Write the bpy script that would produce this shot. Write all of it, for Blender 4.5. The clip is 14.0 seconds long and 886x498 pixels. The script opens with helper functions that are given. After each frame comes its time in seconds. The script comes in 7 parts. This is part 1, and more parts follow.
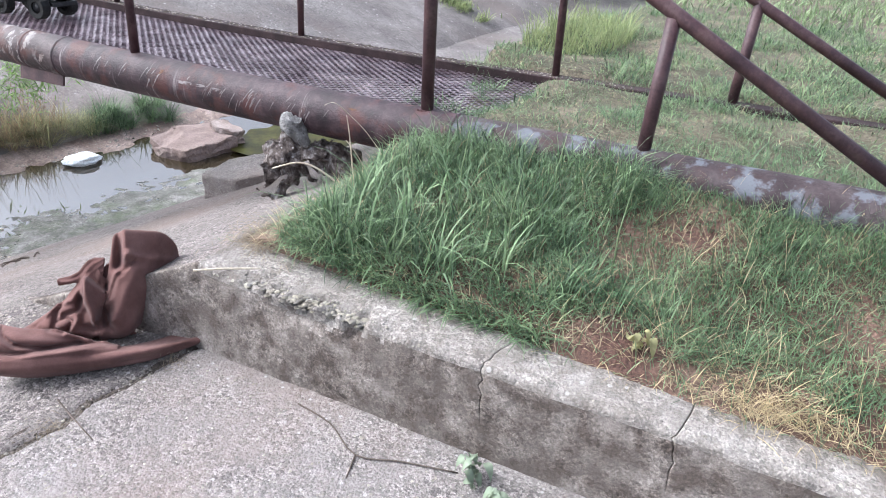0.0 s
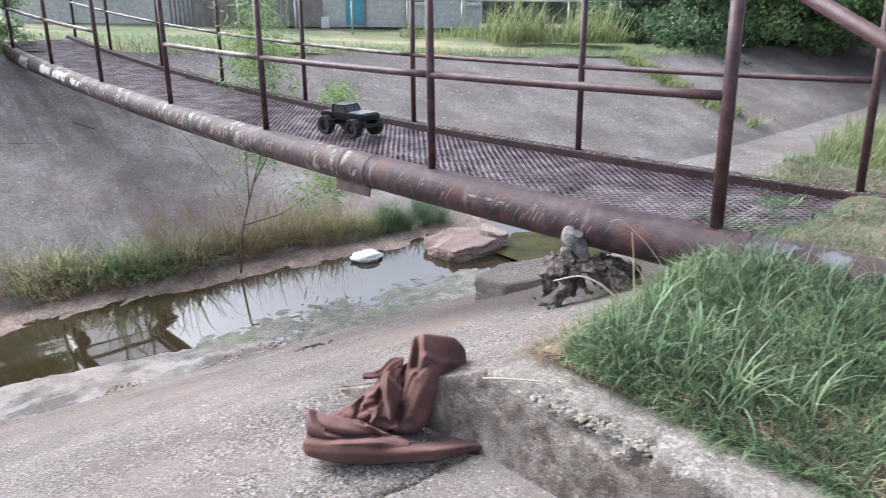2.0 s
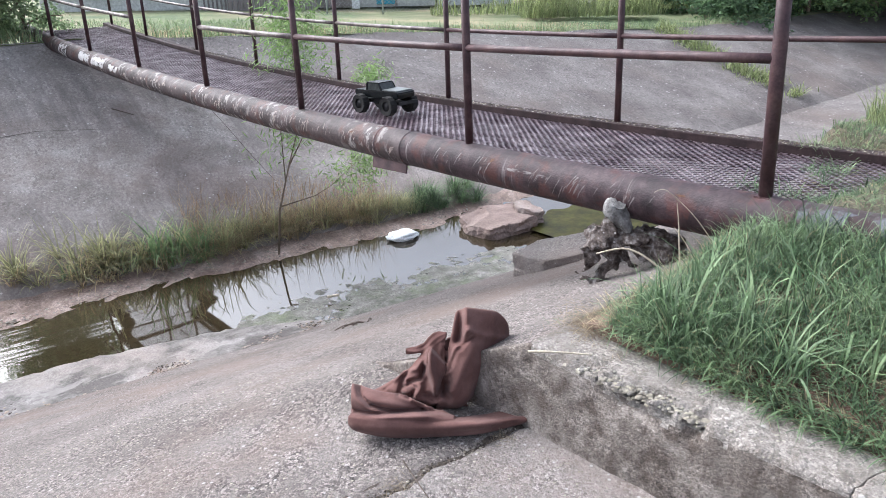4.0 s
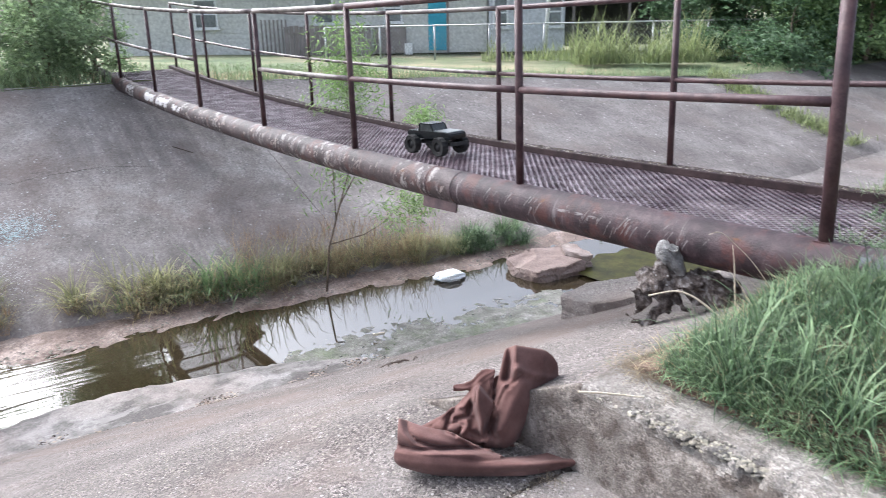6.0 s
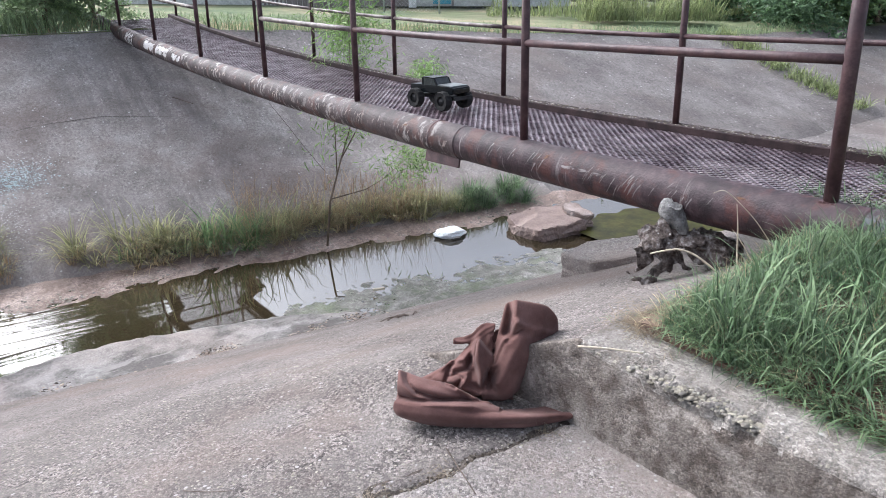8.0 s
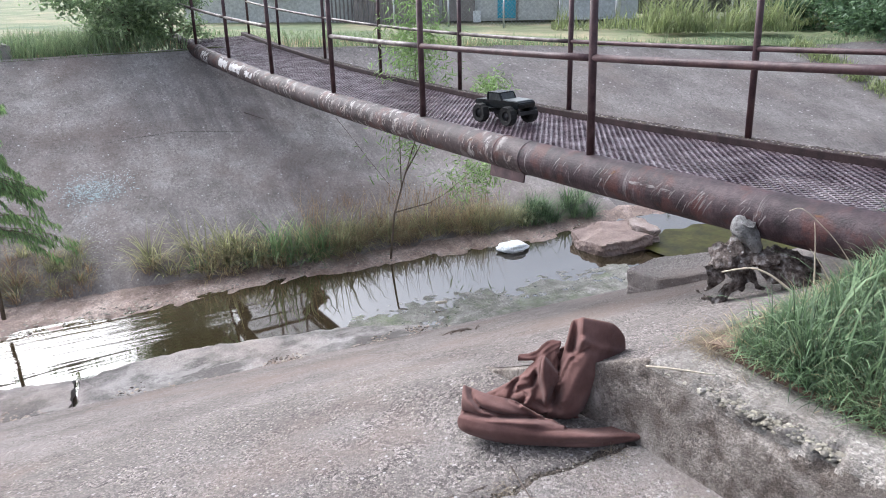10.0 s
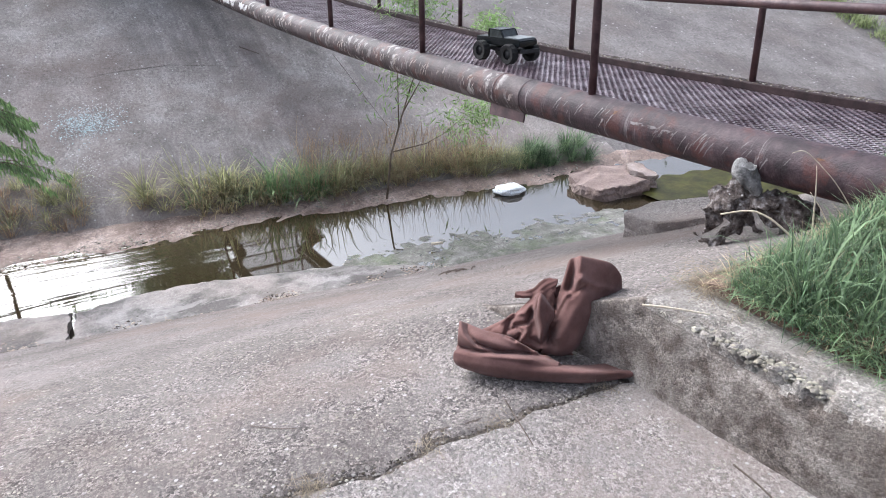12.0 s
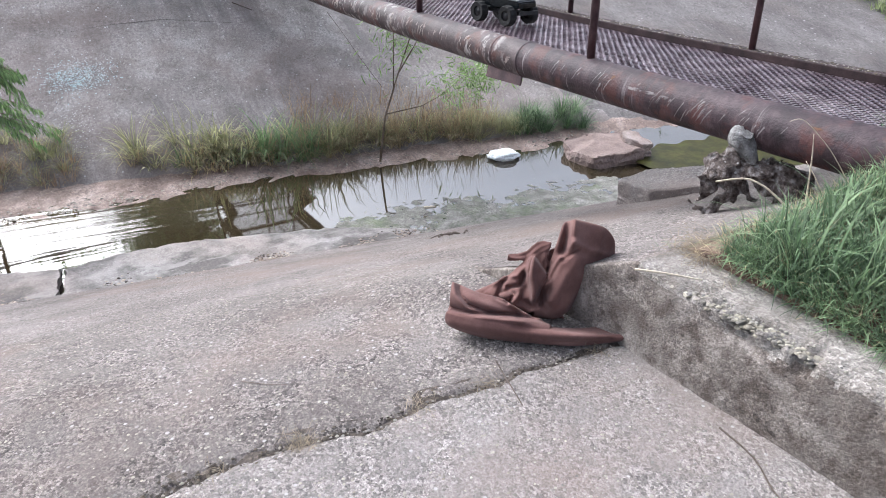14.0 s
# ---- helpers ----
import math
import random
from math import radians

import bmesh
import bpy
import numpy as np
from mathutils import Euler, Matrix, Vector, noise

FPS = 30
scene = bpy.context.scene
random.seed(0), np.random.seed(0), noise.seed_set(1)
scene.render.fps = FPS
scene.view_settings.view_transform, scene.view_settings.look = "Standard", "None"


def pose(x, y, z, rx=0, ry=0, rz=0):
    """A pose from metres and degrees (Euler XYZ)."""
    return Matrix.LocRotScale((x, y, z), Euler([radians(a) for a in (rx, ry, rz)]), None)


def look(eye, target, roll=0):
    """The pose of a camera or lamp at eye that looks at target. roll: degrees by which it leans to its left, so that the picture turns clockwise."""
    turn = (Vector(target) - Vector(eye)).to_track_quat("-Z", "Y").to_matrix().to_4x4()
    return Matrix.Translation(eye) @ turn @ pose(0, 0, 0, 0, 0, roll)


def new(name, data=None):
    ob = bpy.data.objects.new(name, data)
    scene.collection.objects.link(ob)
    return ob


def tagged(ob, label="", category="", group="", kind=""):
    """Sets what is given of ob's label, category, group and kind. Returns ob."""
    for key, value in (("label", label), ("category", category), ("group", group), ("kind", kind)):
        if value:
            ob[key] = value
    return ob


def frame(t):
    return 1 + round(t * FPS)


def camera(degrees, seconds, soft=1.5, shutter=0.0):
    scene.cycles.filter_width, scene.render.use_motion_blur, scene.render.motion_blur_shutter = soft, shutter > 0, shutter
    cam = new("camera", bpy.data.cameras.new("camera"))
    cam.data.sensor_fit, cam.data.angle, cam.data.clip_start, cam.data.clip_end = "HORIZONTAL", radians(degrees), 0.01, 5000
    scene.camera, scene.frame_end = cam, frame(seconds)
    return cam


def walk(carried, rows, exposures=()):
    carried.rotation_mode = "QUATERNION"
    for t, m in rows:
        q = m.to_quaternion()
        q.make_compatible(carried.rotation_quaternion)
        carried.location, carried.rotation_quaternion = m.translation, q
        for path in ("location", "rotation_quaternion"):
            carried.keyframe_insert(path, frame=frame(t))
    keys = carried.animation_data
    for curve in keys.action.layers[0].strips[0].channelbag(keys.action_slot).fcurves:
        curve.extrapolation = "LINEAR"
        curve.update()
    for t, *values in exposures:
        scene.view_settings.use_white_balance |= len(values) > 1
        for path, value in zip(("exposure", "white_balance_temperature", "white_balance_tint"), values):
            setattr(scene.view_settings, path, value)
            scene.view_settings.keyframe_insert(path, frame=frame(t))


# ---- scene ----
cam = camera(63.51, 14.0, soft=0.5, shutter=0.5)
# seconds, eye, degrees to the right of the bridge's line, degrees up, lean
ROWS = [
    (0.0, -2.720, -1.417, 2.896, 65.00, -27.19, 6.12),
    (0.5, -2.720, -1.414, 2.892, 65.05, -27.65, 6.97),
    (1.0, -2.723, -1.406, 2.889, 64.54, -28.16, 7.00),
    (1.5, -2.769, -1.354, 2.926, 51.37, -21.33, 2.82),
    (2.0, -2.813, -1.304, 2.954, 43.24, -20.36, 0.70),
    (2.5, -2.816, -1.272, 2.947, 40.97, -20.37, -1.67),
    (3.0, -2.820, -1.280, 2.929, 41.04, -21.13, -0.97),
    (3.5, -2.826, -1.278, 2.934, 40.62, -21.74, -1.19),
    (3.7, -2.825, -1.276, 2.930, 40.35, -21.95, -1.33),
    (5.8, -2.816, -1.266, 2.886, 38.94, -20.31, -0.15),
    (6.0, -2.850, -1.273, 2.902, 36.54, -18.43, -1.12),
    (6.5, -2.857, -1.267, 2.896, 35.50, -19.11, -0.29),
    (7.0, -2.851, -1.264, 2.886, 36.27, -20.60, -0.21),
    (7.5, -2.850, -1.263, 2.882, 36.69, -21.22, -0.24),
    (8.0, -2.853, -1.264, 2.881, 36.49, -21.78, -0.10),
    (8.5, -2.853, -1.258, 2.879, 36.15, -21.70, 0.11),
    (8.7, -2.867, -1.262, 2.898, 33.41, -19.15, -1.23),
    (10.8, -2.876, -1.252, 2.882, 31.28, -22.32, -0.84),
    (11.0, -2.882, -1.250, 2.877, 31.62, -22.81, -0.96),
    (11.5, -2.877, -1.251, 2.874, 31.90, -24.00, -0.57),
    (12.0, -2.882, -1.251, 2.863, 31.64, -25.20, -0.04),
    (12.5, -2.884, -1.246, 2.859, 31.95, -26.03, 0.14),
    (13.0, -2.885, -1.246, 2.845, 32.07, -26.49, 0.54),
    (13.5, -2.885, -1.244, 2.848, 32.21, -27.20, 0.76),
    (14.0, -2.889, -1.248, 2.843, 32.43, -27.93, 1.56),
]


def gaze(x, y, z, yaw, pitch, lean):
    a, b = radians(yaw), radians(pitch)
    return look((x, y, z), (x + math.cos(b) * math.sin(a), y + math.cos(b) * math.cos(a), z + math.sin(b)), lean)


EXPOSURES = [(0.0, 1.79, 5850, 10), (1.0, 1.81, 5850, 10), (1.5, 1.87, 5900, 10), (2.0, 1.67, 5950, 10), (2.5, 1.54, 5950, 10), (3.5, 1.58, 5950, 10), (5.8, 1.79, 5950, 10), (6.0, 1.76, 5950, 10), (6.5, 1.41, 5950, 10), (7.5, 1.47, 5950, 10), (8.5, 1.53, 5950, 10), (8.7, 1.53, 5950, 10), (11.0, 1.45, 5950, 10), (11.5, 1.55, 5950, 10), (12.5, 1.59, 5950, 10), (14.0, 1.59, 5950, 10)]
walk(cam, [(r[0], gaze(*r[1:])) for r in ROWS], EXPOSURES)

# ---- light: the even sky of a late afternoon, with a low veiled sun ----
SUN_UP, SUN_TURN = 44.0, -16.0
world = bpy.data.worlds.new("sky")
world.use_nodes = True
scene.world = world
wn = world.node_tree.nodes
sky = wn.new("ShaderNodeTexSky")
sky.sky_type = "NISHITA"
sky.sun_disc = False
sky.sun_elevation, sky.sun_rotation = radians(SUN_UP), radians(SUN_TURN)
sky.air_density, sky.dust_density, sky.ozone_density = 0.7, 6.0, 1.5
wn["Background"].inputs["Strength"].default_value = 0.15
haze = wn.new("ShaderNodeHueSaturation")
haze.inputs["Saturation"].default_value = 0.45
world.node_tree.links.new(sky.outputs["Color"], haze.inputs["Color"])
world.node_tree.links.new(haze.outputs["Color"], wn["Background"].inputs["Color"])
lamp = bpy.data.lights.new("sun", "SUN")
lamp.energy, lamp.angle, lamp.color = 0.35, radians(50), (1.0, 0.95, 0.90)
sun = new("sun", lamp)
sun.matrix_basis = look((0, 0, 30), (0 - math.sin(radians(SUN_TURN)) * 30 * math.cos(radians(SUN_UP)), 0 - math.cos(radians(SUN_TURN)) * 30 * math.cos(radians(SUN_UP)), 30 - 30 * math.sin(radians(SUN_UP))))

# ---- materials ----


def material(name, colours, scale=3.0, fine=60.0, rough=0.85, metal=0.0, bump=0.3, spots=0.0, spot_colour=(0.6, 0.58, 0.55), spot_scale=90.0, blotch=0.0, blotch_colour=(0.1, 0.1, 0.1), blotch_scale=0.8, vary=0.0, stretch=(1, 1, 1), back=0.0, edge=(0.35, 0.68), pebble=0.0, pebble_scale=75.0, streak=0.0, streak_colour=(0.6, 0.6, 0.6), streak_scale=(2.5, 0.35, 0.35), streak_patch=0.5, streak_edge=(0.50, 0.64), blotch_edge=(0.48, 0.66), grit=0.55):
    """Two scales of noise between the colours, light or dark grains, wide stains, fine relief."""
    m = bpy.data.materials.new(name)
    m.use_nodes = True
    nt = m.node_tree
    n, link = nt.nodes, nt.links.new
    bsdf = n["Principled BSDF"]
    place = n.new("ShaderNodeNewGeometry")
    mapping = n.new("ShaderNodeMapping")
    mapping.inputs["Scale"].default_value = stretch
    link(place.outputs["Position"], mapping.inputs["Vector"])
    where = mapping.outputs["Vector"]

    def noisy(s, detail=5.0, rough_=0.6):
        t = n.new("ShaderNodeTexNoise")
        t.inputs["Scale"].default_value, t.inputs["Detail"].default_value, t.inputs["Roughness"].default_value = s, detail, rough_
        link(where, t.inputs["Vector"])
        return t.outputs["Fac"]

    def ramp(fac, stops):
        r = n.new("ShaderNodeValToRGB")
        while len(r.color_ramp.elements) < len(stops):
            r.color_ramp.elements.new(0.5)
        for e, (p, c) in zip(r.color_ramp.elements, stops):
            e.position, e.color = p, (*c, 1)
        link(fac, r.inputs["Fac"])
        return r.outputs["Color"]

    def mix(fac, a, b, mode="MIX"):
        x = n.new("ShaderNodeMix")
        x.data_type, x.blend_type = "RGBA", mode
        if isinstance(fac, float):
            x.inputs[0].default_value = fac
        else:
            link(fac, x.inputs[0])
        for socket, v in ((x.inputs[6], a), (x.inputs[7], b)):
            if isinstance(v, tuple):
                socket.default_value = (*v, 1)
            else:
                link(v, socket)
        return x.outputs[2]

    k = len(colours)
    lo, hi = edge
    coarse = noisy(scale)
    col = ramp(coarse, [(lo + (hi - lo) * i / max(k - 1, 1), c) for i, c in enumerate(colours)])
    grain = noisy(fine, 3.0)
    col = mix(grit, col, ramp(grain, [(0.3, (0.55, 0.55, 0.55)), (0.7, (1.35, 1.35, 1.35))]), "MULTIPLY")
    height = grain
    if pebble:
        pv = n.new("ShaderNodeTexVoronoi")
        pv.inputs["Scale"].default_value = pebble_scale
        link(where, pv.inputs["Vector"])
        tone = ramp(pv.outputs["Color"], [(0.15, (1 - pebble,) * 3), (0.5, (1.0, 0.99, 0.98)), (0.85, (1 + pebble,) * 3)])
        pv2 = n.new("ShaderNodeTexVoronoi")
        pv2.inputs["Scale"].default_value = pebble_scale * 2.7
        link(where, pv2.inputs["Vector"])
        tone2 = ramp(pv2.outputs["Color"], [(0.15, (1 - pebble * 0.8,) * 3), (0.85, (1 + pebble * 0.8,) * 3)])
        col = mix(mix(1.0, ramp(noisy(6.0, 4.0), [(0.35, (0.25,) * 3), (0.6, (1, 1, 1))]), (1.0, 1.0, 1.0), "MULTIPLY"), col, mix(1.0, col, mix(1.0, tone, tone2, "MULTIPLY"), "MULTIPLY"))
        high = n.new("ShaderNodeMath")
        high.operation = "MULTIPLY_ADD"
        high.inputs[1].default_value = -0.25
        link(pv.outputs["Distance"], high.inputs[0])
        link(grain, high.inputs[2])
        height = high.outputs[0]
    if streak:
        sm = n.new("ShaderNodeMapping")
        sm.inputs["Scale"].default_value = streak_scale
        link(place.outputs["Position"], sm.inputs["Vector"])
        sn = n.new("ShaderNodeTexNoise")
        sn.inputs["Scale"].default_value, sn.inputs["Detail"].default_value, sn.inputs["Roughness"].default_value = 1.0, 6.0, 0.7
        link(sm.outputs["Vector"], sn.inputs["Vector"])
        patchy = mix(1.0, ramp(sn.outputs["Fac"], [(streak_edge[0], (0, 0, 0)), (streak_edge[1], (streak,) * 3)]), ramp(noisy(streak_patch, 3.0), [(0.42, (0, 0, 0)), (0.60, (1, 1, 1))]), "MULTIPLY")
        col = mix(patchy, col, streak_colour)
    if blotch:
        b = noisy(blotch_scale, 6.0, 0.65)
        col = mix(ramp(b, [(blotch_edge[0], (0, 0, 0)), (blotch_edge[1], (blotch, blotch, blotch))]), col, blotch_colour)
    if spots:
        v = n.new("ShaderNodeTexVoronoi")
        v.inputs["Scale"].default_value = spot_scale
        link(where, v.inputs["Vector"])
        pick = ramp(v.outputs["Color"], [(1.0 - spots - 0.02, (0, 0, 0)), (1.0 - spots, (1, 1, 1))])
        shape = ramp(v.outputs["Distance"], [(0.28, (1, 1, 1)), (0.42, (0, 0, 0))])
        both = mix(1.0, pick, shape, "MULTIPLY")
        col = mix(both, col, spot_colour)
    if vary:
        info = n.new("ShaderNodeNewGeometry")
        col = mix(1.0, col, ramp(info.outputs["Random Per Island"], [(0.0, (1 - vary,) * 3), (1.0, (1 + vary, 1 + vary, 1 + vary * 0.5))]), "MULTIPLY")
    link(col, bsdf.inputs["Base Color"])
    bsdf.inputs["Roughness"].default_value, bsdf.inputs["Metallic"].default_value = rough, metal
    bsdf.inputs["Specular IOR Level"].default_value = 0.35
    if back:
        bsdf.inputs["Subsurface Weight"].default_value = 0.0
        tr = n.new("ShaderNodeBsdfTranslucent")
        add = n.new("ShaderNodeMixShader")
        add.inputs["Fac"].default_value = back
        link(col, tr.inputs["Color"])
        link(bsdf.outputs["BSDF"], add.inputs[1])
        link(tr.outputs["BSDF"], add.inputs[2])
        link(add.outputs["Shader"], n["Material Output"].inputs["Surface"])
    if bump:
        bp = n.new("ShaderNodeBump")
        bp.inputs["Strength"].default_value, bp.inputs["Distance"].default_value = bump, 0.01
        link(height, bp.inputs["Height"])
        link(bp.outputs["Normal"], bsdf.inputs["Normal"])
    return m


CONCRETE = material("worn_concrete", [(0.190, 0.172, 0.162), (0.230, 0.210, 0.199), (0.276, 0.254, 0.242)], 1.6, 120, 0.92, bump=1.0, pebble=0.46, pebble_scale=95, spots=0.12, spot_colour=(0.37, 0.352, 0.34), spot_scale=62, blotch=0.5, blotch_colour=(0.222, 0.172, 0.149), blotch_scale=0.9, streak=0.3, streak_colour=(0.168, 0.143, 0.130), streak_scale=(0.5, 2.2, 2.2), streak_patch=0.9, grit=0.65)
CONCRETE_LOW = material("silted_bank_concrete", [(0.128, 0.112, 0.104), (0.172, 0.153, 0.143), (0.216, 0.195, 0.184)], 1.3, 120, 0.92, bump=1.0, pebble=0.62, pebble_scale=90, spots=0.14, spot_colour=(0.36, 0.342, 0.33), spot_scale=52, blotch=0.6, blotch_colour=(0.184, 0.139, 0.118), blotch_scale=0.8, streak=0.35, streak_colour=(0.135, 0.113, 0.102), streak_scale=(0.4, 2.0, 2.0), streak_patch=0.8, grit=0.8)
KERB_CONCRETE = material("kerb_concrete", [(0.190, 0.170, 0.150), (0.240, 0.219, 0.198), (0.288, 0.266, 0.243)], 11.0, 110, 0.93, bump=0.9, edge=(0.36, 0.64), pebble=0.36, pebble_scale=70, spots=0.12, spot_colour=(0.37, 0.352, 0.33), spot_scale=44, blotch=0.55, blotch_colour=(0.125, 0.104, 0.088), blotch_scale=14.0, blotch_edge=(0.56, 0.64))
# mould mottling over a base colour darkened for the upright side's shade
KERB_FACE = material("mould_and_shade_concrete", [(0.098, 0.080, 0.068), (0.180, 0.156, 0.137), (0.272, 0.243, 0.217)], 15.0, 120, 0.95, bump=0.5, edge=(0.38, 0.62), pebble=0.36, pebble_scale=85, blotch=0.45, blotch_colour=(0.095, 0.078, 0.066), blotch_scale=6.5, blotch_edge=(0.50, 0.58), streak=0.55, streak_colour=(0.066, 0.053, 0.045), streak_scale=(30.0, 30.0, 30.0), streak_patch=2.4, streak_edge=(0.52, 0.58))
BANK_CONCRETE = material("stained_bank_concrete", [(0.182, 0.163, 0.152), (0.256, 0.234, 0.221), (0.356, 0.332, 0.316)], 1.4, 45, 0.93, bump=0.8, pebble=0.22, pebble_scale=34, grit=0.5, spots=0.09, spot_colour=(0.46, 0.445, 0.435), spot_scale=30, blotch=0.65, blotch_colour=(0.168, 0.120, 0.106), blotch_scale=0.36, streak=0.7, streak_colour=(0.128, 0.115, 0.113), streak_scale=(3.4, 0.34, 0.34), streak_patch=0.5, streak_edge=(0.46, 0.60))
SILT_CONCRETE = material("silted_concrete", [(0.110, 0.100, 0.094), (0.180, 0.168, 0.161), (0.30, 0.285, 0.275)], 2.6, 60, 0.8, bump=0.8, pebble=0.18, pebble_scale=60, edge=(0.42, 0.60), blotch=0.5, blotch_colour=(0.21, 0.160, 0.135), blotch_scale=1.3, streak=0.5, streak_colour=(0.36, 0.34, 0.325), streak_scale=(1.6, 4.6, 4.6), streak_patch=1.4, streak_edge=(0.52, 0.58))
DIRT = material("dry_dirt", [(0.045, 0.037, 0.031), (0.085, 0.070, 0.059), (0.15, 0.128, 0.110)], 14.0, 90, 0.95, bump=1.0, pebble=0.4, pebble_scale=110)
MUD = material("wet_mud", [(0.165, 0.118, 0.098), (0.262, 0.200, 0.172), (0.370, 0.300, 0.264)], 3.4, 45, 0.75, bump=1.0, pebble=0.30, pebble_scale=34, blotch=0.5, blotch_colour=(0.135, 0.096, 0.080), blotch_scale=2.6)
# a copy of the bank concrete, shade put into its darker base colours
BANK_RIGHT = material("shaded_bank_slab", [(0.118, 0.106, 0.103), (0.162, 0.148, 0.143), (0.210, 0.196, 0.189)], 0.9, 40, 0.93, bump=0.7, pebble=0.3, pebble_scale=26, spots=0.12, spot_colour=(0.36, 0.345, 0.335), spot_scale=16, blotch=0.5, blotch_colour=(0.145, 0.115, 0.102), blotch_scale=0.5, streak=0.6, streak_colour=(0.105, 0.095, 0.09), streak_scale=(2.2, 0.3, 0.3), streak_patch=0.4)
RUST = material("rusted_pipe", [(0.012, 0.0065, 0.0085), (0.031, 0.0175, 0.0215), (0.066, 0.042, 0.047)], 9.0, 70, 0.62, metal=0.0, bump=0.35, edge=(0.36, 0.64), blotch=0.65, blotch_colour=(0.078, 0.025, 0.020), blotch_scale=7.0, blotch_edge=(0.50, 0.61), streak=0.6, streak_colour=(0.29, 0.265, 0.26), streak_scale=(2.0, 30.0, 2.0), streak_patch=2.6, streak_edge=(0.60, 0.65))
RUST_GREY = material("grey_painted_pipe", [(0.030, 0.020, 0.022), (0.050, 0.036, 0.038), (0.085, 0.068, 0.070)], 7.0, 70, 0.7, metal=0.0, bump=0.35, blotch=0.8, blotch_colour=(0.135, 0.148, 0.170), blotch_scale=8.0, blotch_edge=(0.50, 0.57), streak=0.7, streak_colour=(0.052, 0.026, 0.022), streak_scale=(20.0, 16.0, 20.0), streak_patch=3.0, streak_edge=(0.49, 0.53))
RUST_FAR = material("scraped_pipe", [(0.022, 0.0135, 0.0145), (0.042, 0.028, 0.029), (0.078, 0.058, 0.058)], 5.0, 60, 0.62, metal=0.0, bump=0.35, edge=(0.36, 0.64), blotch=0.7, blotch_colour=(0.080, 0.030, 0.023), blotch_scale=6.0, blotch_edge=(0.52, 0.62), streak=0.8, streak_colour=(0.34, 0.315, 0.30), streak_scale=(9.0, 14.0, 9.0), streak_patch=1.6, streak_edge=(0.53, 0.59))
RUST_RAIL = material("rusted_rail", [(0.036, 0.018, 0.021), (0.062, 0.033, 0.037), (0.10, 0.060, 0.060)], 9.0, 90, 0.5, metal=0.0, bump=0.12, blotch=0.4, blotch_colour=(0.09, 0.042, 0.036), blotch_scale=7.0)
RAIL_WORN = material("bleached_rail", [(0.060, 0.042, 0.042), (0.115, 0.092, 0.088), (0.22, 0.195, 0.18)], 7.0, 90, 0.5, metal=0.0, bump=0.12, edge=(0.38, 0.62), blotch=0.5, blotch_colour=(0.26, 0.245, 0.20), blotch_scale=2.5)
MESH_STEEL = material("rusted_mesh", [(0.088, 0.062, 0.074), (0.175, 0.136, 0.154), (0.333, 0.280, 0.301)], 5.0, 70, 0.30, metal=0.25, bump=0.2, edge=(0.34, 0.66))
SOIL = material("red_soil", [(0.078, 0.043, 0.033), (0.123, 0.074, 0.056), (0.180, 0.123, 0.094)], 4.0, 90, 0.95, bump=1.0, pebble=0.4, pebble_scale=90)
TURF = material("thin_turf", [(0.060, 0.062, 0.038), (0.105, 0.092, 0.062), (0.175, 0.145, 0.105)], 3.2, 70, 0.95, bump=1.0, pebble=0.45, pebble_scale=60)
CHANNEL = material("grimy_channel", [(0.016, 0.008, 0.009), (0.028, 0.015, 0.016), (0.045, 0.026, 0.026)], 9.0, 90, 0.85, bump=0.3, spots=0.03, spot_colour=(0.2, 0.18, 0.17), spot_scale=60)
FAR_TURF = material("far_turf", [(0.086, 0.126, 0.062), (0.150, 0.174, 0.090), (0.282, 0.246, 0.154)], 0.45, 14, 0.95, bump=0.8, blotch=0.6, blotch_colour=(0.24, 0.205, 0.135), blotch_scale=0.25)

# ---- builders ----
WATER, PAD, TOP = -0.50, 1.36, 1.68


def mesh_object(name, verts, faces, mat, parent=None, smooth=True):
    me = bpy.data.meshes.new(name)
    me.from_pydata([tuple(v) for v in verts], [], [tuple(f) for f in faces])
    me.validate()
    me.update()
    if smooth:
        me.polygons.foreach_set("use_smooth", [True] * len(me.polygons))
    me.materials.append(mat)
    ob = new(name, me)
    if parent:
        ob.parent = parent
    return ob


def part(name, bm, mat, parent=None, label="", smooth=False):
    me = bpy.data.meshes.new(name)
    bm.normal_update()
    bm.to_mesh(me)
    bm.free()
    if smooth:
        me.polygons.foreach_set("use_smooth", [True] * len(me.polygons))
    me.materials.append(mat)
    ob = new(name, me)
    if parent:
        ob.parent = parent
    return tagged(ob, label)


def group_base(name, place, label, category, group=""):
    ob = new(name)
    ob.empty_display_size = 0.1
    ob.location = place
    return tagged(ob, label, category, group)


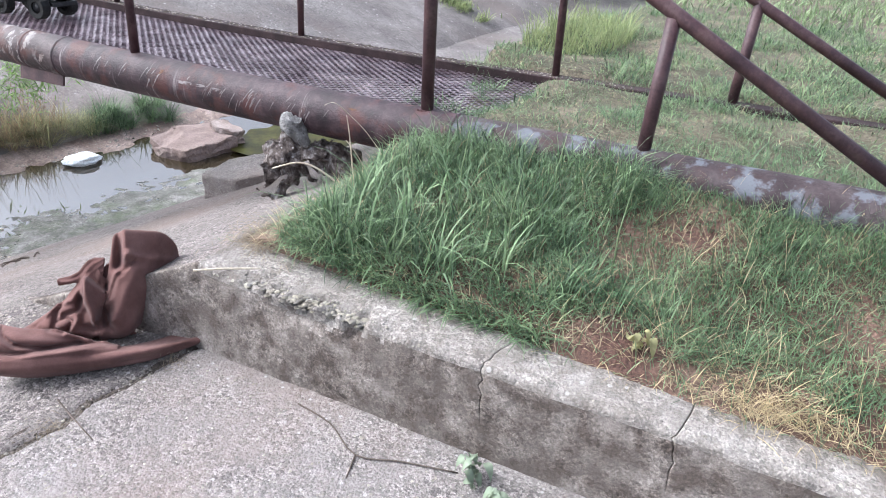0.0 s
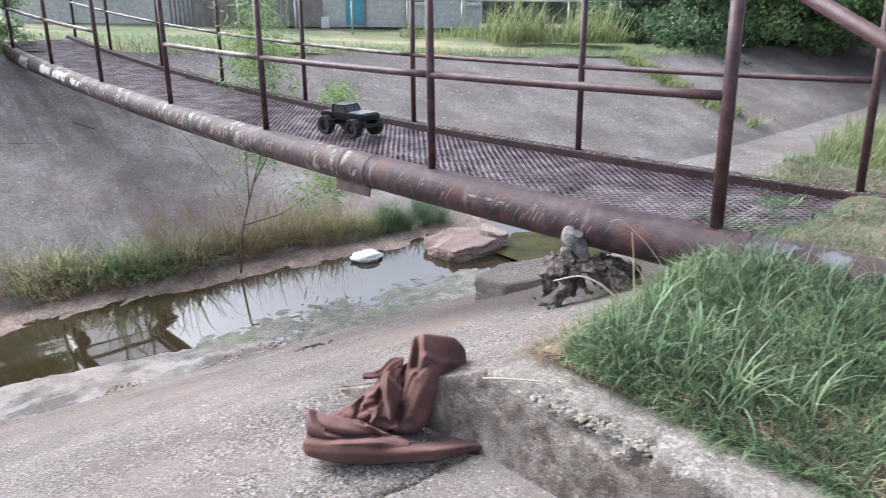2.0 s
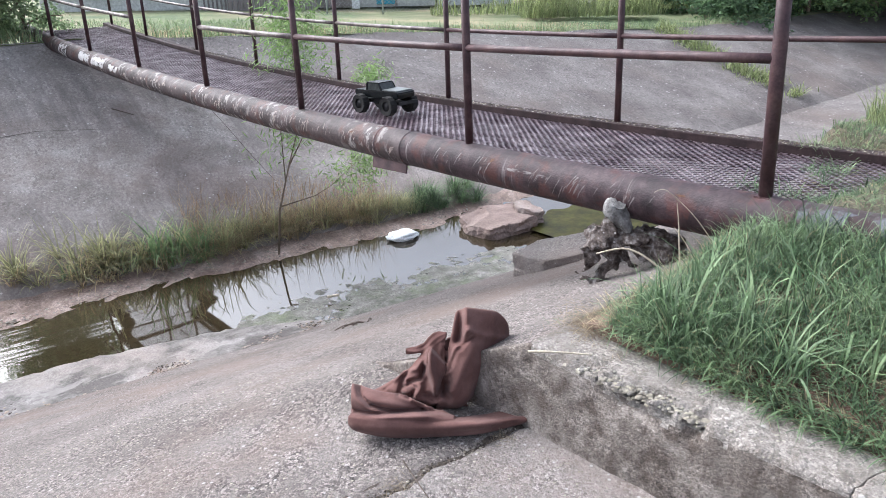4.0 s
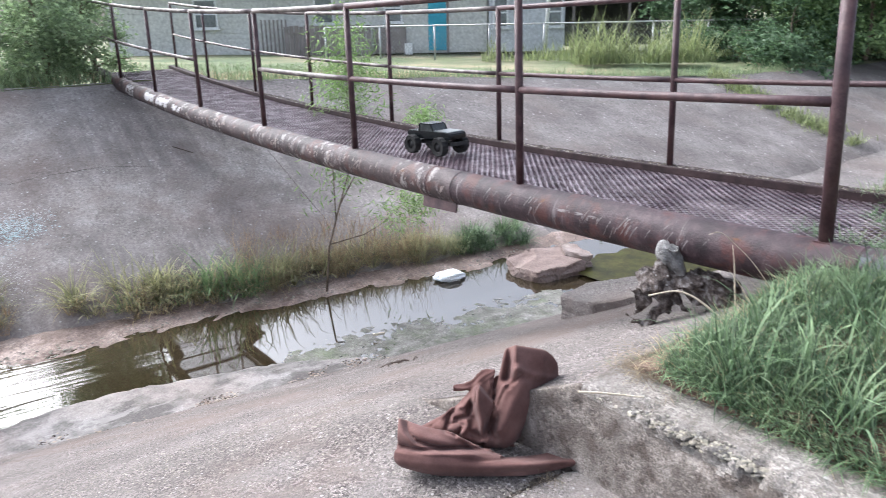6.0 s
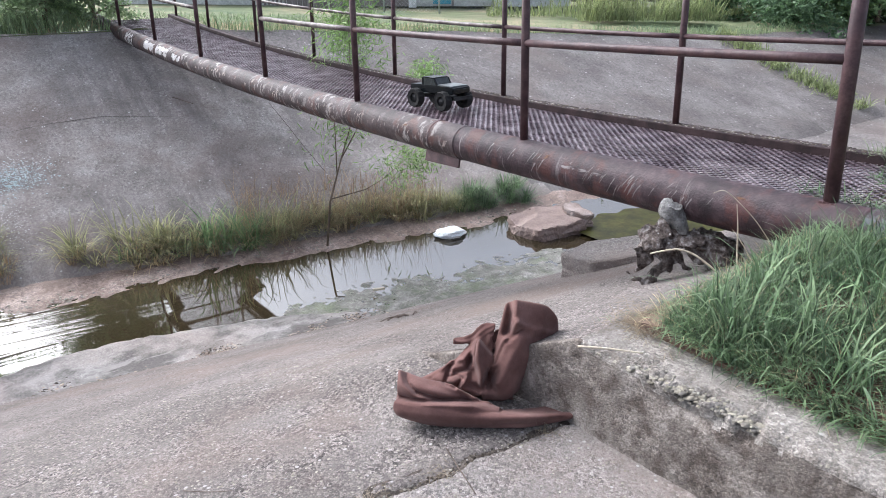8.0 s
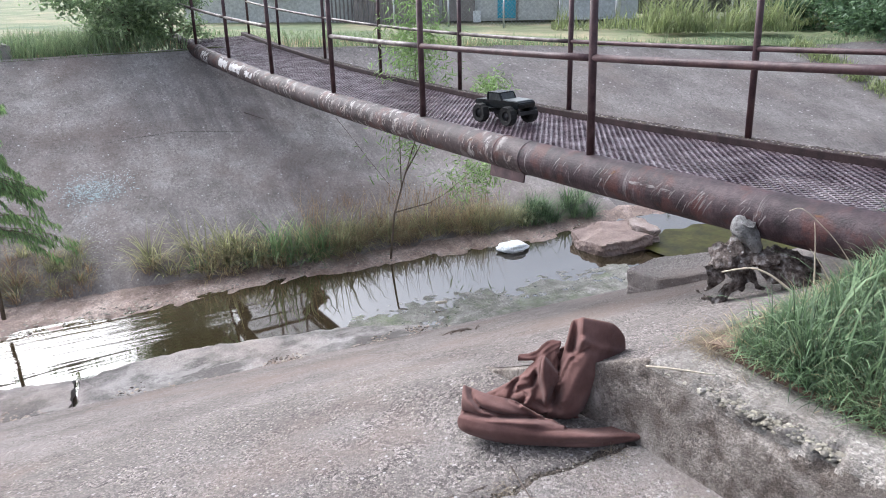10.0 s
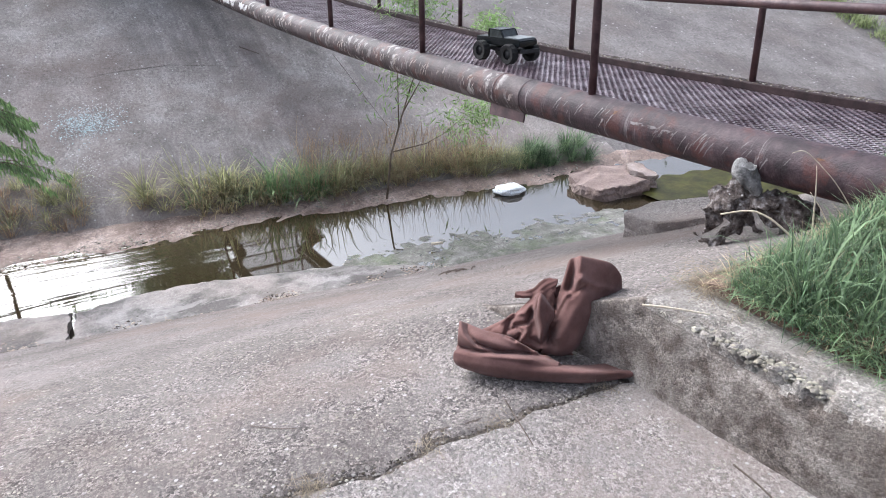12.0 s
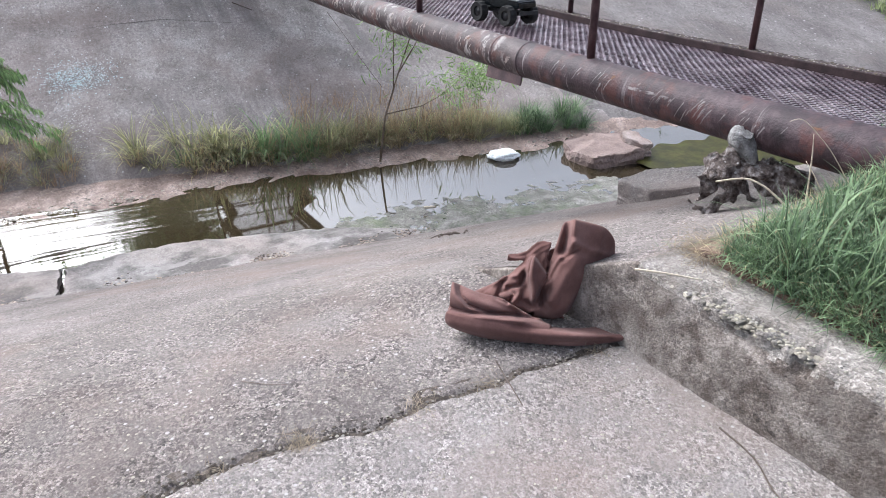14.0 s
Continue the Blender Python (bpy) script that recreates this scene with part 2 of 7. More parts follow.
def sheet(name, xs, ys, height, mat, parent=None, keep=None, thick=0.0):
    """A ground surface over a grid of the plan, with a skirt of that thickness."""
    verts, index, faces = [], {}, []
    for i, x in enumerate(xs):
        for j, y in enumerate(ys):
            index[i, j] = len(verts)
            p = height(x, y)
            verts.append(p if isinstance(p, tuple) else (x, y, p))
    for i in range(len(xs) - 1):
        for j in range(len(ys) - 1):
            if keep is None or keep((xs[i] + xs[i + 1]) / 2, (ys[j] + ys[j + 1]) / 2):
                faces.append((index[i, j], index[i + 1, j], index[i + 1, j + 1], index[i, j + 1]))
    if thick:
        ring = [(i, 0) for i in range(len(xs))] + [(len(xs) - 1, j) for j in range(1, len(ys))] + [(i, len(ys) - 1) for i in range(len(xs) - 2, -1, -1)] + [(0, j) for j in range(len(ys) - 2, 0, -1)]
        low = {}
        for k in ring:
            v = verts[index[k]]
            low[k] = len(verts)
            verts.extend([tuple(v), (v[0], v[1], v[2] - thick)])
        for a, b in zip(ring, ring[1:] + ring[:1]):
            faces.append((low[a], low[a] + 1, low[b] + 1, low[b]))
    return mesh_object(name, verts, faces, mat, parent)


def tube_mesh(points, radii, sides=10, caps=True, wobble=0.0):
    """Vertices and faces of a round bar along points."""
    pts = [Vector(p) for p in points]
    if isinstance(radii, (int, float)):
        radii = [radii] * len(pts)
    verts, faces = [], []
    side = None
    for i, p in enumerate(pts):
        d = (pts[min(i + 1, len(pts) - 1)] - pts[max(i - 1, 0)]).normalized()
        if side is None:
            side = d.cross(Vector((0, 0, 1)) if abs(d.z) < 0.9 else Vector((1, 0, 0))).normalized()
        side = (side - d * side.dot(d)).normalized()
        up = d.cross(side)
        for k in range(sides):
            a = 2 * math.pi * k / sides
            r = radii[i] * (1 + (wobble * noise.noise(p * 9 + Vector((k, 0, i * 0.3))) if wobble else 0))
            verts.append(p + (side * math.cos(a) + up * math.sin(a)) * r)
    for i in range(len(pts) - 1):
        for k in range(sides):
            a, b = i * sides + k, i * sides + (k + 1) % sides
            faces.append((a, b, b + sides, a + sides))
    if caps:
        faces.append(tuple(range(sides - 1, -1, -1)))
        faces.append(tuple(range((len(pts) - 1) * sides, len(pts) * sides)))
    return verts, faces


def tube(name, points, radii, mat, parent=None, sides=10, label="", wobble=0.0):
    v, f = tube_mesh(points, radii, sides, True, wobble)
    return tagged(mesh_object(name, v, f, mat, parent), label)


def box(bm, size, m, bevel=0.0):
    made = bmesh.ops.create_cube(bm, size=1.0, matrix=m @ Matrix.Diagonal((*size, 1)))
    if bevel:
        edges = {e for v in made["verts"] for e in v.link_edges}
        bmesh.ops.bevel(bm, geom=list(edges), offset=bevel, segments=2, affect="EDGES", clamp_overlap=True)


def box_part(name, size, place, mat, parent=None, label="", bevel=0.004, turn=(0, 0, 0)):
    bm = bmesh.new()
    box(bm, size, pose(*place, *turn), bevel)
    return part(name, bm, mat, parent, label)


def smooth_path(points, k=5):
    pts = [Vector(p) for p in points]
    out = []
    for i in range(len(pts) - 1):
        p0, p1, p2, p3 = pts[max(i - 1, 0)], pts[i], pts[i + 1], pts[min(i + 2, len(pts) - 1)]
        for j in range(k):
            t = j / k
            out.append(0.5 * ((2 * p1) + (p2 - p0) * t + (2 * p0 - 5 * p1 + 4 * p2 - p3) * t * t + (3 * p1 - p0 - 3 * p2 + p3) * t ** 3))
    return out + [pts[-1]]


def rough(x, y, s, amount, seed=0.0):
    return amount * noise.noise(Vector((x * s, y * s, seed)))


# ---- the near side: a flat pad, the bank that falls to the creek, the kerb ----


def bank(x, y):
    """The lined bank below the near end of the bridge."""
    foot = 4.49 - 0.15 * min(x, 8)
    return 0.03 + WATER + (TOP - 0.03 - WATER) * (foot - y) / (foot - 0.2)


def worn(x, y):
    foot = 4.46 - 0.14 * x + 0.05 * noise.noise(Vector((x * 2.2, 0, 6))) + 0.035 * noise.noise(Vector((x * 9, 0, 6)))
    lip = 0.05 * (1 + 0.8 * noise.noise(Vector((x * 1.5, 0, 7)))) if y > foot and x < 0.5 else 0.0
    return -lip + rough(x, y, 2.0, 0.003) + rough(x, y, 9.0, 0.0014)


def pad(x, y):
    """The pad, which rolls over into the bank."""
    a = PAD + 0.01 * (0.2 - y) + 0.012 * (x + 1.2)
    b = bank(x, y)
    k = 0.04 + 0.36 * min(max((-1.38 - x) / 0.35, 0), 1)
    h = max(k - abs(a - b), 0.0) / k
    return min(a, b) - h * h * k * 0.25 + worn(x, y)


def spread(a, b, step):
    k = max(int(round((b - a) / step)), 1)
    return [a + (b - a) * i / k for i in range(k + 1)]


JOINT = 0.093


def wander(x):
    return 0.045 * noise.noise(Vector((x * 3.0, 0, 31))) + 0.022 * noise.noise(Vector((x * 9.0, 0, 32))) + 0.010 * noise.noise(Vector((x * 31.0, 0, 33)))


def slant(x, y, ragged):
    """The pad's slabs, whose joint runs a little askew and is broken along its edges."""
    d = abs(y - 0.2)
    chip = max(0.0, 0.024 * noise.noise(Vector((x * 7, 0, ragged))) + 0.026 * noise.noise(Vector((x * 26, 0, ragged))))
    yy = y + JOINT * (-1.22 - x) * max(0, 1 - d / 3.0) + wander(x) * max(0, 1 - d / 0.3) - ragged * chip * max(0, 1 - d / 0.05)
    return (x, yy, pad(x, yy) - (0.010 if d < 0.012 else 0))


pad_near = sheet("pavement", spread(-40, -10, 1.0) + spread(-9, -3.4, 0.05) + spread(-3.38, -1.02, 0.02), spread(-40, -7, 1.0) + spread(-6.0, -0.1, 0.1) + [-0.04, 0.0, 0.05, 0.1, 0.15, 0.18, 0.1975], lambda x, y: slant(x, y, 1.0), CONCRETE, thick=0.2)
tagged(pad_near, "worn grey concrete pad with pebbly aggregate", "pavement", kind="structure")
pad_low = sheet("pavement", spread(-12, -3.4, 0.05) + spread(-3.38, -1.22, 0.02) + [-1.197], [0.2025, 0.22, 0.25, 0.3] + spread(0.36, 4.0, 0.07) + spread(4.03, 5.4, 0.03), lambda x, y: slant(x, y, -1.0), CONCRETE_LOW)
tagged(pad_low, "worn concrete slab rolling over towards the creek", "pavement", kind="structure")
joint_dirt = sheet("joint_dirt", spread(-9, -1.21, 0.02), [0.15, 0.17, 0.185, 0.2, 0.215, 0.23, 0.26], lambda x, y: (x, y + wander(x) + JOINT * (-1.22 - x), pad(x, 0.2 + JOINT * (-1.22 - x)) - 0.007 + 0.012 * noise.noise(Vector((x * 13, y * 20, 0)))), DIRT)
tagged(joint_dirt, "dark dirt filling the joint between the slabs", "dirt", kind="structure")


def step_reach(y):
    """How far the bank's slab runs out over the pad beyond the kerb's end."""
    return 0.2 * min(max(y - 0.2, 0), 0.67) * min(max((1.2 - y) / 0.3, 0), 1)


def bank_slab(x, y):
    x -= step_reach(y) * max(0.0, 1 - (x + 1.197) / 0.6) + 0.032 * min(max((y - 0.86) / 0.12, 0), 1) * max(0.0, 1 - (x + 1.165) / 0.3)
    return (x, y, bank(x, y) + worn(x, y) + (0.003 if x < -1.198 else 0.0))


bank_near = sheet("bank_lining", [-1.165] + spread(-1.12, 4.0, 0.08) + spread(4.2, 22, 0.3) + spread(23, 62, 1.0), spread(0.2, 1.2, 0.04) + spread(1.28, 5.6, 0.08), bank_slab, CONCRETE_LOW)
tagged(bank_near, "silt-stained sloping concrete bank under the footbridge", "bank", kind="structure")


def step_face():
    """The broken edge where the bank's slab stands above the pad, dying out down the slope."""
    verts, faces, k = [], [], 11
    ys_ = spread(0.185, 1.02, 0.015)
    for y in ys_:
        xe = -1.2 - step_reach(y)
        top = min(bank(xe, y) + worn(xe, y), TOP) + 0.002
        low = PAD - 0.06
        for j in range(k):
            f = min(j / (k - 3), 1.0)
            z = low + (top - 0.006 - low) * f
            p = Vector((xe, y, z))
            x = xe - 0.013 * (1 - f) + 0.007 * noise.noise(p * 9) + 0.005 * noise.noise(p * 40)
            chip = max(0.0, noise.noise(Vector((0, y * 14, 2))) + 0.1)
            if j >= k - 4:
                x += 0.020 * chip * (j - k + 5) / 4
            if j == k - 2:
                x, z = x + 0.004, top
            if j == k - 1:
                x, z = xe + 0.052, top - 0.003
            verts.append((x, y, z))
    for i in range(len(ys_) - 1):
        for j in range(k - 1):
            a = i * k + j
            faces.append((a, a + k, a + k + 1, a + 1))
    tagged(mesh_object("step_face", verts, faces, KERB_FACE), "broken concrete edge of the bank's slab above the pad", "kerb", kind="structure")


step_face()


def kerb_shift(y):
    """The kerb runs a little askew to the bridge."""
    return 0.052 * min(max(0.1 - y, 0.0), 3.0)


def build_kerb():
    """A cast kerb: a sharp-arrised section, broken back along the front edge where the stones show, cracked through twice."""
    face = [(-1.215, PAD - 0.15), (-1.213, PAD + 0.02), (-1.210, PAD + 0.08), (-1.206, PAD + 0.14), (-1.203, PAD + 0.20), (-1.201, PAD + 0.23), (-1.20, PAD + 0.255), (-1.199, PAD + 0.275), (-1.198, PAD + 0.295), (-1.196, TOP - 0.012), (-1.190, TOP - 0.003), (-1.178, TOP), (-1.16, TOP + 0.001), (-1.13, TOP + 0.002), (-1.09, TOP + 0.003), (-1.05, TOP + 0.002), (-1.00, TOP), (-0.95, TOP - 0.004), (-0.93, TOP - 0.25)]
    arris = 9
    cracks = (-0.84, -1.385)
    gaps = {c + d: depth for c in cracks for d, depth in ((-0.0016, 0.0), (-0.0006, 0.6), (0.0, 1.0), (0.0006, 0.6), (0.0016, 0.0))}
    ys_ = sorted([y for y in spread(-40, -5, 0.5) + spread(-4.5, 0.1995, 0.014) if all(abs(y - c) > 0.004 for c in cracks)] + list(gaps))
    verts, faces, k = [], [], len(face)
    for y in ys_:
        near_crack = [c for c in cracks if abs(y - c) < 0.06]
        broken = max(0.0, 0.45 * noise.noise(Vector((0, y * 3.1, 4))) + 0.45 * noise.noise(Vector((0, y * 11.0, 8))) - 0.06 + 0.75 * math.exp(-((y + 0.28) / 0.30) ** 2))
        broken *= min(max((0.15 - y) / 0.1, 0), 1)
        for j, (x, z) in enumerate(face):
            p = Vector((x, y, z))
            near_edge = max(0.0, 1 - math.hypot(x + 1.19, z - TOP) / 0.085)
            bite = near_edge * broken * (0.045 + 0.085 * noise.noise(p * 22) + 0.045 * noise.noise(p * 55))
            n1, n2 = noise.noise(p * 9), noise.noise(p * 45 + Vector((3, 0, 0)))
            yy = y
            if 0 < j < k - 1:
                on_top = j >= arris
                x += bite * 0.9 + (0 if on_top else 0.006 * n1 + 0.0035 * n2)
                z -= bite * 0.75 - (0.004 * n1 + 0.003 * n2 if on_top else 0)
                deep = gaps.get(y, 0.0)
                fade = min(max((j - 3) / 3, 0.0), 1.0)
                x += 0.022 * deep * fade * (0 if j > arris + 2 else 1)
                z -= 0.020 * deep * fade * (1 if on_top else 0)
                for c in near_crack:
                    jag = 0.020 * noise.noise(Vector((j * 0.9, c, 2))) + 0.010 * noise.noise(Vector((j * 2.3, c, 5))) - 0.004 * abs(j - arris)
                    yy += jag * (1 - abs(y - c) / 0.06)
            verts.append((x + kerb_shift(y) * (1 if j < k - 3 else 0.55), yy, z))
    for i in range(len(ys_) - 1):
        for j in range(k - 1):
            a = i * k + j
            faces.append((a, a + k, a + k + 1, a + 1))
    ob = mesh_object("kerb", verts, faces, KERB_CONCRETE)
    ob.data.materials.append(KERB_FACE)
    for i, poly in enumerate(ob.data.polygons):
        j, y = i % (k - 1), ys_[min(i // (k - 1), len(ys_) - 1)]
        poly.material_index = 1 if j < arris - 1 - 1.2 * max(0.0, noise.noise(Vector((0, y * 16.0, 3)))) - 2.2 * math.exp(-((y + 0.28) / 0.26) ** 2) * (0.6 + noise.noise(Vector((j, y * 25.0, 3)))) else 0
    tagged(ob, "weathered grey concrete kerb with chipped stony edges", "kerb", kind="structure")


build_kerb()


def front_line(x):
    """Where the earth gives way to the lined bank."""
    if x < 0.1:
        return 0.11 + 0.07 * min(max((x + 0.9) / 1.0, 0), 1)
    if x < 1.25:
        return -0.12 - 0.1 * noise.noise(Vector((x * 4, 0, 0)))
    if x < 1.65:
        return -0.1 + 0.6 * (x - 1.25) / 0.4
    return 0.55 - 0.09 * min(x - 1.25, 3.5)


def mound(x, y):
    """The earth between kerb and bridge, and the level ground beyond."""
    side = min(max((x + 0.98 - 0.55 * kerb_shift(y)) / 0.85, 0), 1)
    z = TOP - 0.002 + 0.247 * side ** 0.85 + 0.040 * min(max(-y - 0.1, 0), 2.0) * side * side
    if x > -0.1:
        z = 1.93 + 0.045 * min(max(-y, 0), 2.0) + 0.02 * min(x, 3) - (0.045 if 1.14 < x < 1.36 else 0)
    front = front_line(x)
    drop = 0.45 if x < 0.1 else 0.12
    if y > front - drop:
        t = min((y - front + drop) / (drop + 0.06), 1.2)
        z = z + (bank(x, y) - 0.008 - z) * min(t * t, 1)
    fade = 1.0 if y < front - drop else max(0.0, 1 - (y - front + drop) / (drop + 0.02))
    return z + (rough(x, y, 2.2, 0.03) + rough(x, y, 9, 0.012)) * fade * min(1.0, 0.1 + 6 * side)


ground_near = sheet("ground", spread(-0.96, 0.0, 0.05), spread(-30, -5.2, 0.8) + spread(-5, 1.5, 0.06), mound, SOIL, keep=lambda x, y: y < front_line(x) + 0.2, thick=0.12)
tagged(ground_near, "red earth mound under grass beside the kerb", "ground", kind="structure")
ground_path = sheet("ground", spread(0.0, 3.0, 0.06) + spread(3.2, 62, 0.8), spread(-40, -5.2, 0.8) + spread(-5, 1.5, 0.05), mound, TURF, keep=lambda x, y: y < front_line(x) + 0.07)
tagged(ground_path, "level turf path leading to the bridge", "ground", kind="structure")

# ---- the creek and the far side ----


def ease(x, xs, vs):
    return float(np.interp(x, xs, vs))


def far_top(x):
    return ease(x, (-16, 0.5, 7, 16.5, 40), (11.3, 11.1, 12.0, 10.5, 9.0)), ease(x, (-16, 0, 6.6, 11, 16.5, 40), (1.95, 1.93, 1.50, 1.24, 1.0, 0.8))


def far_toe(x):
    return 6.95 - 0.17 * min(x, 6.0)


def far_bank(x, u):
    """A point of the far lining: u runs from the toe, 0, to the top, 1."""
    yt, zt = far_top(x)
    y0 = far_toe(x) - 0.12
    y = y0 + (yt - y0) * u
    z = -0.455 + (zt + 0.455) * u - 0.06 * max(0.0, 1 - max(u, 0) / 0.10)
    return (x, y, z + rough(x, y, 0.8, 0.03) + rough(x, y, 4, 0.01))


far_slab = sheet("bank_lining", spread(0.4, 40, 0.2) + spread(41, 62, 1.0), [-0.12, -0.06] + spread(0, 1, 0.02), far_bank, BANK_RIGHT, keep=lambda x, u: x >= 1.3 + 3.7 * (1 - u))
tagged(far_slab, "grey weathered concrete slab of the far bank, colour darkened for shade", "bank", kind="structure")
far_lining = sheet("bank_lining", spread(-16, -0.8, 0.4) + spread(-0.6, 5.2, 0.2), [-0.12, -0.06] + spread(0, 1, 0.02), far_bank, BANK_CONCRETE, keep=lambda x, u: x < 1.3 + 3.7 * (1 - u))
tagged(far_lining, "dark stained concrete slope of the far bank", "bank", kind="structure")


SHORE_X, SHORE_Y = (-3.5, -1.8, -0.3, 0.4, 1.0, 1.8, 2.5, 3.0, 3.5), (0.10, 0.12, 0.24, 0.18, 0.14, 0.06, -0.02, -0.06, 0.12)


def shore(x):
    """The far edge of the water."""
    return 6.30 - 0.11 * x + 0.08 * noise.noise(Vector((x * 1.3, 3, 1))) + 0.04 * noise.noise(Vector((x * 4, 3, 1))) + ease(x, SHORE_X, SHORE_Y)


def bed(x, y):
    """Creek bed: a mud bar along the far toe."""
    d = y - shore(x)
    t = max(far_toe(x) - shore(x), 0.1)
    z = WATER + (0.05 * min(d / t, 1.8) if d > 0 else max(0.35 * d, -0.25))
    step = 0.012 if d > 0.12 + 0.05 * noise.noise(Vector((x * 3, y, 0))) else 0
    return z + step + (rough(x, y, 3, 0.03) + rough(x, y, 9, 0.03) + rough(x, y, 25, 0.012) if d > -0.05 else 0)


creek_bed = sheet("creek_bed", spread(-16, 6.2, 0.1), spread(3.0, 9.0, 0.06), bed, MUD)
apron = sheet("apron", spread(6.0, 24, 0.3) + spread(25, 62, 1.0), spread(2.6, 9.0, 0.2), lambda x, y: WATER + 0.04 + 0.01 * (y - 5.5) + rough(x, y, 1.5, 0.012), BANK_RIGHT)
tagged(apron, "grey concrete apron along the channel's floor", "apron", kind="structure")
tagged(creek_bed, "brown mud bar along the creek's far side", "mud", kind="structure")

m = bpy.data.materials.new("creek_water")
m.use_nodes = True
wb = m.node_tree.nodes["Principled BSDF"]
wb.inputs["Base Color"].default_value = (0.034, 0.026, 0.014, 1)
wb.inputs["Roughness"].default_value = 0.03
wb.inputs["IOR"].default_value = 2.15
wtex = m.node_tree.nodes.new("ShaderNodeTexNoise")
wtex.inputs["Scale"].default_value, wtex.inputs["Detail"].default_value = 11.0, 4.0
wbump = m.node_tree.nodes.new("ShaderNodeBump")
wbump.inputs["Distance"].default_value = 0.02
wpos = m.node_tree.nodes.new("ShaderNodeNewGeometry")
wsep = m.node_tree.nodes.new("ShaderNodeSeparateXYZ")
m.node_tree.links.new(wpos.outputs["Position"], wsep.inputs["Vector"])
wrun = m.node_tree.nodes.new("ShaderNodeMapRange")
for k, v in zip(("From Min", "From Max", "To Min", "To Max"), (-2.3, -1.0, 0.55, 0.04)):
    wrun.inputs[k].default_value = v
m.node_tree.links.new(wsep.outputs["X"], wrun.inputs["Value"])
m.node_tree.links.new(wrun.outputs["Result"], wbump.inputs["Strength"])
m.node_tree.links.new(wtex.outputs["Fac"], wbump.inputs["Height"])
m.node_tree.links.new(wbump.outputs["Normal"], wb.inputs["Normal"])
WATER_MAT = m


def water_tilt(x, y):
    """The water's surface: an added fall from the far shore makes it reflect sky."""
    s = min(max((-1.0 - x) / 0.9, 0), 1)
    edge = 6.30 - 0.11 * x + ease(x, SHORE_X, SHORE_Y)
    fade = min(max(2.6 - abs(y - 5.6), 0), 1)
    return WATER + (0.048 + 0.006 * s * s * (3 - 2 * s)) * min(max(y - edge, -0.75), 0.4) * fade


water = sheet("water", spread(-16, -4.2, 0.4) + spread(-4, 0, 0.08) + spread(0.4, 24, 0.8), spread(3.6, 9.5, 0.1), water_tilt, WATER_MAT)
tagged(water, "still shallow creek water mirroring the sky", "water", kind="structure")


def field(x, y):
    yt, zt = far_top(x)
    d = y - yt
    return zt - 0.02 - 0.004 * max(d, 0) + rough(x, y, 0.5, 0.05) + rough(x, y, 3, 0.015)


ground_far = sheet("ground", spread(-20, 62, 0.75), spread(0, 1, 0.02), lambda x, u: (x * (1 + 7 * u * u), far_top(x)[0] - 0.05 + 160 * u * u, (1 - u ** 0.5) * field(x, far_top(x)[0]) + u ** 0.5 * 1.15 + 0.04 * noise.noise(Vector((x, u * 40, 0)))), FAR_TURF)
tagged(ground_far, "mown green and straw field behind the far bank", "ground", kind="structure")

# ---- the footbridge ----
SPAN, HIGH, MID = 1.83, 1.08, 0.545


def deck(y):
    """Height of the pipe's top along the sagging bridge."""
    u = y / (6 * SPAN)
    return 2.0 - 0.6 * u * (1 - u) if u > 0 else 2.0 - 0.055 * y


def lean(y):
    u = min(max(y / (6 * SPAN), 0), 1)
    return -0.6 * (1 - 2 * u) / (6 * SPAN)


def upright(x, y, h, z0=0.0):
    s = lean(y)
    return (x, y - h * s, deck(y) + z0 + h)


bridge = group_base("footbridge", (0, 0, 2.0), "rusty steel pipe footbridge with mesh deck and handrails", "footbridge")
inv = Matrix.Translation((0, 0, -2.0))


def under(ob):
    ob.matrix_basis = inv
    return ob


R_PIPE = 0.11
for a, b, mat, label in ((-4.2, -0.16, RUST_GREY, "rusty pipe with flaking grey paint"), (-0.16, 2.34, RUST, "thick dark rusty steel pipe"), (2.34, 12.6, RUST_FAR, "rusty steel pipe with scraped white paint")):
    ys = spread(a, b, 0.12)
    shape = tube_mesh([(0, y, deck(y) - R_PIPE) for y in ys], [R_PIPE * (1 + 0.012 * noise.noise(Vector((0, y * 3, 0)))) for y in ys], 32, False)
    under(tagged(mesh_object("pipe", *shape, mat, bridge), label))
under(tube("pipe", [(1.33, y, deck(y) - 0.17) for y in spread(0.6, 12.6, 0.3)], 0.09, RUST, bridge, 16))

# the deck of expanded mesh
W0, W1 = 0.05, 1.20


